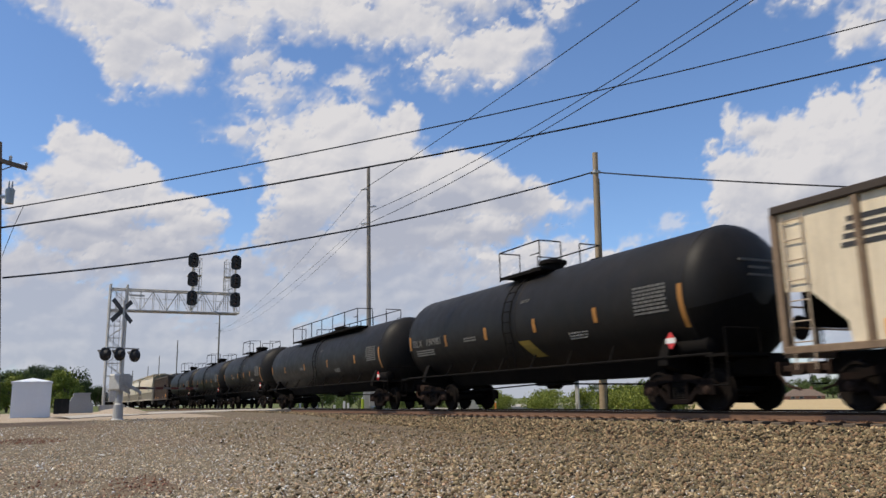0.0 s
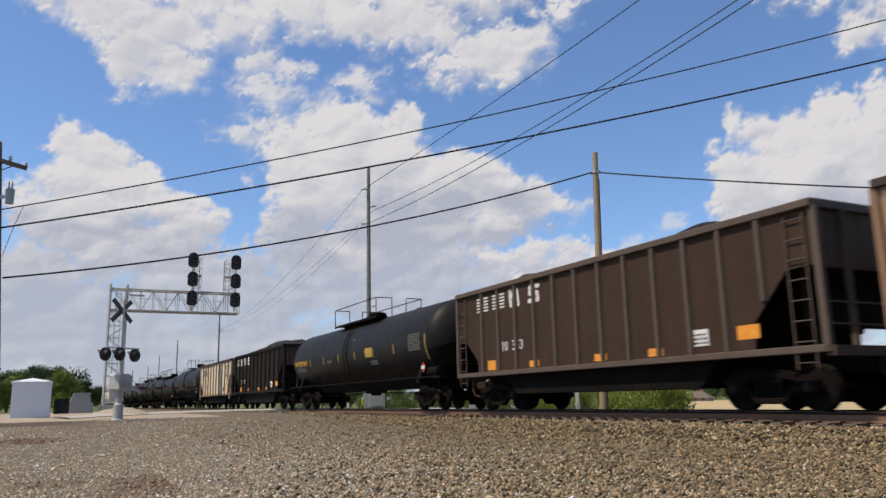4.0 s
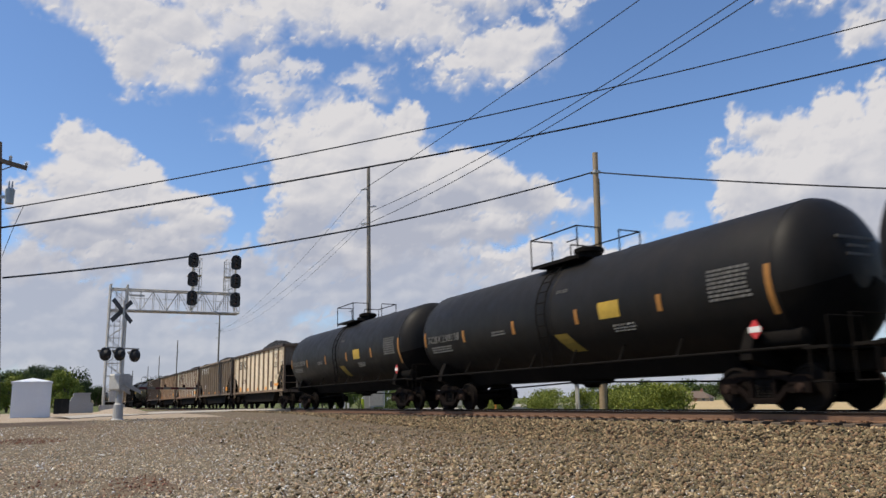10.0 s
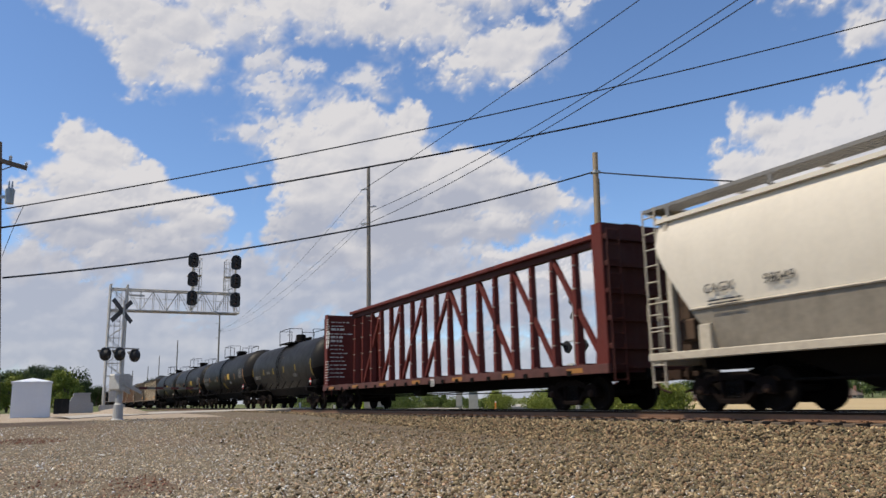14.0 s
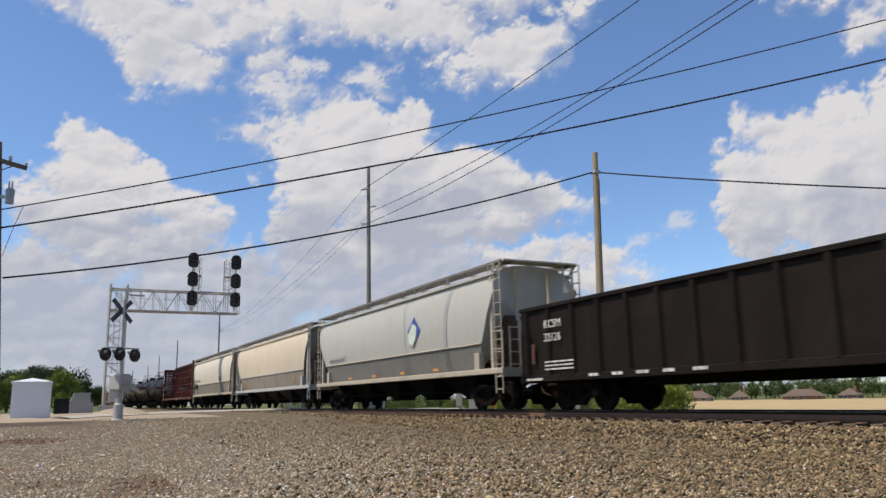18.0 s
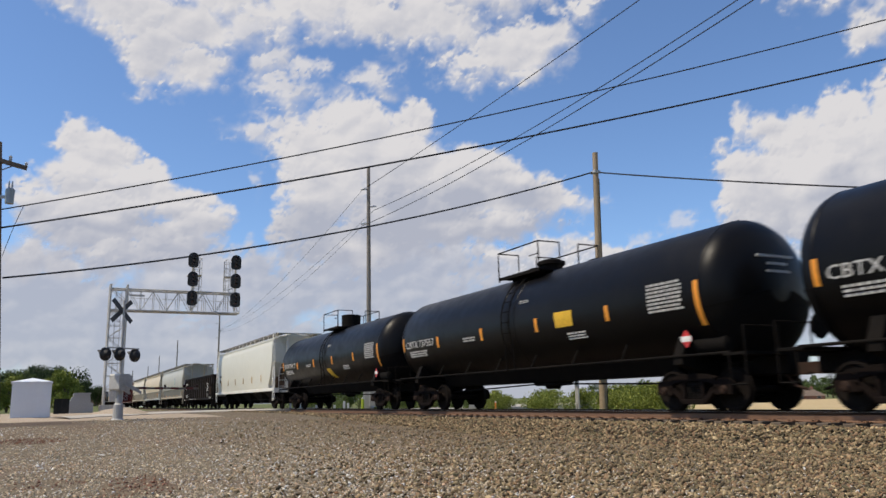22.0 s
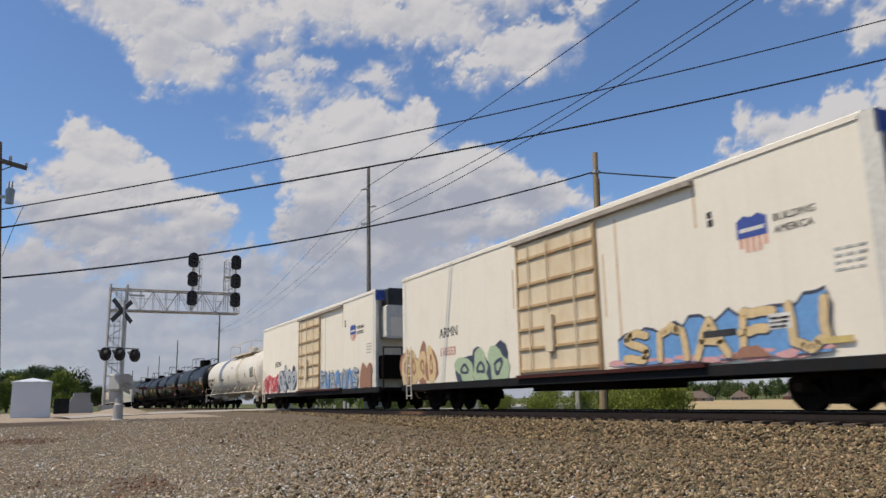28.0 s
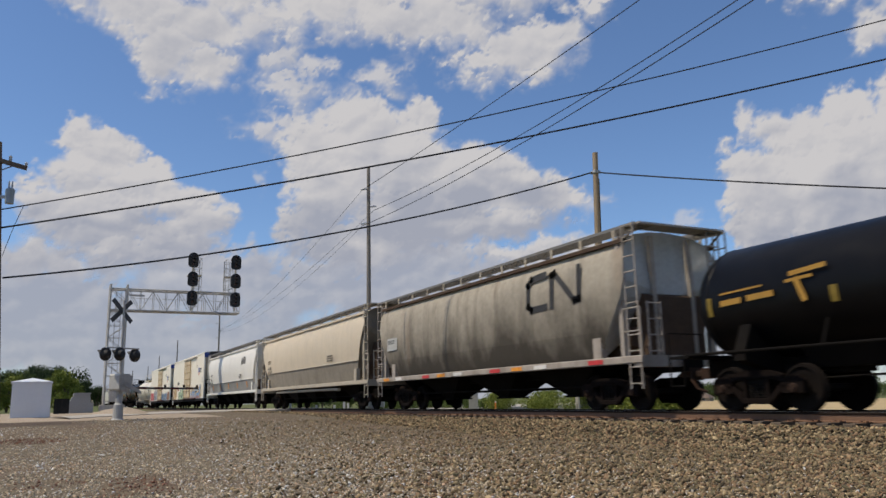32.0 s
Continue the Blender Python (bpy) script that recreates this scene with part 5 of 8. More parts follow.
def blob(car, mat, y, z, ry, rz, x, seed, name="graffiti", hole=0.0):
    """A sprayed letter form: an uneven ring or patch."""
    rnd = random.Random(seed)
    n = 18
    out, inn = [], []
    ph = rnd.uniform(0, 6)
    for i in range(n):
        t = 2 * math.pi * i / n
        k = 1 + 0.22 * math.sin(2 * t + ph) + 0.14 * math.sin(3 * t + ph * 2) + rnd.uniform(-0.06, 0.06)
        out.append((x, y + ry * k * math.cos(t), z + rz * k * math.sin(t)))
        inn.append((x, y + ry * k * hole * math.cos(t), z + rz * k * hole * math.sin(t)))
    s = Shape()
    if hole:
        s.add(out + inn, [(i, (i + 1) % n, n + (i + 1) % n, n + i) for i in range(n)])
    else:
        s.add(out, [tuple(range(n))])
    return part(name, s, mat, car)


RUST_RUN = paint("pale_rust_run", (0.62, 0.46, 0.29), rough=0.7, grime=0.9, grime_col=(0.72, 0.62, 0.47), streak=0.5, bump=0)


SHIELD_RED = paint("faded_red_stripe", (0.70, 0.36, 0.26), rough=0.6, grime=0.2, streak=0, bump=0)


def reefer(label, front, rear, gap_f, gap_r, look_seed, sprays):
    car, h = car_empty("refrigerator_car", label, "refrigerator car", front, rear)
    zb, zt, w = 0.92, 5.18, 1.53
    body = h - 0.55
    sec = [(-w, zb), (w, zb), (w, zt - 0.1), (w - 0.12, zt + 0.02), (0.0, zt + 0.10), (-w + 0.12, zt + 0.02), (-w, zt - 0.1)]
    part("body", Shape().prism(sec, -body + 0.5, h - 0.2), REEFER, car)
    for sx in (-1, 1):
        part("side_sill", Shape().box(sx * w - 0.06, sx * w + 0.06, -h + 0.2, h - 0.2, zb - 0.2, zb + 0.04, 0.015), REEFER_SILL, car)
        part("eave_rail", Shape().box(sx * w - 0.03, sx * w + 0.05, -body + 0.5, h - 0.2, zt - 0.16, zt - 0.06), REEFER, car)
        # plug door a little off the middle, with tracks and lock bars
        d = part("door", Shape().box(min(sx * w, sx * (w + 0.07)), max(sx * w, sx * (w + 0.07)), -2.1, 1.67, zb + 0.1, zt - 0.38, 0.01), REEFER_DOOR, car, "rust streaked plug door")
        for y in (-2.06, 1.63):
            part("door_edge", Shape().box(min(sx * (w + 0.06), sx * (w + 0.10)), max(sx * (w + 0.06), sx * (w + 0.10)), y - 0.05, y + 0.05, zb + 0.1, zt - 0.4), REEFER_RUST, d, "rusty door edge")
        for z in (1.12, 1.75, 2.3, 2.95, 3.6, 4.35):
            part("door_bar", Shape().box(min(sx * (w + 0.07), sx * (w + 0.13)), max(sx * (w + 0.07), sx * (w + 0.13)), -2.05, 1.62, z - 0.045, z + 0.045, 0.01), REEFER_RUST, d)
        for y in (-1.2, 0.0, 0.95):
            part("lock_rod", Shape().rod((sx * (w + 0.15), y, zb + 0.2), (sx * (w + 0.15), y, zt - 0.45), 0.025), REEFER_DOOR, d)
        part("lock_case", Shape().box(min(sx * (w + 0.1), sx * (w + 0.2)), max(sx * (w + 0.1), sx * (w + 0.2)), -0.2, 0.15, 1.6, 2.6), REEFER_DOOR, d)
        part("door_track", Shape().box(min(sx * w, sx * (w + 0.16)), max(sx * w, sx * (w + 0.16)), -5.56, 1.8, zt - 0.33, zt - 0.22), SILL_DIRTY, car)
        part("door_track", Shape().box(min(sx * w, sx * (w + 0.16)), max(sx * w, sx * (w + 0.16)), -5.56, 1.8, zb, zb + 0.09), OXIDE_D, car)
        for k, (yy, zz, ln) in enumerate(((-2.83, 4.7, 3.2), (-2.3, 3.9, 1.6), (2.0, 4.2, 1.2), (-5.5, 4.8, 0.9))):
            part("rust_streak", Shape().box(min(sx * w, sx * (w + 0.004)), max(sx * w, sx * (w + 0.004)), yy - 0.05, yy + 0.03, zz - ln, zz), RUST_RUN, car, "thin rust run")
        ladder(car, REEFER, sx * (w + 0.06), h - 0.85, zb - 0.5, zb + 1.5)
    # cooling unit on the trailing end
    e = -body + 0.5
    part("end_frame", Shape().box(-w, -w + 0.12, e - 0.35, e, zb, zt - 0.05), SILL_WHITE, car)
    part("end_frame", Shape().box(w - 0.12, w, e - 0.35, e, zb, zt - 0.05), SILL_WHITE, car)
    u = part("cooling_unit", Shape().box(-1.2, 1.2, e - 0.75, e, 3.0, zt - 0.75, 0.08), SILL_WHITE, car, "white cooling unit")
    part("fan_grille", Shape().box(-1.1, 1.2, e - 0.70, e, zt - 0.75, zt + 0.0, 0.08), DARKS, u, "black louvred grille")
    part("access_panel", Shape().box(-1.0, -0.1, e - 0.77, e - 0.74, 3.1, 3.9), REEFER, u)
    part("header_panel", Shape().box(-w + 0.0, -w + 0.5, e - 0.37, e - 0.3, zt - 0.5, zt - 0.08), BLUE, car, "dark blue panel")
    part("fuel_tank", Shape().box(-1.3, 1.3, e - 0.7, e, 1.3, 2.3, 0.06), UNDER, car)
    part("end_platform", Shape().box(-1.5, 1.5, -h, e, zb - 0.1, zb), UNDER, car)
    for sx in (-1, 1):
        part("end_railing", Shape().pipe([(sx * 1.45, -h + 0.05, zb), (sx * 1.45, -h + 0.05, 2.6), (sx * 0.6, -h + 0.05, 2.6), (sx * 0.6, -h + 0.05, zb)], 0.03), UNDER, car)
    part("centre_sill", Shape().box(-0.35, 0.35, -h, h, 0.68, zb), UNDER, car)
    part("cushion_case", Shape().box(-1.1, 1.1, -2.2, 1.8, 0.55, zb - 0.1), UNDER, car)
    truck(car, h - 2.3)
    truck(car, -h + 2.3)
    couplers(car, h + gap_f, -h - gap_r)
    xs = -(w + 0.006)
    letters("ARMN", 0.36, DARKS, car, on_side(xs, 7.05, 2.52), "black reporting mark")
    if look_seed == 2:
        letters("110553", 0.30, paint("brick_red_stencil", (0.42, 0.09, 0.07), rough=0.6, streak=0, bump=0), car, on_side(xs, 7.05, 1.88), "red car number")
    # shield emblem in plain shapes
    yb = -6.60
    e0 = 3.42
    part("emblem", Shape().add([(xs, yb, e0), (xs, yb - 0.75, e0), (xs, yb - 0.75, e0 + 0.36), (xs, yb - 0.55, e0 + 0.46), (xs, yb - 0.37, e0 + 0.40), (xs, yb - 0.2, e0 + 0.46), (xs, yb, e0 + 0.36)], [tuple(range(7))]), BLUE, car, "blue shield head")
    for k in range(5):
        part("emblem_stripe", Shape().box(xs - 0.002, xs + 0.002, yb - 0.14 - 0.15 * k, yb - 0.05 - 0.15 * k, 3.12 + (0.1 if k in (0, 4) else 0), e0), SHIELD_RED, car)
    part("emblem_band", Shape().box(xs - 0.004, xs, yb - 0.68, yb - 0.07, e0 + 0.12, e0 + 0.2), WHITE, car)
    letters("BUILDING", 0.15, DARKS, car, on_side(xs, yb - 0.9, 3.62), "small grey words")
    letters("AMERICA", 0.15, DARKS, car, on_side(xs, yb - 0.9, 3.38), "small grey words")
    bars(car, SILL_GREY, -8.7, 2.45, 0.62, 0.5, 4, xs, "stencil", 0.35, 11)
    bars(car, DARKS, -5.85, 3.85, 0.16, 0.35, 2, xs, "stencil", 0.8, 12)
    for i, (mat, y, z, ry, rz, hole) in enumerate(sprays):
        blob(car, mat, y, z, ry, rz, xs - 0.004 - 0.0007 * i, look_seed * 50 + i, hole=hole)
    graffiti_letters(car, xs - 0.045, look_seed)
    return car


SPRAY = [paint("spray_" + n, c, rough=0.6, grime=0.15, streak=0, bump=0) for n, c in
         (("blue", (0.15, 0.33, 0.62)), ("cream", (0.70, 0.52, 0.28)), ("sage", (0.42, 0.52, 0.34)), ("red", (0.55, 0.08, 0.09)),
          ("brown", (0.34, 0.17, 0.11)), ("black", (0.05, 0.06, 0.10)), ("pink", (0.66, 0.36, 0.36)), ("teal", (0.14, 0.40, 0.40)), ("grey", (0.42, 0.44, 0.46)), ("yellow", (0.60, 0.47, 0.18)))]


def spray_row(rnd, y0, y1, z, size, fill, edge, step):
    """Overlapping letter forms along a stretch of the side, y from the leading end."""
    out, y = [], y0
    while y > y1:
        rz = size * rnd.uniform(0.85, 1.15)
        ry = step * rnd.uniform(0.5, 0.62)
        out.append((SPRAY[edge], y, z, ry * 1.12, rz * 1.1, 0.0))
        out.append((SPRAY[fill], y, z, ry, rz, 0.0))
        out.append((SPRAY[edge], y, z, ry * 0.4, rz * 0.5, 0.5))
        y -= step
    return out


r1 = random.Random(31)
SPRAYS_A = spray_row(r1, 9.6, 6.2, 1.5, 0.5, 6, 3, 0.85) + spray_row(r1, 5.6, 2.2, 1.7, 0.6, 8, 5, 0.95) + spray_row(r1, -2.4, -7.9, 1.35, 0.38, 8, 0, 0.8) + spray_row(r1, -8.4, -9.3, 1.4, 0.6, 4, 4, 0.6)
SPRAYS_B = spray_row(r1, 10.0, 7.5, 1.6, 0.6, 1, 4, 0.75) + spray_row(r1, 5.2, 2.4, 1.35, 0.5, 2, 5, 1.1) + [(SPRAY[6], -3.0 - k * 0.95, 1.12, 0.55, 0.12, 0.0) for k in range(6)]

# strokes of the large sprayed letters, on a grid one wide and one high
GLYPHS = [
    [[(0.9, 0.9), (0.3, 1.0), (0.1, 0.75), (0.85, 0.4), (0.75, 0.05), (0.05, 0.1)]],
    [[(0.05, 0.0), (0.12, 0.75), (0.5, 1.0), (0.85, 0.8), (0.95, 0.0)]],
    [[(0.0, 0.0), (0.45, 1.0), (0.95, 0.0)], [(0.2, 0.4), (0.75, 0.4)]],
    [[(0.1, 0.0), (0.15, 1.0), (0.95, 0.95)], [(0.1, 0.5), (0.75, 0.55)]],
    [[(0.05, 1.0), (0.15, 0.15), (0.5, 0.0), (0.85, 0.2), (0.9, 1.0)]],
]


def graffiti_letters(car, x, seed):
    if seed == 2:
        rnd = random.Random(21)
        # blue field with a ragged upper edge behind the letters
        top = []
        y = -2.75
        while y > -8.75:
            top.append((y, 1.72 + 0.055 * (-y - 2.75) + rnd.uniform(-0.12, 0.14)))
            y -= rnd.uniform(0.18, 0.4)
        for mat, grow, dx in ((SPRAY[5], 0.07, 0.0), (SPRAY[0], 0.0, -0.002)):
            s = Shape()
            for (a, za), (c, zc) in zip(top[:-1], top[1:]):
                s.add([(x + dx, a, 1.06), (x + dx, c, 1.06), (x + dx, c, zc + grow), (x + dx, a, za + grow)], [(0, 1, 2, 3)])
            part("graffiti", s, mat, car, "blue sprayed field" if grow == 0 else "")
        for k in range(9):
            blob(car, SPRAY[6], -3.0 - 0.65 * k, 1.10 + rnd.uniform(-0.04, 0.08), 0.3, 0.07, x - 0.003, 300 + k)
        decal(car, SPRAY[9], -8.9, -8.35, 1.20, 1.32, x - 0.003, "graffiti", "yellow sprayed band")
        part("graffiti", Shape().add([(x - 0.007, -6.2, 1.06), (x - 0.007, -7.2, 1.06), (x - 0.007, -6.9, 1.28), (x - 0.007, -6.5, 1.28)], [(0, 1, 2, 3)]), SPRAY[4], car, "brown sprayed patch")
        y = -2.95
        for i, g in enumerate(GLYPHS):
            hgt = 0.64 + 0.05 * i
            for line in g:
                pts = []
                for (a, b), (c, d) in zip(line[:-1], line[1:]):
                    for q in (0.0, 0.33, 0.66):
                        pts.append((y - (a + (c - a) * q) * 0.92 + rnd.uniform(-0.03, 0.03), 1.16 + (b + (d - b) * q) * hgt + rnd.uniform(-0.03, 0.03)))
                pts.append((y - line[-1][0] * 0.92, 1.16 + line[-1][1] * hgt))
                sign_stroke(car, SPRAY[5], [(p - 0.02, q - 0.02) for p, q in pts], 0.235, x - 0.0045, "graffiti")
                sign_stroke(car, SPRAY[1], pts, 0.185, x - 0.006, "graffiti")
            y -= 1.16
        decal(car, DARKS, -6.4, -5.5, 1.52, 1.66, x - 0.004, "stencil")
        decal(car, WHITE, -7.7, -7.2, 1.55, 1.85, x - 0.004, "data_panel")
        bars(car, DARKS, -7.24, 1.58, 0.42, 0.24, 3, x - 0.012, "stencil", 0.5, 2)
    else:
        rnd = random.Random(9)
        y = -2.3
        for k in range(7):
            g = GLYPHS[rnd.randrange(5)]
            for line in g:
                pts = [(y - a * 0.65, 1.05 + b * 0.75) for a, b in line]
                sign_stroke(car, SPRAY[5], pts, 0.22, x, "graffiti")
                sign_stroke(car, SPRAY[0] if k % 2 else SPRAY[8], pts, 0.14, x - 0.003, "graffiti")
            y -= 0.8
        y = 9.5
        for k in range(4):
            for line in GLYPHS[(k * 2 + 1) % 5]:
                sign_stroke(car, SPRAY[3], [(y - a * 0.7, 1.1 + b * 0.8) for a, b in line], 0.17, x, "graffiti")
            y -= 0.85


# ---- the train, front to back: leading and trailing ends in metres along the track ----
coal_car("beige coal gondola with dark stripes and heaped coal", 9.9, -4.3, BEIGE, TRIM_B, 0.7, 0.7, hopper_style(stripes=1.35, num="22 632", end=ENDBEIGE, lad=LADBEIGE, chord=CHORD, topgon=True, box_dark=True, longref=True, heap=0.5), seed=1)
coal_car("black coal gondola with white markings and heaped coal", -5.7, -19.7, COALBLK, COALBLK, 0.7, 0.75, hopper_style(stripes=0.8, num="146 748", ribs=11, heap=1.0, tub=0.42), mark=WHITE, seed=2)
tank_car("long black tank car with gold lettering", -21.2, -40.3, 0.75, 0.9, BLACK2, r=1.47, zc=2.70, num="WTLX 59407", gold=True, reflect=6, yellow=True, rail_len=5.6, seed=3)
coal_car("dark brown coal gondola with heaped coal", -42.1, -56.1, COALBRN, TRIM_BR, 0.9, 0.6, hopper_style(stripes=1.35, num="10 353", ribs=12, heap=0.7), mark=WHITE, seed=4)
coal_car("rusty tan coal gondola with heaped coal", -57.3, -71.3, RUSTY, TRIM_R, 0.6, 0.65, hopper_style(stripes=1.3, num="22 418", end=ENDBEIGE, lad=LADBEIGE, chord=CHORD, topgon=True, heap=0.68, hump=0.12), seed=5)
coal_car("rust-stained off-white coal gondola with heaped coal", -72.6, -86.6, BEIGE_R, TRIM_R, 0.65, 0.6, hopper_style(stripes=1.3, num="22 748", end=ENDBEIGE, lad=LADBEIGE, chord=CHORD, topgon=True, ribs=11, heap=0.74, hump=0.14), seed=6)
coal_car("dusty grey coal gondola with heaped coal", -87.8, -102.0, GREYC, TRIM_G, 0.6, 0.65, hopper_style(stripes=0.9, num="47260", ribs=13, heap=0.66, hump=0.26, tub=0.45), mark=WHITE, seed=7)
coal_car("beige coal gondola with dark emblem and heaped coal", -103.3, -117.5, BEIGE, TRIM_B, 0.65, 0.6, hopper_style(stripes=1.35, num="22 988", end=ENDBEIGE, lad=LADBEIGE, chord=CHORD, topgon=True, box_dark=True, longref=True, heap=0.84, hump=0.28), seed=8)
tank_car("black tank car with yellow label and white stencils", -118.7, -135.8, 0.6, 0.75, BLACK2, num="TCBX 290206", flag=True, seed=9, r=1.56, zc=2.72)
tank_car("black tank car with yellow label and white stencils", -136.6, -153.7, 0.75, 0.7, BLACK2, num="TCBX 290138", flag=True, seed=10, r=1.54, zc=2.72)
tank_car("black tank car with yellow label and white stencils", -154.6, -172.6, 0.7, 0.8, BLACK2, num="TCBX 290311", flag=True, seed=11, r=1.54, zc=2.72)
tank_car("plain black tank car with faded yellow strips", -173.8, -188.9, 0.8, 0.7, BLACK2, yellow=False, gold=True, panel=False, house="valves", seed=12, r=1.44, zc=2.62)
centre_beam(-190.3, -213.1, 0.7, 0.75)
covered_hopper("tan covered hopper with faint spray paint", -214.6, -233.5, 0.75, 0.6, GRAIN_CREAM, GRAIN_TAN_SHADE, SILL_LIGHT, dict(crease=2.17, num_h=0.21, num_z=0.27, one_line=True, reflect=0, boardm=BOARD), seed=1, num=("CAGX", "98049"))
covered_hopper("pale tan covered hopper with dark slope ends", -234.7, -253.6, 0.6, 0.6, GRAIN_TAN, GRAIN_TAN_SHADE, SILL_GREY, dict(crease=2.17, reflect=2, bays=4, small=False, boardm=BOARD), seed=2)
DIAMOND_CAR = covered_hopper("light grey covered hopper with a blue diamond emblem", -254.8, -273.6, 0.6, 0.5, GRAIN_GREY, LOWER_SHADE_DIRT, SILL_LIGHT, dict(crease=2.12, num_h=0.3, one_line=True, reflect=0, bays=4, boardm=BOARD, small=False, endm=GRAIN_GREY), seed=3)
gondola(-274.6, -290.65, 0.5, 0.75)
covered_hopper("glossy pale grey covered hopper with white sill", -292.1, -311.6, 0.75, 0.6, GRAIN_PALE, GRAIN_PALE, SILL_WHITE, dict(straight=True, crease=2.1, eave=4.37, inset=(0.62, 1.75), knee=2.75, gusset=0, reflect=6, ref_z=1.78, refm=TAN_REF, boardm=BOARD, brackets=15, bracketm=SILL_WHITE, bays=4, num_h=0.2, num_z=0.36, small=False), seed=4, num=("NCLX", "3289"))
tank_car("glossy black tank car with orange strips", -312.8, -329.6, 0.6, 0.6, BLACK, num="CBTX 739121", house="drum", yellow=False, flag=True, seed=13, r=1.50)
tank_car("glossy black tank car with yellow label", -330.8, -348.0, 0.6, 0.6, BLACK, num="CBTX 737553", seed=14, r=1.53)
tank_car("glossy black tank car with yellow label", -349.2, -366.1, 0.6, 0.5, BLACK, num="CBTX 737544", seed=15, r=1.53)
tank_car("glossy black tank car with orange strips", -367.1, -384.3, 0.5, 0.7, BLACK, num="CBTX 739665", house="drum", yellow=False, flag=True, seed=16, r=1.51)
WHITE_TANK = paint("white_tank_paint", (0.70, 0.65, 0.56), rough=0.4, grime=0.25, grime_col=(0.50, 0.42, 0.30), streak=0.3, bump=0.02, mottle=0.93)
WHITE_TRIM = paint("cream_trim_paint", (0.66, 0.58, 0.46), rough=0.55, grime=0.4, grime_col=(0.40, 0.28, 0.17), streak=0.3)
tank_car("white tank car with tan reflectors and cream railings", -385.8, -405.3, 0.7, 0.6, WHITE_TANK, num="GLBX 14519", marks=DARKS, trim=WHITE_TRIM, yellow=False, house="valves", rail_len=7.4, long_walk=False, plat=-2.2, lad=-3.45, seed=17, r=1.48, zc=2.66, reflect=5)
reefer("white refrigerator car with red and blue graffiti", -406.6, -427.6, 0.6, 1.0, 1, SPRAYS_A)
reefer("white refrigerator car with blue and cream graffiti", -429.6, -450.6, 1.0, 0.7, 2, SPRAYS_B)
BOLD_MARK_CAR = covered_hopper("white covered hopper with bold dark lettering", -452.0, -471.0, 0.7, 0.6, GRAIN_WHITE, LOWER_GREY_SHADE, SILL_WHITE, dict(crease=2.08, num_h=0.21, reflect=5, bays=4, boardm=BOARD, endm=GRAIN_WHITE), seed=5, num=("GPFX", "11081"))
covered_hopper("dusty cream covered hopper with underside pipe", -472.2, -491.7, 0.6, 0.5, GRAIN_TAN, GRAIN_TAN_SHADE, SILL_LIGHT, dict(crease=2.20, num_h=0.21, reflect=0, bays=4, boardm=BOARD, pipe=True), seed=6, num=("CITX", "715389"))
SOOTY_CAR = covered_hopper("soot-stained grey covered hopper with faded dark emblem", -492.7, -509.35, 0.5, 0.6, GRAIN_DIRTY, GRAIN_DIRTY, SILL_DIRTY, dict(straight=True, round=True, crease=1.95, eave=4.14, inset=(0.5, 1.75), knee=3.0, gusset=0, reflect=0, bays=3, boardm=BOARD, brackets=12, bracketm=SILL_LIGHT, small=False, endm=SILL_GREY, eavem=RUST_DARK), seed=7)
GOLD_TANK = tank_car("black tank car with gold emblem", -510.35, -527.3, 0.6, 0.7, BLACK, num="", gold=True, seed=18, r=1.20, zc=2.36, yellow=False, panel=False, detail=False)
# cars already past the crossing
tank_car("black tank car with grimy white stencils", 27.7, 11.6, 0.7, 0.9, BLACK2, num="TILX 190981", seed=19, r=1.53, yellow=False, flag=True)
tank_car("older black tank car with a long top walkway", 49.3, 29.6, 0.7, 0.8, BLACK2, seed=20, r=1.40, zc=2.55, rail_len=11.0, long_walk=True, yellow=False, detail=False)
tank_car("black tank car with orange strips", 64.5, 50.8, 0.6, 0.6, BLACK2, seed=21, r=1.45, yellow=False, detail=False)
tank_car("brownish black tank car", 80.5, 65.8, 0.6, 0.6, BLACK2, seed=22, r=1.45, yellow=False, detail=False)
tank_car("black tank car with orange strips", 97.0, 81.8, 0.6, 0.6, BLACK2, seed=23, r=1.45, yellow=False, detail=False)
coal_car("dark brown coal gondola with heaped coal", 112.5, 98.4, COALBRN, TRIM_BR, 0.7, 0.7, hopper_style(), mark=WHITE, seed=24)
y = 132.8
for k in range(4):
    covered_hopper("tan covered hopper far ahead in the train", y, y - 18.8, 0.6, 0.6, GRAIN_CREAM if k % 2 else GRAIN_TAN, GRAIN_TAN_SHADE, SILL_LIGHT, dict(crease=2.25, reflect=0), seed=30 + k)
    y += 20.0
for k in range(4):
    tank_car("black tank car far ahead in the train", y - 3.0, y - 18.8, 0.6, 0.6, BLACK2, seed=40 + k, yellow=False, detail=False)
    y += 17.1

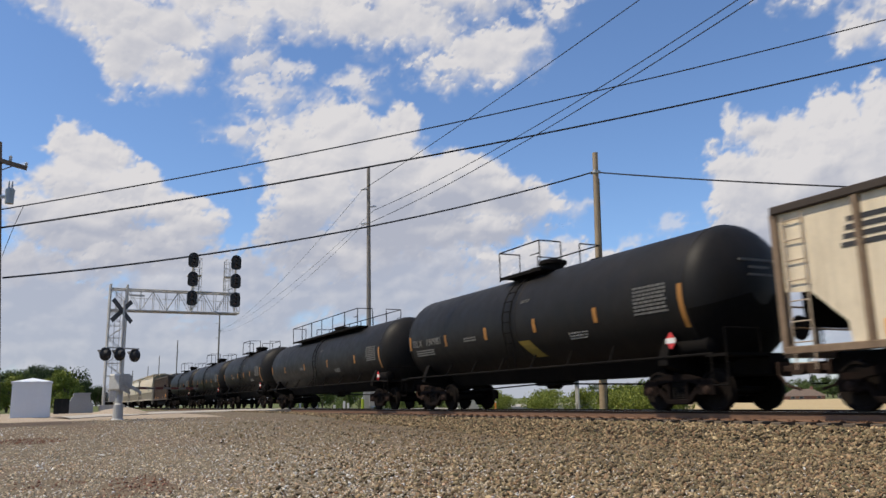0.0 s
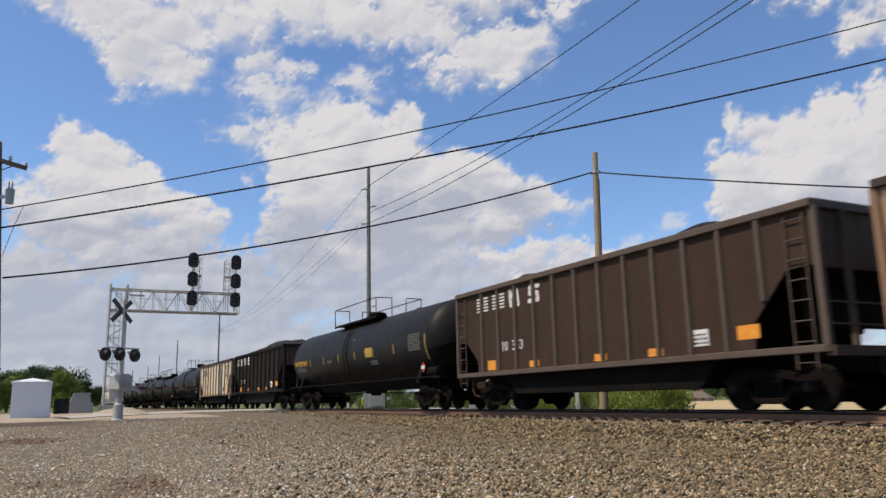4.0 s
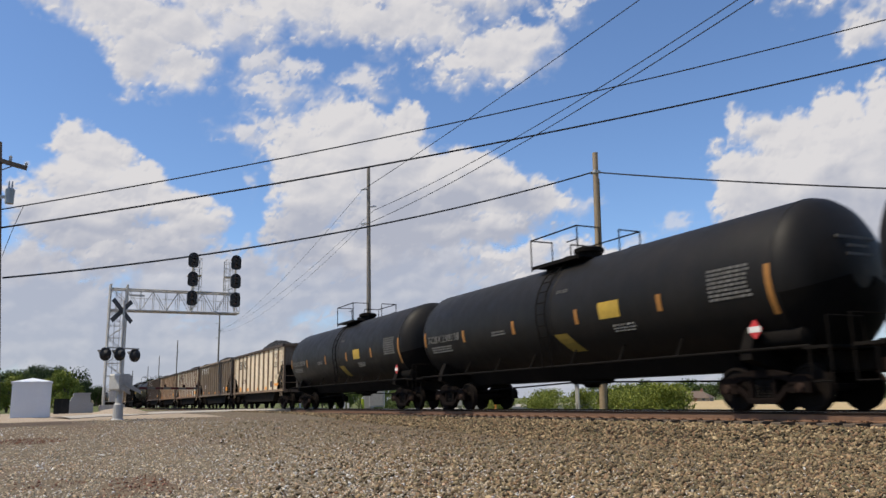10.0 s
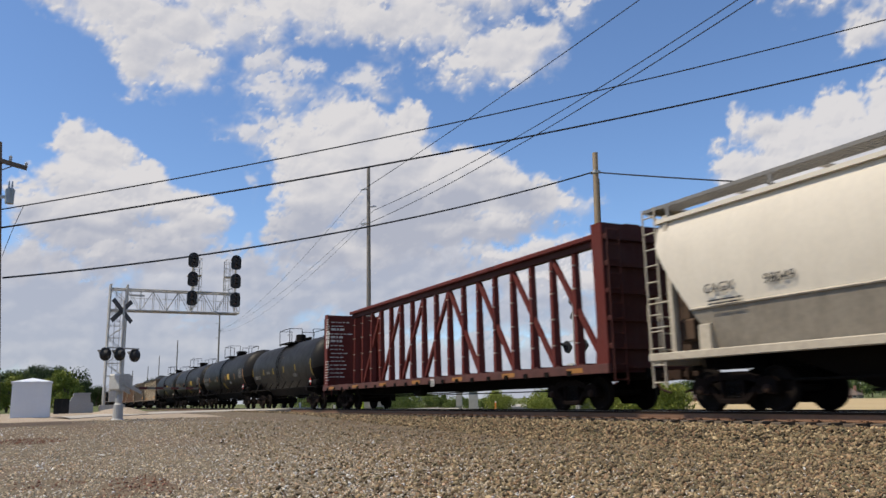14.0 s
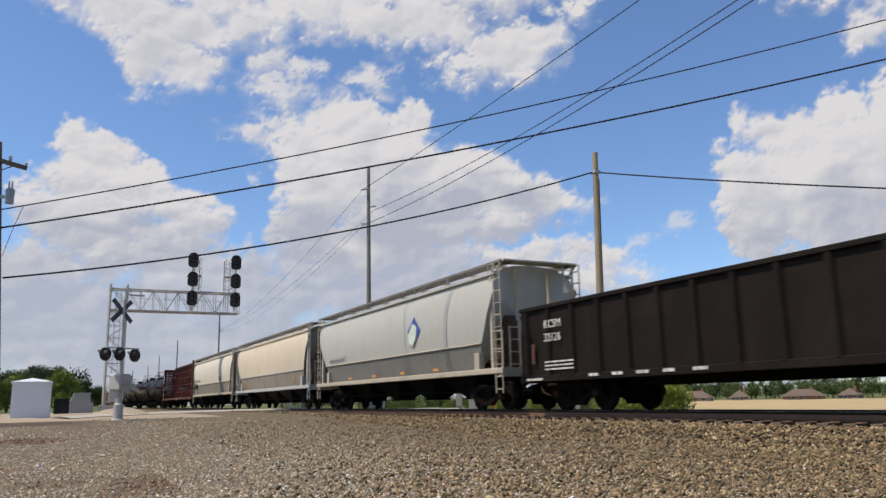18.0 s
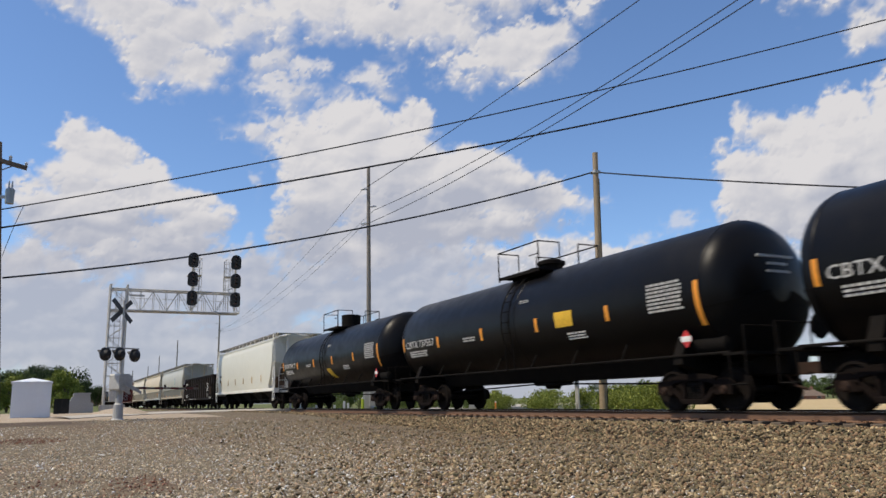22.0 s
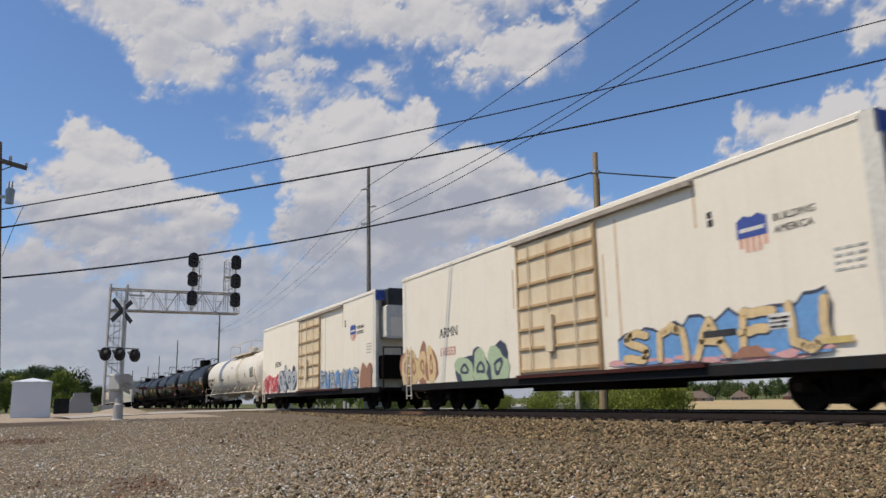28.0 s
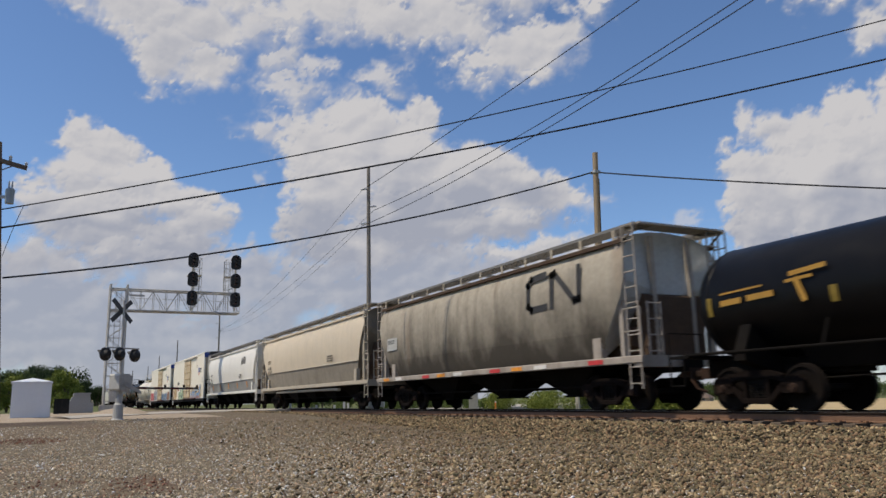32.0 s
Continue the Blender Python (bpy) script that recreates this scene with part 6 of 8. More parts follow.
# emblems on three cars, in plain shapes
def emblem_shapes():
    xs = -1.610
    part("emblem", Shape().add([(xs, -2.38, 2.96), (xs, -3.0, 3.5), (xs, -3.55, 2.94), (xs, -2.85, 2.43)], [(0, 1, 2, 3)]), BLUE, DIAMOND_CAR, "blue diamond emblem")
    part("emblem_leaf", Shape().add([(xs - 0.004, -2.45, 2.86), (xs - 0.004, -2.85, 3.26), (xs - 0.004, -3.2, 3.1), (xs - 0.004, -3.1, 2.62), (xs - 0.004, -2.85, 2.40), (xs - 0.004, -2.5, 2.52)], [tuple(range(6))]), GREEN, DIAMOND_CAR, "pale green leaf shape")
    bars(DIAMOND_CAR, SILL_GREY, 7.3, 2.36, 2.2, 0.2, 1, xs, "stencil", 0.9, 4)
    for k in range(4):
        decal(DIAMOND_CAR, ORANGE, 4.2 - 3.0 * k, 4.6 - 3.0 * k, 1.38, 1.46, -1.52, "reflector", "orange reflective strip")
    # slanted strokes for the bold dark mark
    def stroke(car, mat, pts, w):
        s = Shape()
        for (a, b), (c, d) in zip(pts[:-1], pts[1:]):
            v = Vector((0, c - a, d - b)).normalized() * w / 2
            nn = Vector((0, -v.z, v.y))
            p, q = Vector((xs, a, b)) - v, Vector((xs, c, d)) + v
            s.add([p + nn, q + nn, q - nn, p - nn], [(0, 1, 2, 3)])
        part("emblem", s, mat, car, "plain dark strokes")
    y, z = -4.66, 3.24
    for a, b, lean in ((0.0, 0.43, 0.10), (0.16, 0.40, 0.10), (0.38, 0.41, 0.22), (0.54, 0.38, 0.05), (0.80, 0.43, 0.12), (1.04, 0.43, 0.22), (1.20, 0.40, 0.05)):
        stroke(BOLD_MARK_CAR, DARKS, [(y - a, z), (y - a - lean, z + b)], 0.095)
    stroke(BOLD_MARK_CAR, DARKS, [(y - 0.76, z + 0.43), (y - 1.12, z + 0.43)], 0.08)
    stroke(SOOTY_CAR, DARKS, [(-4.55, 3.75), (-3.85, 3.7), (-3.66, 3.55), (-3.62, 2.95), (-3.8, 2.83), (-4.5, 2.85)], 0.19)
    stroke(SOOTY_CAR, DARKS, [(-4.8, 2.85), (-4.85, 3.68), (-5.0, 3.72), (-5.85, 2.88), (-6.05, 2.9), (-6.1, 3.72)], 0.19)
    part("patch", Shape().box(xs - 0.002, xs + 0.004, 6.0, 7.0, 2.35, 2.85), SILL_GREY, SOOTY_CAR, "pale repainted patch")
    letters("BACX", 0.17, DARKS, SOOTY_CAR, on_side(xs - 0.004, 6.9, 2.62), "small dark reporting mark")
    for k in range(12):
        decal(SOOTY_CAR, (ORANGE, WHITE, SILL_DIRTY, REDP)[k % 4], 6.9 - 1.25 * k, 7.5 - 1.25 * k, 1.15, 1.26, -1.578, "reflector")

    xg = -1.30
    for pts, wd in (([(7.3, 2.42), (6.2, 2.47)], 0.04), ([(7.3, 2.22), (6.75, 2.25)], 0.12), ([(6.6, 2.26), (5.95, 2.29)], 0.12), ([(5.55, 2.60), (4.75, 2.67)], 0.09), ([(5.65, 2.47), (5.05, 2.51)], 0.06), ([(5.42, 2.52), (5.25, 2.05)], 0.12)):
        sign_stroke(GOLD_TANK, OLDGOLD, pts, wd, xg, "emblem", "plain gold shapes", False)


emblem_shapes()

# ---- crossing signals ----
GALV = paint("galvanised_steel", (0.442, 0.428, 0.402), rough=0.6, metal=0.1, grime=0.3, grime_col=(0.255, 0.244, 0.230), streak=0.1, bump=0.03)
SIGBLK = paint("signal_black", (0.015, 0.015, 0.016), rough=0.55, grime=0.2, streak=0.1, bump=0.02)
DARKGREY = paint("dark_grey_sign_back", (0.07, 0.07, 0.072), rough=0.6, grime=0.2, streak=0.1)
ARM_RED = paint("weathered_gate_red", (0.09, 0.022, 0.02), rough=0.7, grime=0.4, streak=0)
ARM_WHITE = paint("weathered_gate_white", (0.16, 0.145, 0.125), rough=0.7, grime=0.5, streak=0)
LENS = paint("dark_red_lens", (0.025, 0.005, 0.005), rough=0.15, grime=0, streak=0, bump=0)


def flasher(parent, x, y, z, face):
    """One round-backed flashing lamp with hood; face is +1 or -1 along y."""
    b = part("lamp", Shape().turned([(y - 0.03, 0.02), (y - 0.03, 0.25), (y + 0.02, 0.25), (y + 0.06, 0.16), (y + 0.16, 0.10)] if face < 0 else [(y + 0.03, 0.02), (y + 0.03, 0.25), (y - 0.02, 0.25), (y - 0.06, 0.16), (y - 0.16, 0.10)], "y", 22, (x, 0, z)), SIGBLK, parent, "round black lamp backboard")
    yy = y + face * 0.04
    part("lens", Shape().turned([(yy, 0.01), (yy, 0.15), (yy + face * 0.02, 0.14)], "y", 18, (x, 0, z)), LENS, b)
    s = Shape()
    n = 14
    vs = []
    for i in range(n + 1):
        t = math.pi * i / n
        for dy in (0.0, 0.28 * math.sin(t) + 0.05):
            vs.append((x + 0.17 * math.cos(t), yy + face * dy, z + 0.17 * math.sin(t)))
    part("hood", s.add(vs, [(2 * i, 2 * i + 1, 2 * i + 3, 2 * i + 2) for i in range(n)]), SIGBLK, b)


BELL = paint("dull_bronze", (0.30, 0.20, 0.12), rough=0.55, metal=0.4, grime=0.4, streak=0)
BELL_Z = 4.46


def crossing_signal(x, y, z0, turn, arm_dir, arm_len, label, back, foot=0.25, slim=False):
    t = thing("crossing_signal", label, "crossing signal", "crossing signals", at=pose(x, y, z0, 0, 0, turn))
    part("mast", Shape().turned([(0, 0.055), (4.4, 0.04)], "z", 14), GALV, t, smooth=True)
    if slim:
        # thin mast on a short twin stand, with a bell on its cap
        for dx in (-0.09, 0.09):
            part("stand_leg", Shape().rod((dx, 0, -foot), (dx, 0, 1.05), 0.045, 10), GALV, t, smooth=True)
        part("stand_plate", Shape().box(-0.2, 0.2, -0.12, 0.12, -foot, -foot + 0.12, 0.02), GALV, t)
        top = part("mast_cap", Shape().turned([(4.4, 0.04), (BELL_Z, 0.035)], "z", 10), GALV, t, smooth=True)
        part("bell", Shape().turned([(BELL_Z - 0.02, 0.05), (BELL_Z, 0.12), (BELL_Z + 0.10, 0.19), (BELL_Z + 0.24, 0.20), (BELL_Z + 0.34, 0.14), (BELL_Z + 0.38, 0.04)], "z", 16), BELL, top, "weathered bronze crossing bell", smooth=True)
        part("bell_arm", Shape().rod((-0.32, 0, BELL_Z - 0.12), (0.1, 0, BELL_Z - 0.12), 0.02, 8), GALV, top)
    else:
        part("base", Shape().turned([(-foot, 0.24), (0.0, 0.24), (0.05, 0.18), (0.55, 0.17), (0.6, 0.12), (1.05, 0.12)], "z", 14), GALV, t)
    for k, a in enumerate((42, -42)):
        blade = part("crossbuck_blade", Shape().box(-0.6, 0.6, -0.02 - 0.012 * k, -0.008 - 0.012 * k, -0.09, 0.09), DARKGREY, t, at=pose(0, 0.1 + 0.05 * k, 4.02, 0, a, 0))
    part("cross_arm", Shape().rod((-0.70, 0, 2.62), (0.80, 0, 2.62), 0.03, 10), GALV, t)
    for sx, dy in ((-0.66, 0.06), (-0.27, -0.22), (0.68, 0.06)):
        flasher(t, sx, dy, 2.38, back)
    # gate machine, counterweights and lowered arm
    g = part("gate_machine", Shape().box(-0.26, 0.26, -0.28, 0.24, 1.05, 1.66, 0.06), GALV, t, "grey gate machine box")
    for dy in (-0.3, 0.28):
        part("counterweight_arm", Shape().slab([(0, 0)] * 0 + [(dy - 0.02, 1.25), (dy + 0.02, 1.25), (dy + 0.02, 1.6), (dy - 0.02, 1.6)], -0.22, 0.3), GALV, g)
        s = Shape().add([(-arm_dir * 0.1, dy - 0.02, 1.45), (-arm_dir * 0.1, dy + 0.02, 1.45), (-arm_dir * 0.1, dy + 0.02, 1.25), (-arm_dir * 0.1, dy - 0.02, 1.25),
                         (arm_dir * 0.75, dy - 0.02, 1.02), (arm_dir * 0.75, dy + 0.02, 1.02), (arm_dir * 0.75, dy + 0.02, 0.92), (arm_dir * 0.75, dy - 0.02, 0.92)],
                        [(0, 1, 2, 3), (4, 5, 6, 7), (0, 1, 5, 4), (1, 2, 6, 5), (2, 3, 7, 6), (3, 0, 4, 7)])
        part("arm_bracket", s, GALV, g)
    if not arm_len:
        return t
    arm = part("gate_arm", Shape().box(min(arm_dir * 0.7, arm_dir * arm_len), max(arm_dir * 0.7, arm_dir * arm_len), -0.015, 0.015, 1.11, 1.19, 0.006), ARM_WHITE, t, "striped crossing gate arm")
    k = 0
    xx = 0.9
    while xx < arm_len - 0.4:
        a, b = sorted((arm_dir * xx, arm_dir * (xx + 0.4)))
        part("red_stripe", Shape().box(a, b, -0.019, 0.019, 1.106, 1.194), ARM_RED, arm)
        xx += 0.8
    for f in (0.55, 0.8, 0.98):
        part("arm_lamp", Shape().turned([(1.19, 0.04), (1.25, 0.05), (1.29, 0.04)], "z", 10, (arm_dir * arm_len * f, 0, 0)), LENS, arm, "small red lamp")
    return t


crossing_signal(2.13, 30.9, ground_z(2.13, 30.9), 37, 1, 4.0, "rear of a grey crossing signal with black lamps and lowered gate", 1)
crossing_signal(19.6, 26.5, ground_z(19.6, 26.5) + 0.85, -96, -1, 0, "grey crossing signal with crossbuck, bell and black lamps", -1, 1.1, slim=True)

# ---- cantilever signal bridge ----
def lattice(parent, a, b, up, n, mat, name="truss_web", r=0.024):
    """A zigzag of thin bars between two parallel chords."""
    s = Shape()
    a, b, up = Vector(a), Vector(b), Vector(up)
    for k in range(n):
        p, q = a + (b - a) * k / n, a + (b - a) * (k + 1) / n
        s.rod(p, p + up, r, 5)
        s.rod(p if k % 2 else p + up, (q + up) if k % 2 else q, r, 5)
    s.rod(b, b + up, r, 5)
    return part(name, s, mat, parent)


SB = pose(4.05, 65.8, 0.45)


def signal_bridge():
    t = thing("signal_bridge", "galvanised lattice cantilever signal bridge with six dark signal heads", "signal bridge", at=SB)
    w, H = 0.62, 9.5
    for sx in (-1, 1):
        for sy in (-1, 1):
            k = 1.25 if sx > 0 else 1.0
            part("leg", Shape().rod((sx * w, sy * 0.5, 0), (sx * w, sy * 0.5, H), 0.085, 10), GALV, t, smooth=True)
    for sy in (-0.5, 0.5):
        lattice(t, (-w, sy, 0.3), (-w, sy, H - 0.3), (2 * w, 0, 0), 9, GALV, "mast_web")
    for sx in (-w, w):
        lattice(t, (sx, -0.5, 0.3), (sx, -0.5, H - 0.3), (0, 1.0, 0), 9, GALV, "mast_web")
    part("footing", Shape().box(-0.9, 0.9, -0.75, 0.75, -0.5, 0.05, 0.05), SILL_GREY, t)
    L = 9.5
    z0, z1 = 7.45, 9.15
    for z in (z0, z1):
        for sy in (-0.5, 0.5):
            part("chord", Shape().rod((-w, sy, z), (L, sy, z), 0.07, 8), GALV, t, smooth=True)
    for sy in (-0.5, 0.5):
        lattice(t, (0.7, sy, z0), (L, sy, z0), (0, 0, z1 - z0), 9, GALV, "arm_web")
    for z in (z0, z1):
        lattice(t, (0.7, -0.5, z), (L, -0.5, z), (0, 1.0, 0), 9, GALV, "arm_web")
    part("walkway", Shape().box(0.6, L, -0.42, 0.42, z0 + 0.02, z0 + 0.07), GALV, t)
    s = Shape()
    for k in range(8):
        x = 0.8 + (L - 1.0) * k / 7
        s.rod((x, 0.5, z0), (x, 0.5, z0 + 1.1), 0.02, 5)
    part("hand_rail", s.rod((0.7, 0.5, z0 + 1.1), (L, 0.5, z0 + 1.1), 0.02, 5), GALV, t)
    for x in (5.55, 9.05):
        part("signal_mast", Shape().rod((x, -0.62, 7.6), (x, -0.62, 12.2), 0.07, 8), GALV, t)
        for z in (8.55, 10.15, 11.75):
            hd = part("signal_head", Shape().slab_xz(x, z) if False else Shape().prism(rounded_tall(x, z, 0.42, 0.64), -0.95, -0.86), SIGBLK, t, "black oval signal head")
            for dz in (-0.32, 0.0, 0.32):
                part("lens", Shape().turned([(-0.97, 0.10), (-0.955, 0.11)], "y", 14, (x, 0, z + dz)), LENS, hd)
                vs = []
                for i in range(11):
                    a = math.pi * i / 10
                    for dy in (-0.96, -1.22):
                        vs.append((x + 0.14 * math.cos(a), dy, z + dz + 0.14 * math.sin(a)))
                part("hood", Shape().add(vs, [(2 * i, 2 * i + 1, 2 * i + 3, 2 * i + 2) for i in range(10)]), SIGBLK, hd)
            part("head_bracket", Shape().box(x - 0.06, x + 0.06, -0.88, -0.55, z - 0.85, z - 0.72), GALV, t)
        # service cage with ladder
        c = Shape()
        sgn = 1 if x < 7 else -1
        for dx in (0.18, 0.75):
            for dy in (-0.5, 0.5):
                c.rod((x + sgn * dx, dy, 9.1), (x + sgn * dx, dy, 12.0), 0.022, 5)
        for z in (9.6, 10.4, 11.2, 12.0):
            c.pipe([(x + sgn * 0.18, -0.5, z), (x + sgn * 0.75, -0.5, z), (x + sgn * 0.75, 0.5, z), (x + sgn * 0.18, 0.5, z), (x + sgn * 0.18, -0.5, z)], 0.02, 5)
        c.box(x - 0.3 if sgn > 0 else x - 0.8, x + 0.8 if sgn > 0 else x + 0.3, -0.5, 0.5, 10.55, 10.6)
        part("service_cage", c, GALV, t)
        ladder(t, GALV, x + sgn * 0.5, 0.5, 7.5, 12.0, 0.4, "x")
    part("marker_bracket", Shape().box(0.75, 1.9, -0.7, -0.6, 8.55, 8.7), GALV, t)
    ladder(t, GALV, 0.0, -0.55, 0.3, 9.2, 0.4, "x")
    part("relay_case", Shape().box(-0.3, 0.7, -1.2, -0.7, 0.3, 1.5, 0.03), GALV, t)
    return t


def rounded_tall(x, z, w, h):
    out = []
    for k in range(9):
        a = math.pi * k / 8
        out.append((x + w * math.cos(a), z + (h - w) + w * math.sin(a)))
    for k in range(5):
        a = math.pi + math.pi * k / 4
        out.append((x + w * 0.98 * math.cos(a), z - (h - 0.2) + 0.2 * math.sin(a)))
    return out


signal_bridge()

# ---- poles and wires ----
WOOD = paint("weathered_pole_wood", (0.33, 0.25, 0.165), rough=0.9, grime=0.4, grime_col=(0.20, 0.15, 0.10), streak=0.5, bump=0.3)
WOOD_D = paint("dark_pole_wood", (0.12, 0.09, 0.07), rough=0.9, grime=0.4, grime_col=(0.2, 0.16, 0.12), streak=0.4, bump=0.3)
WOOD_G = paint("grey_pole_wood", (0.22, 0.20, 0.18), rough=0.9, grime=0.3, streak=0.4, bump=0.2)
WIRE = paint("black_cable", (0.008, 0.009, 0.014), rough=0.6, grime=0, streak=0, bump=0)
WIRE_G = paint("aluminium_conductor", (0.30, 0.32, 0.35), rough=0.6, metal=0.3, grime=0, streak=0, bump=0)
PORC = paint("grey_porcelain", (0.40, 0.42, 0.44), rough=0.3, grime=0.2, streak=0, bump=0)
TRAFO = paint("transformer_grey", (0.30, 0.34, 0.36), rough=0.5, grime=0.3, streak=0.2, bump=0.02)


def pole(x, y, top, r0, r1, mat, label, lean=(0, 0), z0=None):
    z0 = ground_z(x, y) - 0.3 if z0 is None else z0
    t = thing("utility_pole", label, "utility pole", "poles along the line", at=pose(x, y, z0))
    h = top - z0
    n, m, vs = 8, 14, []
    for k in range(n + 1):
        a = k / n
        for i in range(m):
            q = 2 * math.pi * i / m
            rr = r0 + (r1 - r0) * a
            vs.append((lean[0] * a + rr * math.cos(q), lean[1] * a + rr * math.sin(q), h * a))
    s = Shape().add(vs, [(k * m + i, k * m + (i + 1) % m, (k + 1) * m + (i + 1) % m, (k + 1) * m + i) for k in range(n) for i in range(m)] + [tuple(range(n * m, n * m + m))])
    part("shaft", s, mat, t, smooth=True)
    return t, h


def transmission_pole(x, y, top, scale=1.0):
    t, h = pole(x, y, top, 0.20 * scale, 0.13 * scale, WOOD_G, "tall grey wooden transmission pole with post insulators")
    for k, (dz, sx) in enumerate(((1.75, -1), (3.2, 1), (4.45, -1))):
        a = part("post_insulator", Shape().turned([(0.1, 0.03), (0.15, 0.07), (0.22, 0.04), (0.3, 0.08), (0.38, 0.04), (0.46, 0.08), (0.54, 0.04), (0.6, 0.07), (0.66, 0.03)], "x", 10), PORC, t, at=pose(0, 0, h - dz, 0, 0 if sx > 0 else 180, 0) @ pose(0, 0, 0, 0, -12, 0))
    return t


transmission_pole(20.6, 53.15, 18.2)
transmission_pole(20.9, -27.0, 18.2)
transmission_pole(27.0, 147.5, 17.2)
transmission_pole(29.0, 218.0, 17.6)
transmission_pole(33.5, 298.0, 18.3)
transmission_pole(36.5, 365.0, 17.5)
transmission_pole(24.0, 290.0, 12.5)

rp, rh = pole(20.43, 25.9, 10.95, 0.17, 0.12, WOOD, "weathered tan wooden utility pole", lean=(0.25, -0.2))
part("cable_clamp", Shape().box(0.07, 0.39, -0.34, -0.02, rh - 0.95, rh - 0.83, 0.02), PORC, rp)
part("ground_line", Shape().pipe([(0.12, -0.14, 0.3), (0.32, -0.28, rh - 1.2)], 0.02), WIRE, rp)
lp, lh = pole(-1.70, 29.95, 9.65, 0.16, 0.11, WOOD_D, "dark wooden utility pole with crossarm and transformer", lean=(-0.68, 0))
lp_top = pose(-0.68, 0, 0)
part("crossarm", Shape().add([(x, y, lh - 0.60 + z - 0.22 * x) for x in (-1.0, 0.95) for y in (-0.17, -0.06) for z in (-0.15, 0.0)], [(0, 1, 3, 2), (4, 6, 7, 5), (0, 4, 5, 1), (2, 3, 7, 6), (0, 2, 6, 4), (1, 5, 7, 3)]), WOOD_D, lp, at=lp_top)
for dx in (-0.92, -0.42, 0.42, 0.92):
    part("insulator", Shape().turned([(lh - 0.62, 0.03), (lh - 0.52, 0.06), (lh - 0.46, 0.045), (lh - 0.4, 0.06), (lh - 0.36, 0.02)], "z", 10, (dx, -0.11, -0.22 * dx - (0.10 if dx > 0.5 else 0.02))), PORC, lp, at=lp_top)
part("arm_brace", Shape().pipe([(-0.7, -0.14, lh - 0.75), (0, -0.14, lh - 1.15), (0.7, -0.14, lh - 0.75)], 0.02), WOOD_D, lp, at=lp_top)
tr = part("transformer", Shape().turned([(lh - 2.22, 0.02), (lh - 2.22, 0.14), (lh - 1.72, 0.15), (lh - 1.66, 0.09)], "z", 18, (0.50, -0.1, 0)), TRAFO, lp, "grey pole transformer", smooth=True, at=lp_top)
for dx in (0.45, 0.55):
    part("bushing", Shape().turned([(lh - 1.70, 0.035), (lh - 1.5, 0.03), (lh - 1.4, 0.015)], "z", 8, (dx, -0.1, 0)), PORC, tr)
part("hanger", Shape().box(0.1, 0.38, -0.14, -0.06, lh - 2.05, lh - 1.95), PORC, lp, at=lp_top)


def wire(a, b, sag, r, mat=WIRE, label="thin black overhead cable", n=28):
    a, b = Vector(a), Vector(b)
    pts = []
    for k in range(n + 1):
        t = k / n
        p = a.lerp(b, t)
        p.z -= sag * 4 * t * (1 - t)
        pts.append(p)
    s = Shape()
    q = (b - a).to_track_quat("Z", "Y")
    vs, fs = [], []
    for p in pts:
        for i in range(5):
            ang = 2 * math.pi * i / 5
            vs.append(p + q @ Vector((r * math.cos(ang), r * math.sin(ang), 0)))
    for k in range(n):
        for i in range(5):
            j = (i + 1) % 5
            fs.append((k * 5 + i, k * 5 + j, k * 5 + 5 + j, k * 5 + 5 + i))
    return solid("overhead_wire", s.add(vs, fs), mat, label, "wire", "overhead wires")


wire((-2.09, 29.93, 7.22), (39.7, 8.1, 17.72), 0.87, 0.024)
wire((-2.05, 29.93, 6.57), (39.7, 8.1, 15.75), 0.8, 0.034)
wire((-1.88, 29.94, 4.81), (20.65, 25.74, 10.1), 0.6, 0.034)
wire((20.65, 25.74, 10.07), (40.0, -12.0, 2.1), 0.9, 0.032)
for dx, z, zn, sag, zf, sf in ((-0.5, 16.31, 17.9, 0.78, 13.6, 1.4), (0.45, 14.80, 20.0, 2.76, 14.2, 1.5), (-0.5, 13.48, 18.6, 2.43, 13.6, 1.8)):
    wire((20.6 + dx, 53.2, z), (20.9 + dx, -27.0, zn), sag, 0.022, WIRE, "thin dark overhead conductor")
    wire((20.6 + dx, 53.2, z), (26.8, 147.6, zf), sf, 0.014, WIRE_G, "thin grey overhead conductor")
wire((-1.42, 29.7, 7.35), (-1.93, 29.6, 5.5), -0.08, 0.01, WIRE, "thin black drop cable")

# ---- shed, cabinets and clutter beside the crossing ----
SHED = paint("white_painted_metal", (0.66, 0.68, 0.72), rough=0.5, grime=0.12, grime_col=(0.50, 0.50, 0.52), streak=0.08, bump=0.0, mottle=0.97)


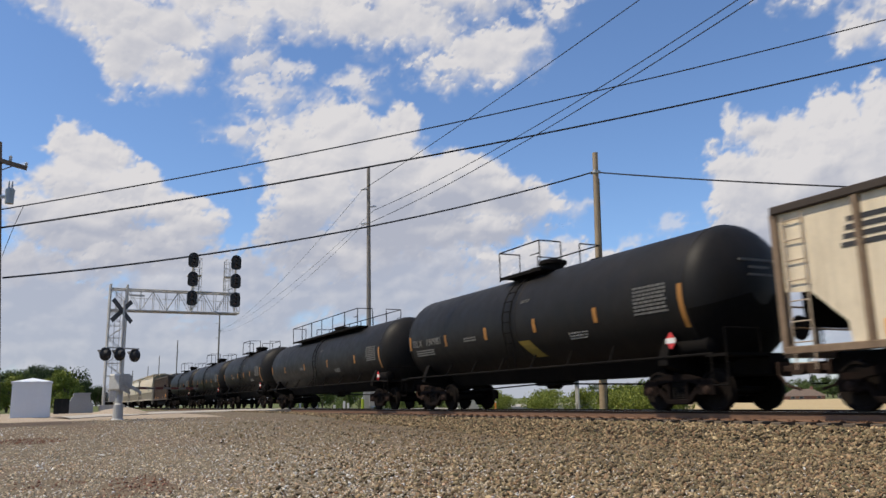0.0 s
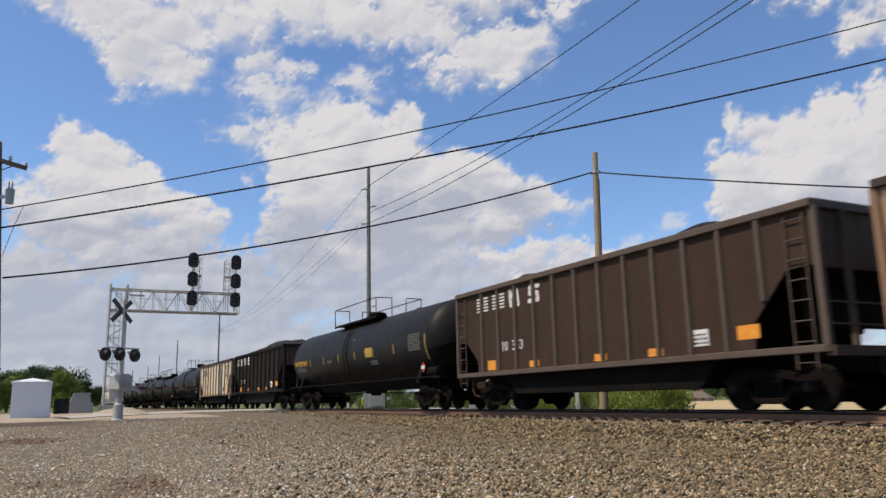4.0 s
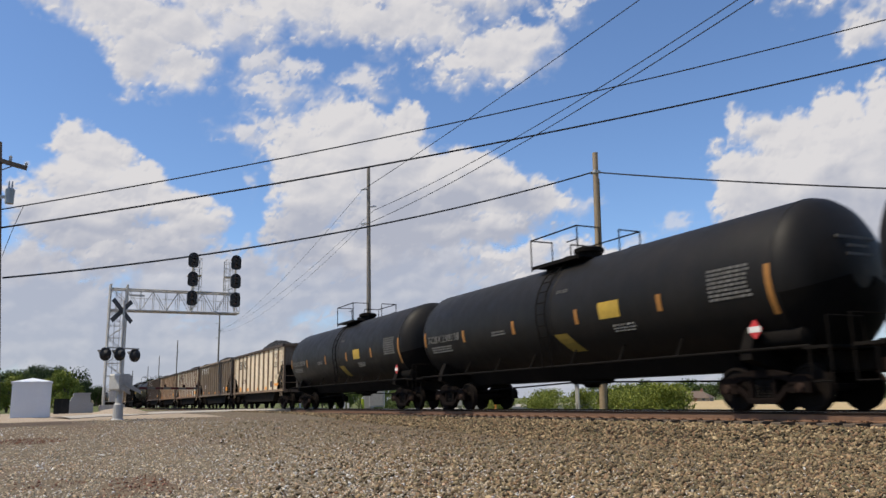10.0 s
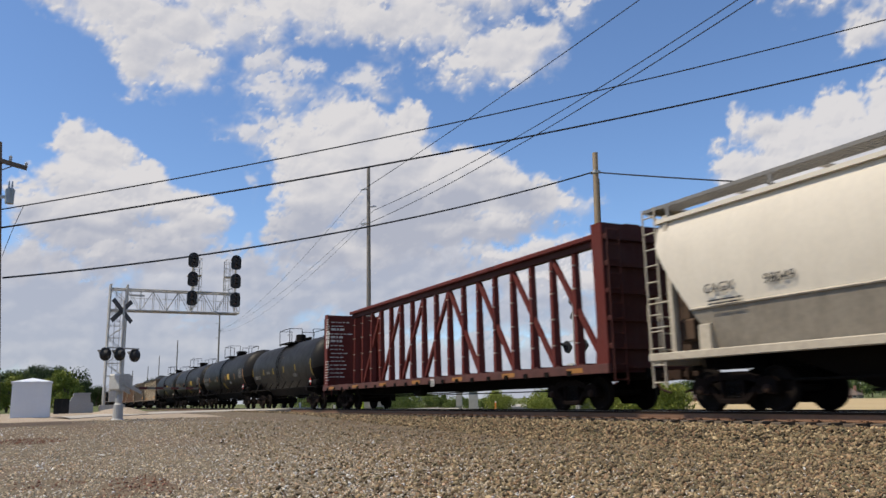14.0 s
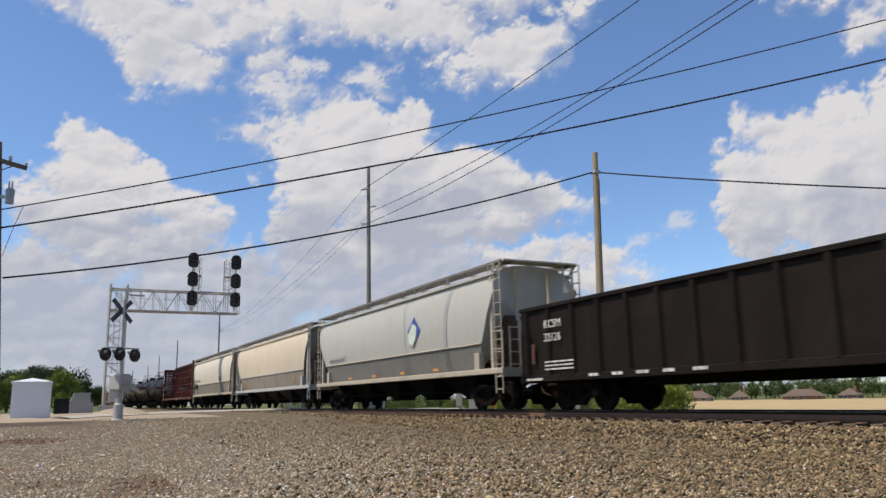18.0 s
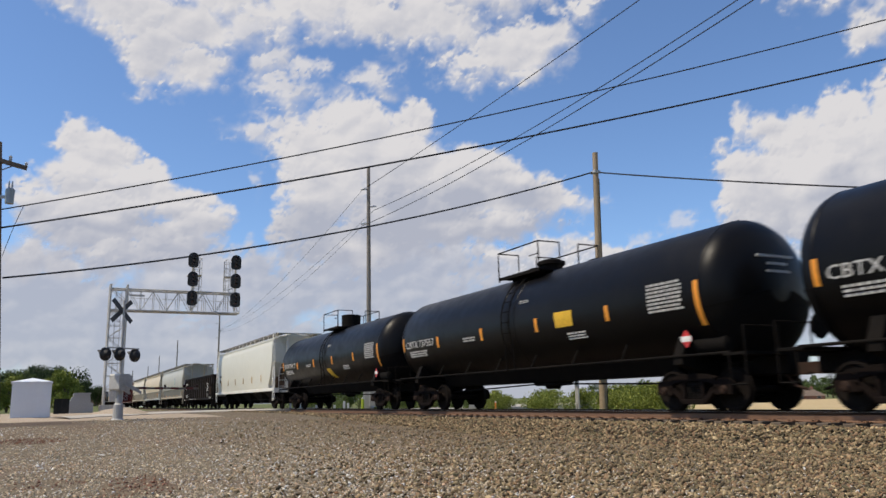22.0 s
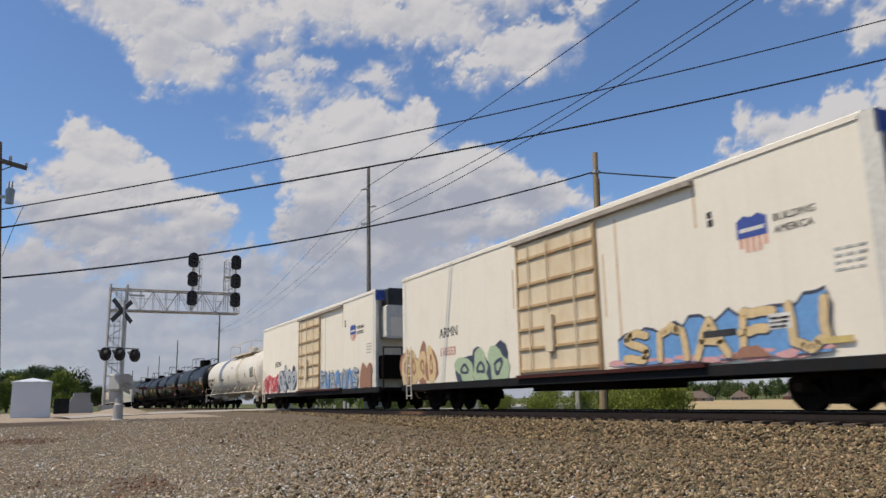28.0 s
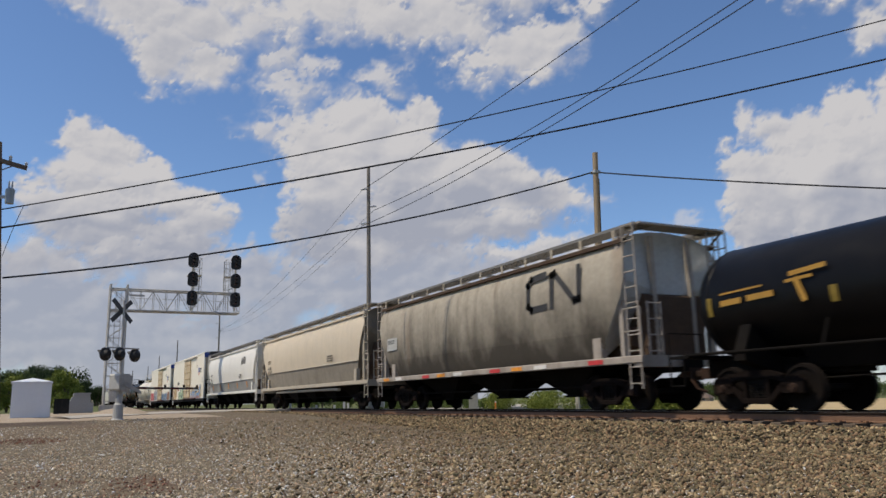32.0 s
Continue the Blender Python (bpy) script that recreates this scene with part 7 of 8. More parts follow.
def shed():
    x0, x1, y0, y1 = -1.70, -0.16, 39.2, 41.0
    zg = ground_z(-0.9, 40) - 0.05
    t = thing("signal_shed", "small white corrugated metal signal shed", "shed", at=pose(0, 0, zg))
    part("wall", Shape().box(x0, x1, y0, y1, 0.08, 1.62), SHED, t)
    part("base", Shape().box(x0 - 0.08, x1 + 0.08, y0 - 0.08, y1 + 0.08, -0.2, 0.08), SILL_GREY, t)
    for k in range(6):
        x = x0 + 0.12 + (x1 - x0 - 0.24) * k / 5
        part("wall_rib", Shape().box(x - 0.03, x + 0.03, y0 - 0.03, y0, 0.1, 1.6), SHED, t)
    for k in range(6):
        y = y0 + 0.15 + (y1 - y0 - 0.3) * k / 5
        part("wall_rib", Shape().box(x1, x1 + 0.03, y - 0.03, y + 0.03, 0.1, 1.6), SHED, t)
    cx, cy = (x0 + x1) / 2, (y0 + y1) / 2
    o = 0.06
    part("roof", Shape().add([(x0 - o, y0 - o, 1.6), (x1 + o, y0 - o, 1.6), (x1 + o, y1 + o, 1.6), (x0 - o, y1 + o, 1.6), (x0 - o, y0 - o, 1.66), (x1 + o, y0 - o, 1.66), (x1 + o, y1 + o, 1.66), (x0 - o, y1 + o, 1.66), (cx, cy, 1.85)],
                             [(0, 1, 2, 3), (0, 1, 5, 4), (1, 2, 6, 5), (2, 3, 7, 6), (3, 0, 4, 7), (4, 5, 8), (5, 6, 8), (6, 7, 8), (7, 4, 8)]), SHED, t)
    return t


shed()
tb = thing("equipment_box", "black steel equipment box on the ground", "equipment box", at=pose(0.5, 62, ground_z(0.5, 62)))
GREENB = paint("black_box_paint", (0.012, 0.013, 0.013), rough=0.7, spec=0.2)
part("case", Shape().box(-0.5, 0.5, -0.5, 0.5, 0, 1.0, 0.05), GREENB, tb)
part("lid", Shape().box(-0.52, 0.52, -0.55, 0.55, 1.0, 1.06, 0.02), GREENB, tb)
CONC = grains("grey_concrete", [(0.30, 0.30, 0.30), (0.36, 0.36, 0.36), (0.33, 0.33, 0.32)], 30, bump=0.2, dist=0.01)
cv = thing("concrete_culvert", "pale grey concrete culvert block beside the road", "culvert", at=pose(1.75, 66, ground_z(1.75, 66)))
part("wall", Shape().prism([(-1.0, -0.3), (0.95, -0.3), (0.95, 0.7), (0.75, 0.8), (0.7, 1.4), (-0.35, 1.45), (-0.9, 0.55)], -1.2, 1.2), CONC, cv)
part("cap", Shape().box(-0.45, 0.75, -1.3, 1.3, 1.38, 1.5, 0.03), CONC, cv)


def mound(x, y, rx, ry, h, mat, label, seed):
    vs, fs = [], []
    n, m = 22, 7
    for j in range(m + 1):
        for i in range(n):
            t = 2 * math.pi * i / n
            k = j / m
            px, py = x + rx * k * math.cos(t), y + ry * k * math.sin(t)
            vs.append((px, py, ground_z(px, py) - 0.05 + h * (1 - k * k) * (1 + 0.3 * noise.noise((px * 0.9, py * 0.9, seed)))))
    for j in range(m):
        for i in range(n):
            fs.append((j * n + i, j * n + (i + 1) % n, (j + 1) * n + (i + 1) % n, (j + 1) * n + i))
    return solid("dirt_mound", Shape().add(vs, fs), mat, label, "mound", smooth=True)


mound(3.3, 46.0, 1.7, 5.0, 0.40, M_DIRT, "low sandy dirt mound beside the crossing", 2)
mound(-1.5, 36.0, 2.4, 3.0, 0.10, M_DIRT, "low sandy dirt mound beside the crossing", 5)
# cabinets on the far side of the track
for x, y, w, z0, z1 in ((20.55, 38.91, 0.34, 0.75, 1.75), (20.77, 37.65, 0.5, 0.55, 1.55)):
    c = thing("signal_cabinet", "grey metal signal cabinet on a steel post", "cabinet", "cabinets by the track", at=pose(x, y, ground_z(x, y), 0, 0, -30))
    part("case", Shape().box(-w / 2, w / 2, -0.15, 0.15, z0, z1, 0.02), GALV, c)
    part("door", Shape().box(-w / 2 + 0.03, w / 2 - 0.03, -0.165, -0.15, z0 + 0.05, z1 - 0.06), GALV, c)
    part("hood", Shape().box(-w / 2 - 0.04, w / 2 + 0.04, -0.2, 0.2, z1, z1 + 0.04, 0.015), GALV, c)
    part("post", Shape().rod((0, 0.02, -0.3), (0, 0.02, z0), 0.06, 10), GALV, c, smooth=True)
    part("conduit", Shape().pipe([(0.1, 0.02, -0.2), (0.1, 0.02, z0)], 0.025), SIGBLK, c)
mk = thing("marker_post", "orange plastic cable marker post", "marker post", at=pose(24.75, 42.0, ground_z(24.75, 42.0)))
part("post", Shape().rod((0, 0, -0.2), (0, 0, 1.1), 0.05, 10), paint("orange_plastic", (0.75, 0.22, 0.03), rough=0.5, streak=0), mk)
part("cap", Shape().turned([(1.1, 0.055), (1.16, 0.05), (1.18, 0.02)], "z", 10), SILL_WHITE, mk)

# ---- trees, shrubs and houses ----
LEAF_D = leaf_mat("dark_tree_leaves", (0.020, 0.036, 0.010), (0.046, 0.074, 0.020))
LEAF_L = leaf_mat("bright_shrub_leaves", (0.09, 0.12, 0.015), (0.24, 0.27, 0.05))
LEAF_M = leaf_mat("summer_tree_leaves", (0.034, 0.056, 0.014), (0.088, 0.122, 0.032))
LEAF_H = leaf_mat("hedgerow_leaves", (0.045, 0.072, 0.014), (0.13, 0.17, 0.036))
POST_WHITE = paint("chalky_white_paint", (0.62, 0.62, 0.60), rough=0.6, grime=0.2, grime_col=(0.36, 0.34, 0.30), streak=0.15, bump=0.02)
BARK = paint("rough_bark", (0.13, 0.10, 0.075), rough=0.95, grime=0.4, streak=0.4, bump=0.5)


def crown_mesh(rnd, blobs, count, size, mat, name="crown"):
    """Many small bent leaf clumps spread over several uneven lobes."""
    vs, fs = [], []
    for k in range(count):
        cx, cy, cz, r = blobs[rnd.randrange(len(blobs))]
        d = Vector((rnd.gauss(0, 1), rnd.gauss(0, 1), rnd.gauss(0, 0.8)))
        d.normalize()
        rr = r * (rnd.random() ** 0.35) * rnd.uniform(0.75, 1.12)
        p = Vector((cx, cy, cz)) + d * rr
        q = Euler((rnd.uniform(0, 6.3), rnd.uniform(0, 6.3), rnd.uniform(0, 6.3))).to_matrix()
        s = size * rnd.uniform(0.5, 1.3)
        o = len(vs)
        for a in ((-1, 0, 0), (0, -0.55, 0.15), (1, 0, 0), (0, 0.55, 0.15), (0, 0, -0.25)):
            vs.append(tuple(p + q @ (Vector(a) * s)))
        fs += [(o, o + 1, o + 4), (o + 1, o + 2, o + 4), (o + 2, o + 3, o + 4), (o + 3, o, o + 4), (o, o + 3, o + 2, o + 1)]
    me = bpy.data.meshes.new(name)
    me.from_pydata(vs, [], fs)
    me.materials.append(mat)
    return me


def tree(x, y, h, spread, mat, label, seed, count=900, name="tree", size=None, group="trees"):
    rnd = random.Random(seed)
    t = thing(name, label, "tree" if name == "tree" else "shrub", group, at=pose(x, y, ground_z(x, y) - 0.1))
    low = 0.28 if name == "tree" else 0.1
    s = Shape().rod((0, 0, 0), (0.05 * h * rnd.uniform(-1, 1), 0, h * 0.55), 0.035 * h * (1 if name == "tree" else 0.5), 8, 0.015 * h)
    part("trunk", s, BARK, t)
    blobs = []
    for k in range(9):
        a, e = rnd.uniform(0, 6.3), rnd.uniform(low, 0.88)
        rr = spread * rnd.uniform(0.15, 0.62) * (1 - 0.5 * abs(e - 0.5))
        r = min(spread * rnd.uniform(0.34, 0.52), h * (1.02 - e))
        blobs.append((rr * math.cos(a), rr * math.sin(a), h * e, max(0.15 * h, r)))
        if k < 5:
            part("limb", Shape().rod((0, 0, h * 0.25), (rr * 0.9 * math.cos(a), rr * 0.9 * math.sin(a), h * e), 0.014 * h, 6, 0.005 * h), BARK, t)
    part("crown", crown_mesh(rnd, blobs, count, size or spread * 0.09, mat), None, t)
    return t


TEMPLATES = {}


def wood(kind, x, y, scale, seed, h=8.0, spread=4.0, mat=None, label="", name="tree", count=900, size=None):
    """A tree copied from one of three shapes of its kind, turned and scaled."""
    key = (kind, seed % 3)
    rnd = random.Random(seed * 13 + 5)
    m = pose(x, y, ground_z(x, y) - 0.1, 0, 0, rnd.uniform(0, 360))
    if key not in TEMPLATES:
        t = tree(x, y, h, spread, mat, label, seed, count, name, size)
        t.scale = (scale, scale, scale)
        TEMPLATES[key] = t
        return t
    c = copy_thing(TEMPLATES[key], m)
    c.scale = (scale * rnd.uniform(0.85, 1.1), scale * rnd.uniform(0.85, 1.1), scale)
    return c


rt = random.Random(12)
# tree belt behind the shed
for k in range(34):
    x = -34 + k * 1.14 + rt.uniform(-0.8, 0.8)
    y = 150 + rt.uniform(-12, 25)
    wood("belt", x, y, rt.uniform(0.62, 0.98), k, 8.0, 4.2, LEAF_M if k % 2 else LEAF_D, "leafy green tree in the belt behind the shed", count=2600, size=0.24)
for k, (x, y, sc) in enumerate(((24.2, 230, 0.95), (26.5, 236, 1.15), (29.2, 238, 1.1), (31.5, 242, 0.8), (9.0, 232, 0.62), (10.6, 236, 0.7), (7.4, 165, 0.55))):
    wood("belt", x, y, sc, 50 + k, 8.0, 4.2, LEAF_D, "dark green tree beyond the crossing", count=2600, size=0.24)
for k, (x, y, sc) in enumerate(((-6.2, 96, 1.1), (-4.6, 98, 0.95), (-7.8, 94, 1.2), (0.3, 97, 0.9), (1.3, 96, 1.05), (-0.9, 99, 0.85), (-3.2, 100, 0.8))):
    wood("bush", x, y, sc, 20 + k, 4.4, 2.2, LEAF_L, "bright green bushy tree behind the shed", "tree", 2600, 0.14)
# shrubs along the far side of the track
for k, (x, y, sc) in enumerate(((21.6, 23.4, 1.15), (22.4, 24.9, 1.2), (23.8, 26.6, 1.25), (24.0, 29.4, 1.1), (24.6, 33.0, 1.2), (25.0, 37.5, 1.15), (25.6, 42.5, 1.1), (27.5, 33.0, 1.35), (23.3, 27.6, 0.8), (27.2, 39.5, 1.3), (27.5, 46.5, 1.3))):
    wood("shrub", x, y, sc * 0.82, k, 1.9, 1.5, LEAF_L, "bright green leafy shrub beside the track", "shrub", 3600, 0.06)
# trees and posts beyond the road crossing
for k, (x, y, sc) in enumerate(((38.7, 144.9, 1.14), (33.6, 113.1, 0.91), (29.4, 91.4, 0.82), (35.1, 104.3, 0.95), (30.7, 86.7, 0.73), (34.9, 93.7, 0.86), (32.6, 83.9, 0.68), (31.9, 77.7, 0.64), (34.9, 80.8, 0.68), (33.0, 72.9, 0.57), (32.6, 68.6, 0.50), (32.1, 64.5, 0.45), (32.3, 62.1, 0.41), (31.5, 58.0, 0.39), (30.7, 53.9, 0.36))):
    wood("thicket", x, y, sc, 70 + k, 4.4, 3.2, LEAF_H, "green leafy tree beyond the crossing", "tree", 2600, 0.16)
for k, (x, y, h) in enumerate(((16.58, 59.74, 0.90), (16.74, 57.62, 0.85), (17.32, 55.35, 0.80), (18.25, 54.00, 0.85), (18.25, 51.89, 1.10), (18.34, 51.32, 0.95))):
    q = thing("marker_post", "short white painted marker post in the grass", "marker post", "white posts by the crossing", at=pose(x, y, ground_z(x, y)))
    part("post", Shape().box(-0.07, 0.07, -0.05, 0.05, -0.2, h, 0.015), POST_WHITE, q)
    part("cap", Shape().box(-0.075, 0.075, -0.055, 0.055, h, h + 0.05, 0.02), POST_WHITE, q)
vest = thing("marker_post", "yellow-green plastic cable marker post", "marker post", at=pose(17.70, 46.76, ground_z(17.70, 46.76)))
part("post", Shape().rod((0, 0, -0.2), (0, 0, 1.25), 0.09, 10), paint("lime_plastic", (0.50, 0.62, 0.06), rough=0.5, streak=0), vest)
part("cap", Shape().turned([(1.25, 0.095), (1.32, 0.09), (1.36, 0.03)], "z", 10), POST_WHITE, vest)
for x, y, w, z0, z1 in ((18.22, 47.10, 0.62, 0.15, 2.05), (17.80, 44.58, 0.95, 0.75, 2.0)):
    c = thing("signal_cabinet", "pale grey steel relay cabinet on two legs", "cabinet", "cabinets by the track", at=pose(x, y, ground_z(x, y), 0, 0, -24))
    part("case", Shape().box(-w / 2, w / 2, -0.3, 0.3, z0, z1, 0.02), POST_WHITE, c)
    part("door", Shape().box(-w / 2 + 0.06, w / 2 - 0.06, -0.33, -0.3, z0 + 0.08, z1 - 0.1), GALV, c)
    part("roof", Shape().box(-w / 2 - 0.06, w / 2 + 0.06, -0.38, 0.38, z1, z1 + 0.06, 0.02), POST_WHITE, c)
    for sx in (-1, 1):
        part("leg", Shape().box(sx * (w / 2 - 0.06) - 0.04, sx * (w / 2 - 0.06) + 0.04, -0.05, 0.05, -0.2, z0), POST_WHITE, c)
# far trees and houses over the field
for k in range(95):
    a = radians(38 + k * 0.36 + rt.uniform(-0.3, 0.3))
    d = rt.uniform(330, 400)
    wood("far", d * math.sin(a), d * math.cos(a), rt.uniform(0.75, 1.3), 100 + k, 7.5, 4.5, LEAF_M, "broad green tree behind the houses over the field", "tree", 700)
SIDING = [paint("siding_" + n, c, rough=0.7, streak=0.15) for n, c in (("cream", (0.27, 0.23, 0.18)), ("white", (0.42, 0.41, 0.39)), ("brick", (0.22, 0.11, 0.08)))]
SHINGLE = paint("brown_shingles", (0.15, 0.11, 0.085), rough=0.9, streak=0.1, bump=0.3)
PANE = paint("dark_window_glass", (0.03, 0.04, 0.05), rough=0.1, grime=0, streak=0, bump=0, spec=0.8)


def house(x, y, w, d, h, turn, k):
    t = thing("house", "single-storey house with brown shingle roof", "house", "houses over the field", at=pose(x, y, ground_z(x, y) - 0.2, 0, 0, turn))
    s = SIDING[k % 3]
    part("wall", Shape().box(-w / 2, w / 2, -d / 2, d / 2, 0, h), s, t)
    o = 0.5
    r = part("roof", Shape().add([(-w / 2 - o, -d / 2 - o, h), (w / 2 + o, -d / 2 - o, h), (w / 2 + o, d / 2 + o, h), (-w / 2 - o, d / 2 + o, h), (-w / 2 + d * 0.35, 0, h + d * 0.3), (w / 2 - d * 0.35, 0, h + d * 0.3)],
                                 [(0, 1, 2, 3), (0, 1, 5, 4), (1, 2, 5), (2, 3, 4, 5), (3, 0, 4)]), SHINGLE, t)
    part("chimney", Shape().box(w * 0.2, w * 0.2 + 0.8, -0.4, 0.4, h + 0.5, h + d * 0.3 + 0.8), SIDING[2], r)
    for i in range(4):
        px = -w / 2 + w * (i + 0.6) / 4.3
        if i == 2:
            part("door", Shape().box(px - 0.5, px + 0.5, -d / 2 - 0.04, -d / 2, 0.1, 1.3), SIDING[2], t)
        else:
            wdw = part("window", Shape().box(px - 0.7, px + 0.7, -d / 2 - 0.05, -d / 2, 0.45, 1.25), SIDING[1], t)
            part("pane", Shape().box(px - 0.6, px + 0.6, -d / 2 - 0.07, -d / 2 - 0.05, 0.52, 1.18), PANE, wdw)
    return t


for k, (b, d, w) in enumerate(((44.6, 290, 17), (47.6, 310, 9), (51.6, 295, 17), (54.4, 305, 9), (57.6, 300, 15), (60.5, 310, 16))):
    a = radians(b)
    house(d * math.sin(a), d * math.cos(a), w * 0.7, 8, 1.35, -b + (k % 3 - 1) * 12, k)

# ---- clouds ----
def grad_noise(x, y, seed):
    rng = np.random.RandomState(seed)
    ang = rng.rand(64, 64) * 2 * math.pi
    gx, gy = np.cos(ang), np.sin(ang)
    xi, yi = np.floor(x).astype(int), np.floor(y).astype(int)
    fx, fy = x - xi, y - yi
    u, v = fx ** 3 * (fx * (fx * 6 - 15) + 10), fy ** 3 * (fy * (fy * 6 - 15) + 10)

    def dot(i, j):
        a, b = (yi + j) % 64, (xi + i) % 64
        return gx[a, b] * (fx - i) + gy[a, b] * (fy - j)
    return (dot(0, 0) * (1 - u) + dot(1, 0) * u) * (1 - v) + (dot(0, 1) * (1 - u) + dot(1, 1) * u) * v


def fractal(x, y, seed, octaves=5, gain=0.5, puffy=False):
    """Layered noise about zero; puffy makes round heads with sharp creases between them."""
    s, amp = 0.0, 1.0
    for k in range(octaves):
        n = grad_noise(x * 2 ** k + 7.3 * k, y * 2 ** k + 3.1 * k, seed + k)
        s = s + amp * ((np.abs(n) * 2.2 - 0.5) if puffy else n * 1.6)
        amp *= gain
    return s


def cloud_mat():
    m = bpy.data.materials.new("sunlit_cloud")
    m.use_nodes = True
    n, l = m.node_tree.nodes, m.node_tree.links
    n.clear()
    at = n.new("ShaderNodeAttribute")
    at.attribute_name = "billows"
    sp = n.new("ShaderNodeSeparateColor")
    l.new(at.outputs["Color"], sp.inputs[0])
    em = n.new("ShaderNodeEmission")
    mx = n.new("ShaderNodeMix")
    mx.data_type = "RGBA"
    mx.inputs["A"].default_value = (0.455, 0.48, 0.57, 1)
    mx.inputs["B"].default_value = (0.755, 0.735, 0.745, 1)
    l.new(sp.outputs[1], mx.inputs["Factor"])
    l.new(mx.outputs["Result"], em.inputs["Color"])
    em.inputs["Strength"].default_value = CLOUD_POWER
    tr_ = n.new("ShaderNodeBsdfTransparent")
    ms = n.new("ShaderNodeMixShader")
    l.new(sp.outputs[0], ms.inputs["Fac"])
    l.new(tr_.outputs[0], ms.inputs[1])
    l.new(em.outputs[0], ms.inputs[2])
    out = n.new("ShaderNodeOutputMaterial")
    l.new(ms.outputs[0], out.inputs["Surface"])
    return m


CLOUD_POWER = 0.95
CLOUD_MAT = cloud_mat()
CLOUDS = []


def cloud(label, radius, drift_az, drift_el, puffs, soft=0.5, thick=1.0, base=0.75, shade=0.0, res=11):
    """A cumulus bank far off: puffs give azimuth, elevation and half sizes in degrees; soft is the width of its rim."""
    pad = 0.8 + soft * 0.6
    az0, az1 = min(p[0] - p[2] for p in puffs) - pad, max(p[0] + p[2] for p in puffs) + pad
    el0, el1 = max(-1.0, min(p[1] - p[3] for p in puffs) - pad), max(p[1] + p[3] for p in puffs) + pad
    nx, ny = min(700, int((az1 - az0) * res)), min(300, int((el1 - el0) * res))
    A, E = np.meshgrid(np.linspace(az0, az1, nx), np.linspace(el0, el1, ny))
    squeeze = math.cos(radians((el0 + el1) / 2))
    X = A * squeeze
    seed = int(radius)
    # rounded heads push the outline out, creases cut it in
    wx, wy = fractal(X * 0.5, E * 0.5, seed + 50, 4, 0.55) * 0.55, fractal(X * 0.5 + 31, E * 0.5, seed + 60, 4, 0.55) * 0.55
    acc = np.zeros(A.shape)
    for pa, pe, pra, pre in puffs:
        r = np.sqrt(((A + wx - pa) / pra) ** 2 + ((E + wy - pe) / pre) ** 2)
        acc += np.exp(np.clip(3.2 * (1 - r) * min(pra * squeeze, pre), -30, 30))
    depth = np.log(acc + 1e-9) / 3.2
    heads = fractal(X * 0.62 + wx, E * 0.74 + wy, seed, 5, 0.45, True)
    wisps = fractal(X * 0.6 + 3, E * 0.75, seed + 9, 5, 0.52)
    d = depth + max(0.30 - 0.12 * soft, 0.12) * heads + min(0.05 + 0.42 * soft, 0.6) * wisps + 0.18 * max(1.0, 3 * (soft - 1.0) * (base < 0.4))
    # firm where a top swells into clear air, frayed below and in the thin parts
    gy, gx = np.gradient(depth)
    slope = np.sqrt(gx * gx + gy * gy) + 1e-6
    up = np.clip((-gy + 0.45 * gx) / slope, -1, 1)
    rim = soft * np.clip(1.15 - 0.5 * up + 0.9 * fractal(X * 0.3 + 5, E * 0.3, seed + 19, 2), 0.45, 2.4) + 0.2
    dens = np.clip(d / rim, 0, 1)
    dens = dens * dens * (3 - 2 * dens) * thick
    edge = np.minimum(np.minimum(A - az0, az1 - A), np.minimum(E - el0 + 3 * (el0 < 0), el1 - E) * 1.4)
    dens *= np.clip(edge / 0.6, 0, 1)
    # sun from high on the left: swelling tops are white, thick bases grey
    lit = fractal(X * 0.30 + 9, E * 0.42, seed + 3, 4, 0.42, True)
    toward = np.roll(np.roll(lit, -5, 0), 4, 1)
    fold = heads - np.roll(np.roll(heads, -3, 0), 2, 1)
    inside = np.clip(depth, 0, 4)
    lum = base + (0.34 * up + 0.10) * np.exp(-inside / 1.1) + 0.30 * (lit - toward) + 0.05 * fold - 0.10 * np.clip(inside - 1.0, 0, 2) + 0.20 * fractal(X * 0.2, E * 0.3, seed + 33, 2)
    mid = 0.45 * el0 + 0.55 * el1
    lum = np.clip(lum - shade * np.clip((mid - E) / (0.25 * (el1 - el0)) + 1.1 * fractal(X * 0.16 + 7, E * 0.24, seed + 41, 3), 0, 1), 0.0, 1)
    ra, re2 = np.radians(A), np.radians(E)
    P = np.stack([radius * np.sin(ra) * np.cos(re2), radius * np.cos(ra) * np.cos(re2), radius * np.sin(re2)], -1).reshape(-1, 3)
    idx = np.arange(nx * ny).reshape(ny, nx)
    F = np.stack([idx[:-1, :-1], idx[:-1, 1:], idx[1:, 1:], idx[1:, :-1]], -1).reshape(-1, 4)
    keep = dens.reshape(-1)[F].max(1) > 0.004
    F = F[keep]
    me = bpy.data.meshes.new("cloud")
    me.from_pydata(P.tolist(), [], F.tolist())
    col = me.color_attributes.new("billows", "FLOAT_COLOR", "POINT")
    rgba = np.zeros((nx * ny, 4), dtype=np.float32)
    rgba[:, 0], rgba[:, 1], rgba[:, 3] = dens.reshape(-1), lum.reshape(-1), 1
    col.data.foreach_set("color", rgba.reshape(-1))
    me.polygons.foreach_set("use_smooth", [True] * len(F))
    me.materials.append(CLOUD_MAT)
    ob = new("cloud", me)
    tagged(ob, label, "cloud", "clouds", "structure")
    CLOUDS.append((ob, drift_az, drift_el))
    return ob


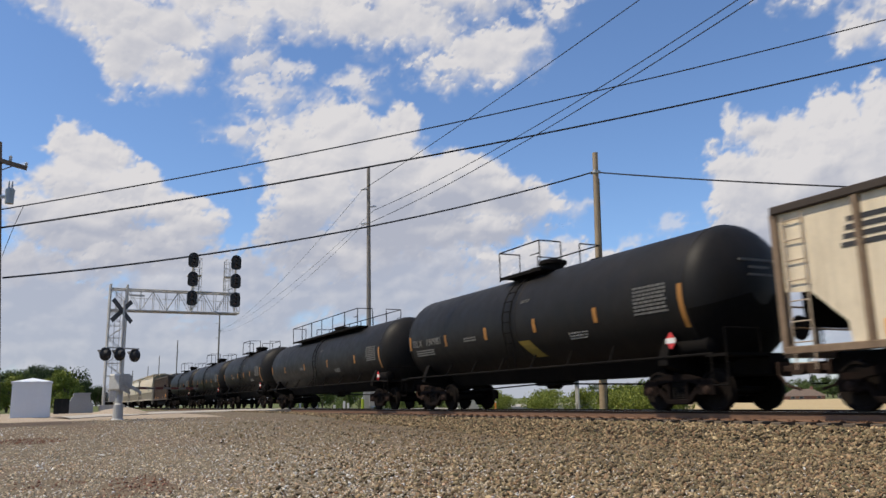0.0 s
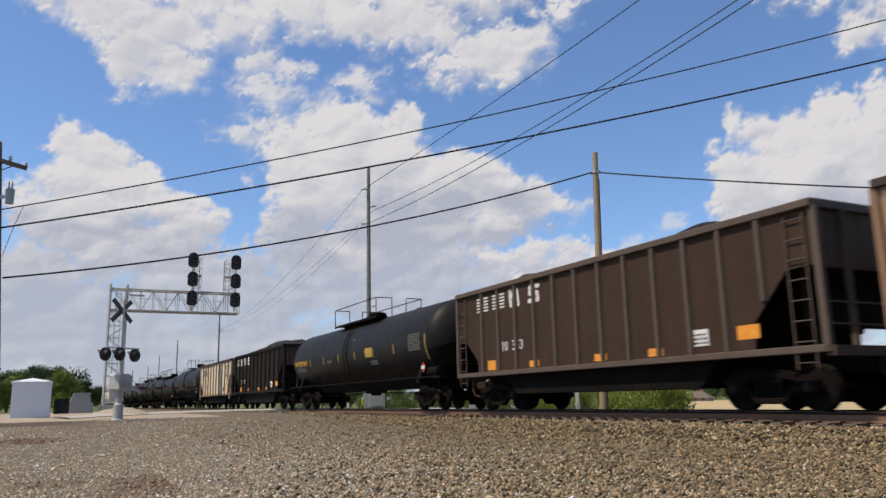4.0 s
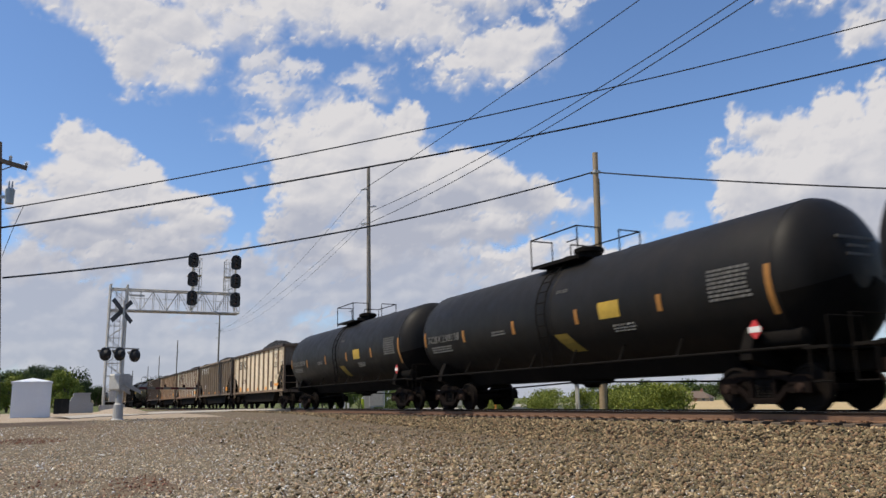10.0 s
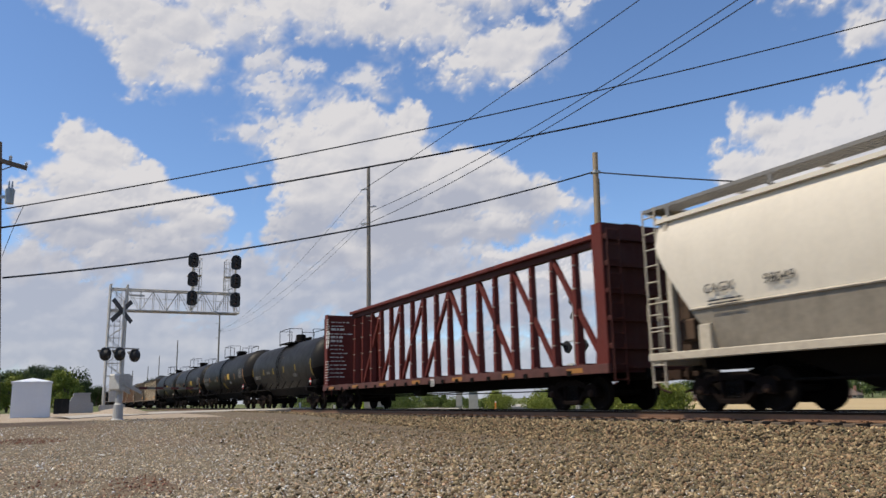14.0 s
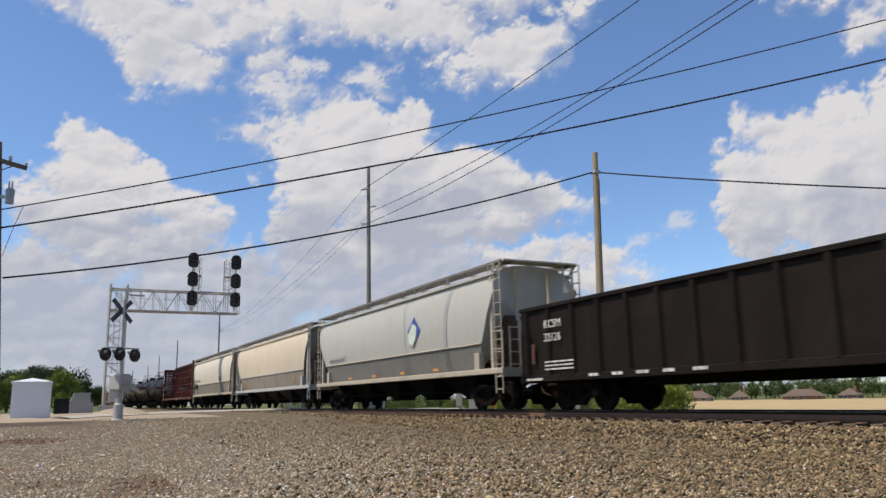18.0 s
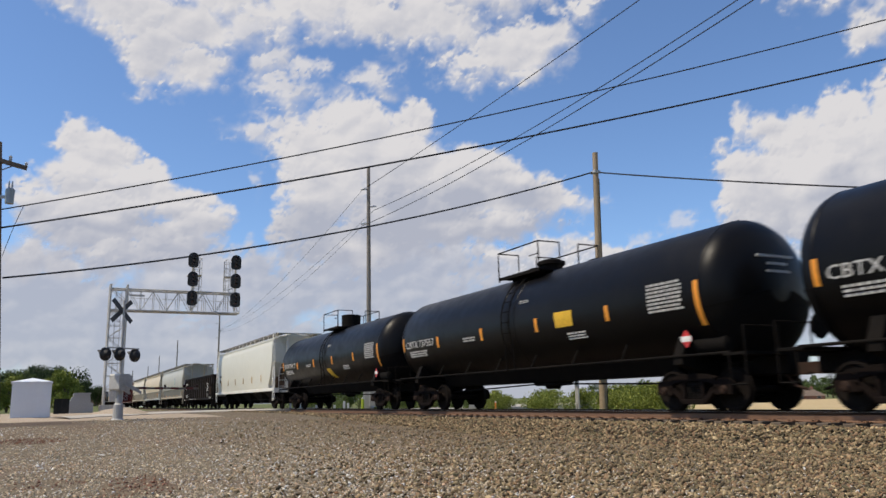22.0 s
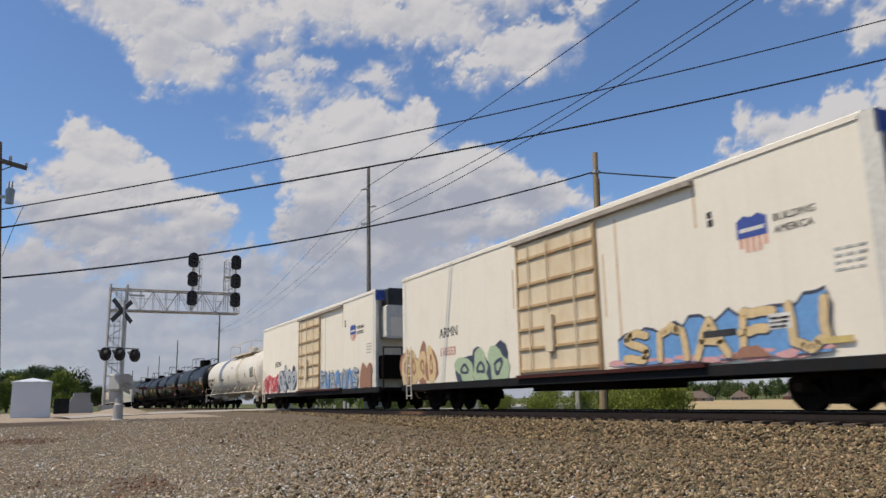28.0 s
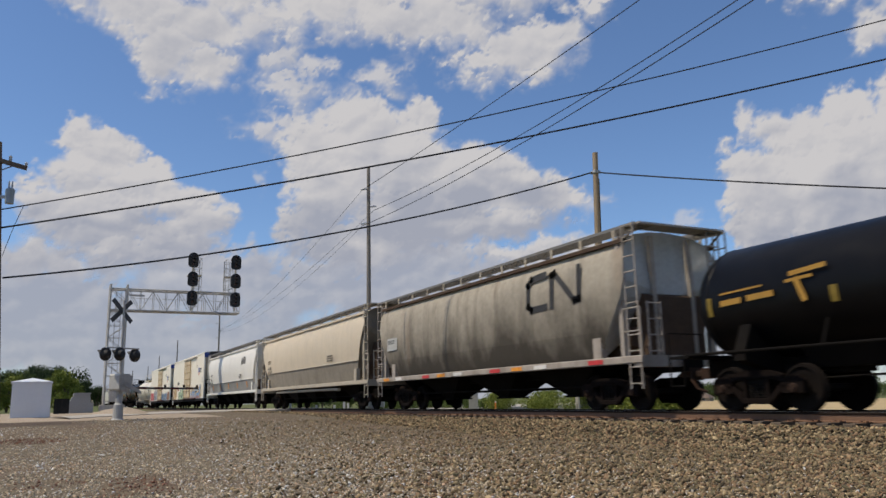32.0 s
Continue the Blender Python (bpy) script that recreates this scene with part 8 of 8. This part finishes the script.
cloud("tall white cumulus cloud high in the sky", 4300, 2.46, 0.49,
      [(1.2, 26.6, 4.5, 2.5), (-1.5, 26.8, 3.2, 1.6), (3.7, 24.2, 3.1, 2.8), (6.5, 23.6, 2.9, 2.1), (5.9, 26.6, 4.8, 2.6), (2.8, 22.0, 1.5, 1.0), (7.9, 27.9, 3.3, 2.4), (-3.3, 27.5, 2.8, 1.7)], soft=1.0, base=0.80)
cloud("broad white cumulus cloud high in the sky", 4360, 2.86, 0.09,
      [(15.2, 28.5, 4.9, 2.5), (20.7, 27.9, 6.4, 2.4), (25.2, 27.6, 5.1, 2.4), (30.2, 25.5, 4.3, 2.3), (27.9, 24.3, 3.5, 1.4), (32.7, 25.6, 2.5, 1.8), (17.0, 30.3, 7.2, 2.3), (28.1, 29.7, 6.9, 2.3), (12.2, 27.6, 2.6, 1.7), (37.2, 28.6, 1.8, 0.6), (34.1, 25.7, 2.3, 1.8), (31.5, 23.7, 2.7, 1.1), (36.5, 27.7, 2.0, 1.1)], soft=1.0, base=0.80)
cloud("towering white cumulus cloud low over the trees", 4420, 0.72, 0.45,
      [(-0.0, 17.6, 1.6, 1.4), (1.3, 16.5, 2.8, 2.2), (-0.5, 15.1, 2.0, 1.9), (3.5, 14.9, 3.3, 1.9), (6.0, 13.7, 3.4, 1.9), (8.4, 12.7, 2.4, 1.8), (1.1, 12.6, 4.3, 2.7), (-2.8, 13.9, 1.2, 0.8), (-1.7, 12.5, 2.0, 1.9), (6.3, 11.3, 4.2, 1.6), (3.8, 10.0, 6.2, 1.6)], soft=0.55, base=0.80, shade=0.6)
cloud("large white cumulus cloud with grey underside", 4480, 1.42, 0.50,
      [(19.8, 18.9, 4.3, 3.2), (15.7, 18.2, 3.1, 2.5), (17.2, 15.5, 3.9, 3.3), (15.5, 12.9, 2.8, 2.5), (24.0, 20.3, 1.9, 1.6), (22.6, 17.2, 4.8, 3.1), (27.7, 15.9, 3.9, 2.9), (30.7, 15.1, 3.8, 2.4), (33.8, 14.3, 2.5, 1.8), (35.9, 13.6, 1.5, 0.9), (23.3, 13.0, 6.1, 3.0), (29.8, 12.5, 4.8, 1.8), (18.9, 11.1, 6.4, 2.1)], soft=0.6, base=0.84, shade=0.75)
cloud("thin frayed white cloud between the larger ones", 4540, 1.96, 0.41,
      [(12.5, 24.8, 1.7, 2.0), (13.8, 22.5, 3.9, 2.2), (17.6, 21.5, 3.1, 1.8), (11.1, 21.9, 1.5, 1.1), (18.9, 23.4, 1.5, 0.8), (12.0, 19.6, 1.7, 1.8), (16.3, 20.2, 3.0, 2.2), (9.5, 19.1, 1.5, 0.9), (15.3, 24.0, 1.7, 1.2), (10.5, 26.3, 2.5, 2.3), (11.4, 24.1, 2.3, 1.6), (20.7, 23.4, 2.2, 1.6)], soft=1.9, thick=0.9, base=0.82)
cloud("bright white cumulus cloud over the field", 4600, 0.94, 0.01,
      [(49.0, 18.9, 1.0, 0.8), (50.7, 17.8, 1.9, 1.4), (52.6, 17.0, 2.5, 1.8), (55.3, 18.4, 1.6, 1.5), (55.8, 16.4, 3.1, 2.4), (58.4, 18.2, 1.5, 2.1), (48.3, 15.5, 1.8, 1.5), (47.5, 17.4, 0.7, 0.6), (50.1, 13.8, 3.4, 3.0), (54.3, 12.5, 4.5, 3.8), (58.1, 13.1, 4.2, 5.1), (49.4, 11.1, 2.7, 2.4), (59.9, 17.5, 2.5, 3.2)], soft=0.5, base=0.86, shade=0.5)
cloud("small white cloud high in the sky", 4660, 1.23, -0.17,
      [(53.7, 26.1, 1.9, 0.6), (55.7, 25.8, 2.0, 0.8), (57.7, 23.4, 1.8, 1.5), (58.8, 24.2, 2.1, 1.5), (60.7, 23.0, 2.5, 2.5), (56.9, 22.1, 1.2, 0.6)], soft=1.0, base=0.78)
cloud("hazy white cloud bank along the horizon", 4720, 0.43, 0.12,
      [(-1.6, 6.0, 8.6, 4.8), (10.8, 7.4, 11.8, 4.1), (24.1, 7.9, 12.6, 4.2), (34.3, 6.8, 7.1, 3.4), (43.1, 4.7, 7.8, 2.8), (52.1, 5.0, 8.3, 4.6), (26.7, 0.7, 40.0, 4.5), (7.1, 3.4, 20.4, 4.7)], soft=1.9, thick=0.93, base=0.24)
cloud("small bright cumulus cloud low in the sky", 4780, 0.52, 0.33,
      [(-2.2, 9.9, 1.1, 1.0), (-0.8, 9.4, 1.5, 0.8), (-3.1, 8.8, 1.3, 0.9), (0.7, 9.0, 0.8, 0.3)], soft=0.5, base=0.74)
cloud("low white cumulus cloud behind the far pole", 4700, 0.95, 0.30,
      [(31.0, 10.2, 2.2, 0.9), (34.0, 10.5, 2.1, 1.2), (36.6, 10.6, 2.0, 1.3), (38.7, 9.6, 1.9, 1.2), (40.5, 8.7, 1.8, 0.8), (36.0, 8.4, 5.4, 1.3)], soft=0.6, base=0.72)
cloud("faint wisp of cloud in the blue", 4640, 1.00, 0.20,
      [(44.1, 11.9, 1.5, 0.9), (41.2, 10.8, 1.2, 0.8), (11.7, 15.7, 0.8, 1.0), (37.6, 13.7, 1.5, 1.0)], soft=1.5, thick=0.6, base=0.85)
# the rest of the sky: unseen glowing cumulus added all round for whiter light
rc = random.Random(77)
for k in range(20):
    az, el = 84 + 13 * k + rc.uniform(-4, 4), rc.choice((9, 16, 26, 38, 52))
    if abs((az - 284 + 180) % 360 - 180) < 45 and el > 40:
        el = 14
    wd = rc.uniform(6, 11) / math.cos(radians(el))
    cloud("unseen white cumulus cloud added to whiten the skylight", 4300 + 20 * k, 0.8, 0.0, [(az + rc.uniform(-1, 1) * wd * 0.6, el + rc.uniform(-2, 2), wd * rc.uniform(0.5, 0.8), rc.uniform(2.5, 5)) for j in range(4)], soft=0.9, res=3)
for k in range(5):
    cloud("unseen white cumulus cloud added overhead to whiten the skylight", 4250 - 20 * k, 0.5, 0.0, [(10 + 38 * k + 6 * j, 48 + 7 * (k % 3) + j, 11, 5) for j in range(3)], soft=0.9, res=3)

# ---- loose stones of the lot and the ballast ----
STONES = pebble_mat("crushed_stone", [(0.035, 0.025, 0.015), (0.185, 0.136, 0.073), (0.278, 0.205, 0.111), (0.061, 0.045, 0.025), (0.524, 0.400, 0.230), (0.202, 0.111, 0.061), (0.139, 0.116, 0.063), (0.320, 0.201, 0.114), (0.044, 0.035, 0.020), (0.184, 0.157, 0.088), (0.400, 0.293, 0.165)])
LOT_STONES = pebble_mat("lot_stone", [(0.136, 0.113, 0.081), (0.473, 0.399, 0.277), (0.299, 0.260, 0.185), (0.702, 0.578, 0.399), (0.202, 0.176, 0.126), (0.748, 0.734, 0.714), (0.400, 0.343, 0.246), (0.625, 0.432, 0.292), (0.259, 0.221, 0.156)])
RED_DIRT = pebble_mat("red_brown_clods", [(0.16, 0.07, 0.045), (0.24, 0.115, 0.075), (0.12, 0.06, 0.04), (0.20, 0.10, 0.07)])


def stone_shape(rnd, small=False):
    me = bpy.data.meshes.new("stone")
    bm = bmesh.new()
    if small:
        bmesh.ops.create_cone(bm, segments=4, radius1=1.0, radius2=0.6, depth=1.3, cap_ends=True)
    else:
        bmesh.ops.create_icosphere(bm, subdivisions=1, radius=1.0)
    for v in bm.verts:
        v.co *= rnd.uniform(0.65, 1.2)
        v.co.z *= 0.7
    bmesh.ops.triangulate(bm, faces=bm.faces)
    bm.to_mesh(me)
    bm.free()
    me.materials.append(STONES)
    return me


def scatter():
    rnd = random.Random(8)
    shapes = [stone_shape(rnd) for k in range(6)]
    chips = [stone_shape(rnd, True) for k in range(6)]

    def arrays(ms):
        return [(np.array([v.co for v in s.vertices]), np.array([p.vertices for p in s.polygons])) for s in ms]
    big, little = arrays(shapes), arrays(chips)
    rng = np.random.RandomState(5)
    # single stones of the near lot
    for k in range(290):
        d = rng.uniform(4.2, 7.4)
        a = radians(rng.uniform(-3, 57))
        x, y = d * math.sin(a), d * math.cos(a)
        s = rng.uniform(0.020, 0.038) * (1.2 if x > 4 else 1.0)
        part("stone", shapes[k % 6], None, GROUND, at=Matrix.Translation((x, y, ground_z(x, y) + s * 0.3)) @ Euler((rng.uniform(-0.5, 0.5), rng.uniform(-0.5, 0.5), rng.uniform(0, 6.3))).to_matrix().to_4x4() @ Matrix.Diagonal((s * 1.2, s, s * 0.8, 1)))

    def heap(name, label, mat, count, place, base):
        V, F, o = [], [], 0
        for k in range(count):
            p = place()
            if p is None:
                continue
            x, y, s = p
            z = ground_z(x, y)
            bv, bf = base[k % 6]
            t = rng.uniform(0, 6.28)
            c, sn = math.cos(t), math.sin(t)
            q = bv * (s * rng.uniform(0.75, 1.4), s * rng.uniform(0.7, 1.1), s * rng.uniform(0.55, 1.15))
            tilt = rng.uniform(-0.9, 0.9)
            V.append(np.stack([q[:, 0] * c - q[:, 1] * sn + x, q[:, 0] * sn + q[:, 1] * c + y, q[:, 2] + q[:, 0] * tilt + z + s * rng.uniform(-0.35, 0.8)], 1))
            F.append(bf + o)
            o += len(bv)
        V, F = np.concatenate(V), np.concatenate(F)
        me = bpy.data.meshes.new(name)
        me.vertices.add(len(V))
        me.vertices.foreach_set("co", V.astype(np.float32).reshape(-1))
        me.loops.add(len(F) * 3)
        me.loops.foreach_set("vertex_index", F.astype(np.int32).reshape(-1))
        me.polygons.add(len(F))
        me.polygons.foreach_set("loop_start", np.arange(len(F), dtype=np.int32) * 3)
        me.update(calc_edges=True)
        me.materials.append(mat)
        tagged(new(name, me), label, "stones", kind="stuff")

    def bare(x, y):
        """Where red dirt shows between the stones of the lot."""
        n = noise.noise((x * 0.55, y * 0.25, 3.1))
        return (n > 0.24 and x < 1.2 and y > 8) or ((x - 0.0) / 0.42) ** 2 + ((y - 9.8) / 0.6) ** 2 < 1 or ((x + 0.4) / 0.75) ** 2 + ((y - 20.2) / 1.2) ** 2 < 1

    def on_lot():
        if rng.rand() < 0.34:
            # an even spread over the whole lot
            x, y = rng.uniform(-13, 10.4), rng.uniform(-12, 27)
            d = 6.0
        else:
            d = 4.0 * (32 / 4.0) ** rng.rand()
            a = math.radians(rng.uniform(-9, 62))
            x, y = d * math.sin(a), d * math.cos(a)
        if x > 10.4 or (x > 3.5 and rng.rand() < (x - 3.5) / 4.5) or (y > 27 and x < 1) or (bare(x, y) and rng.rand() < 0.8):
            return None
        return x, y, rng.uniform(0.006, 0.0145) * (1 + 0.03 * d) * (1.7 if rng.rand() < 0.06 else 1.0)

    def on_shoulder():
        y = 3.0 + 43 * rng.rand() ** 1.7 if rng.rand() < 0.85 else rng.uniform(-14, 3)
        return 8.9 + 3.5 * rng.rand() ** 0.8, y, rng.uniform(0.026, 0.052)

    def near_right():
        if rng.rand() < 0.25:
            x, y = 10 - 7 * rng.rand() ** 1.5, rng.uniform(-12, 26)
        else:
            d = 3.6 * (20 / 3.6) ** rng.rand()
            a = math.radians(64 - 54 * (1 - math.sqrt(1 - rng.rand())))
            x, y = d * math.sin(a), d * math.cos(a)
        return (x, y, rng.uniform(0.014, 0.034)) if x < 10 else None

    def on_dirt():
        x, y = rng.uniform(-5, 1.4), rng.uniform(8, 24)
        return (x, y, rng.uniform(0.008, 0.02) * (1 + 0.02 * y)) if bare(x, y) else None

    heap("lot_stones", "fine grey and cream crushed stone of the gravel lot", LOT_STONES, 150000, on_lot, little)
    heap("loose_stones", "brown and grey crushed stone near the ballast", STONES, 50000, near_right, little[:4] + big[:2])
    heap("ballast_stones", "brown and grey ballast stones on the shoulder", STONES, 32000, on_shoulder, little[:3] + big[:3])
    heap("dirt_clods", "reddish brown dirt among the stones", RED_DIRT, 14000, on_dirt, little)


scatter()


# ---- what moves ----
def along(t):
    return 16.27 * t + 0.00245 * t * t


def motions():
    for car, mid in CARS:
        walk(car, [(t, pose(TRACK, mid + along(t), 0)) for t in (0.0, 8.0, 16.0, 24.0, 32.0)])
    # wheels roll without slipping; every axle of one kind turns alike
    for sy, sets in WHEELSETS.items():
        lead = sets[0]
        walk(lead, [(k / FPS, pose(0, sy * 0.89, WHEEL_R) @ Matrix.Rotation(-along(k / FPS) / WHEEL_R, 4, "X")) for k in range(0, 32 * FPS + 1)])
        for w in sets[1:]:
            w.rotation_mode = "QUATERNION"
            w.animation_data_create()
            w.animation_data.action = lead.animation_data.action
            w.animation_data.action_slot = lead.animation_data.action_slot
    for ob, da, de in CLOUDS:
        walk(ob, [(0.0, pose(0, 0, 0)), (16.0, pose(0, 0, 0, de * 0.5, 0, -da * 0.5)), (32.0, pose(0, 0, 0, de, 0, -da))])


motions()
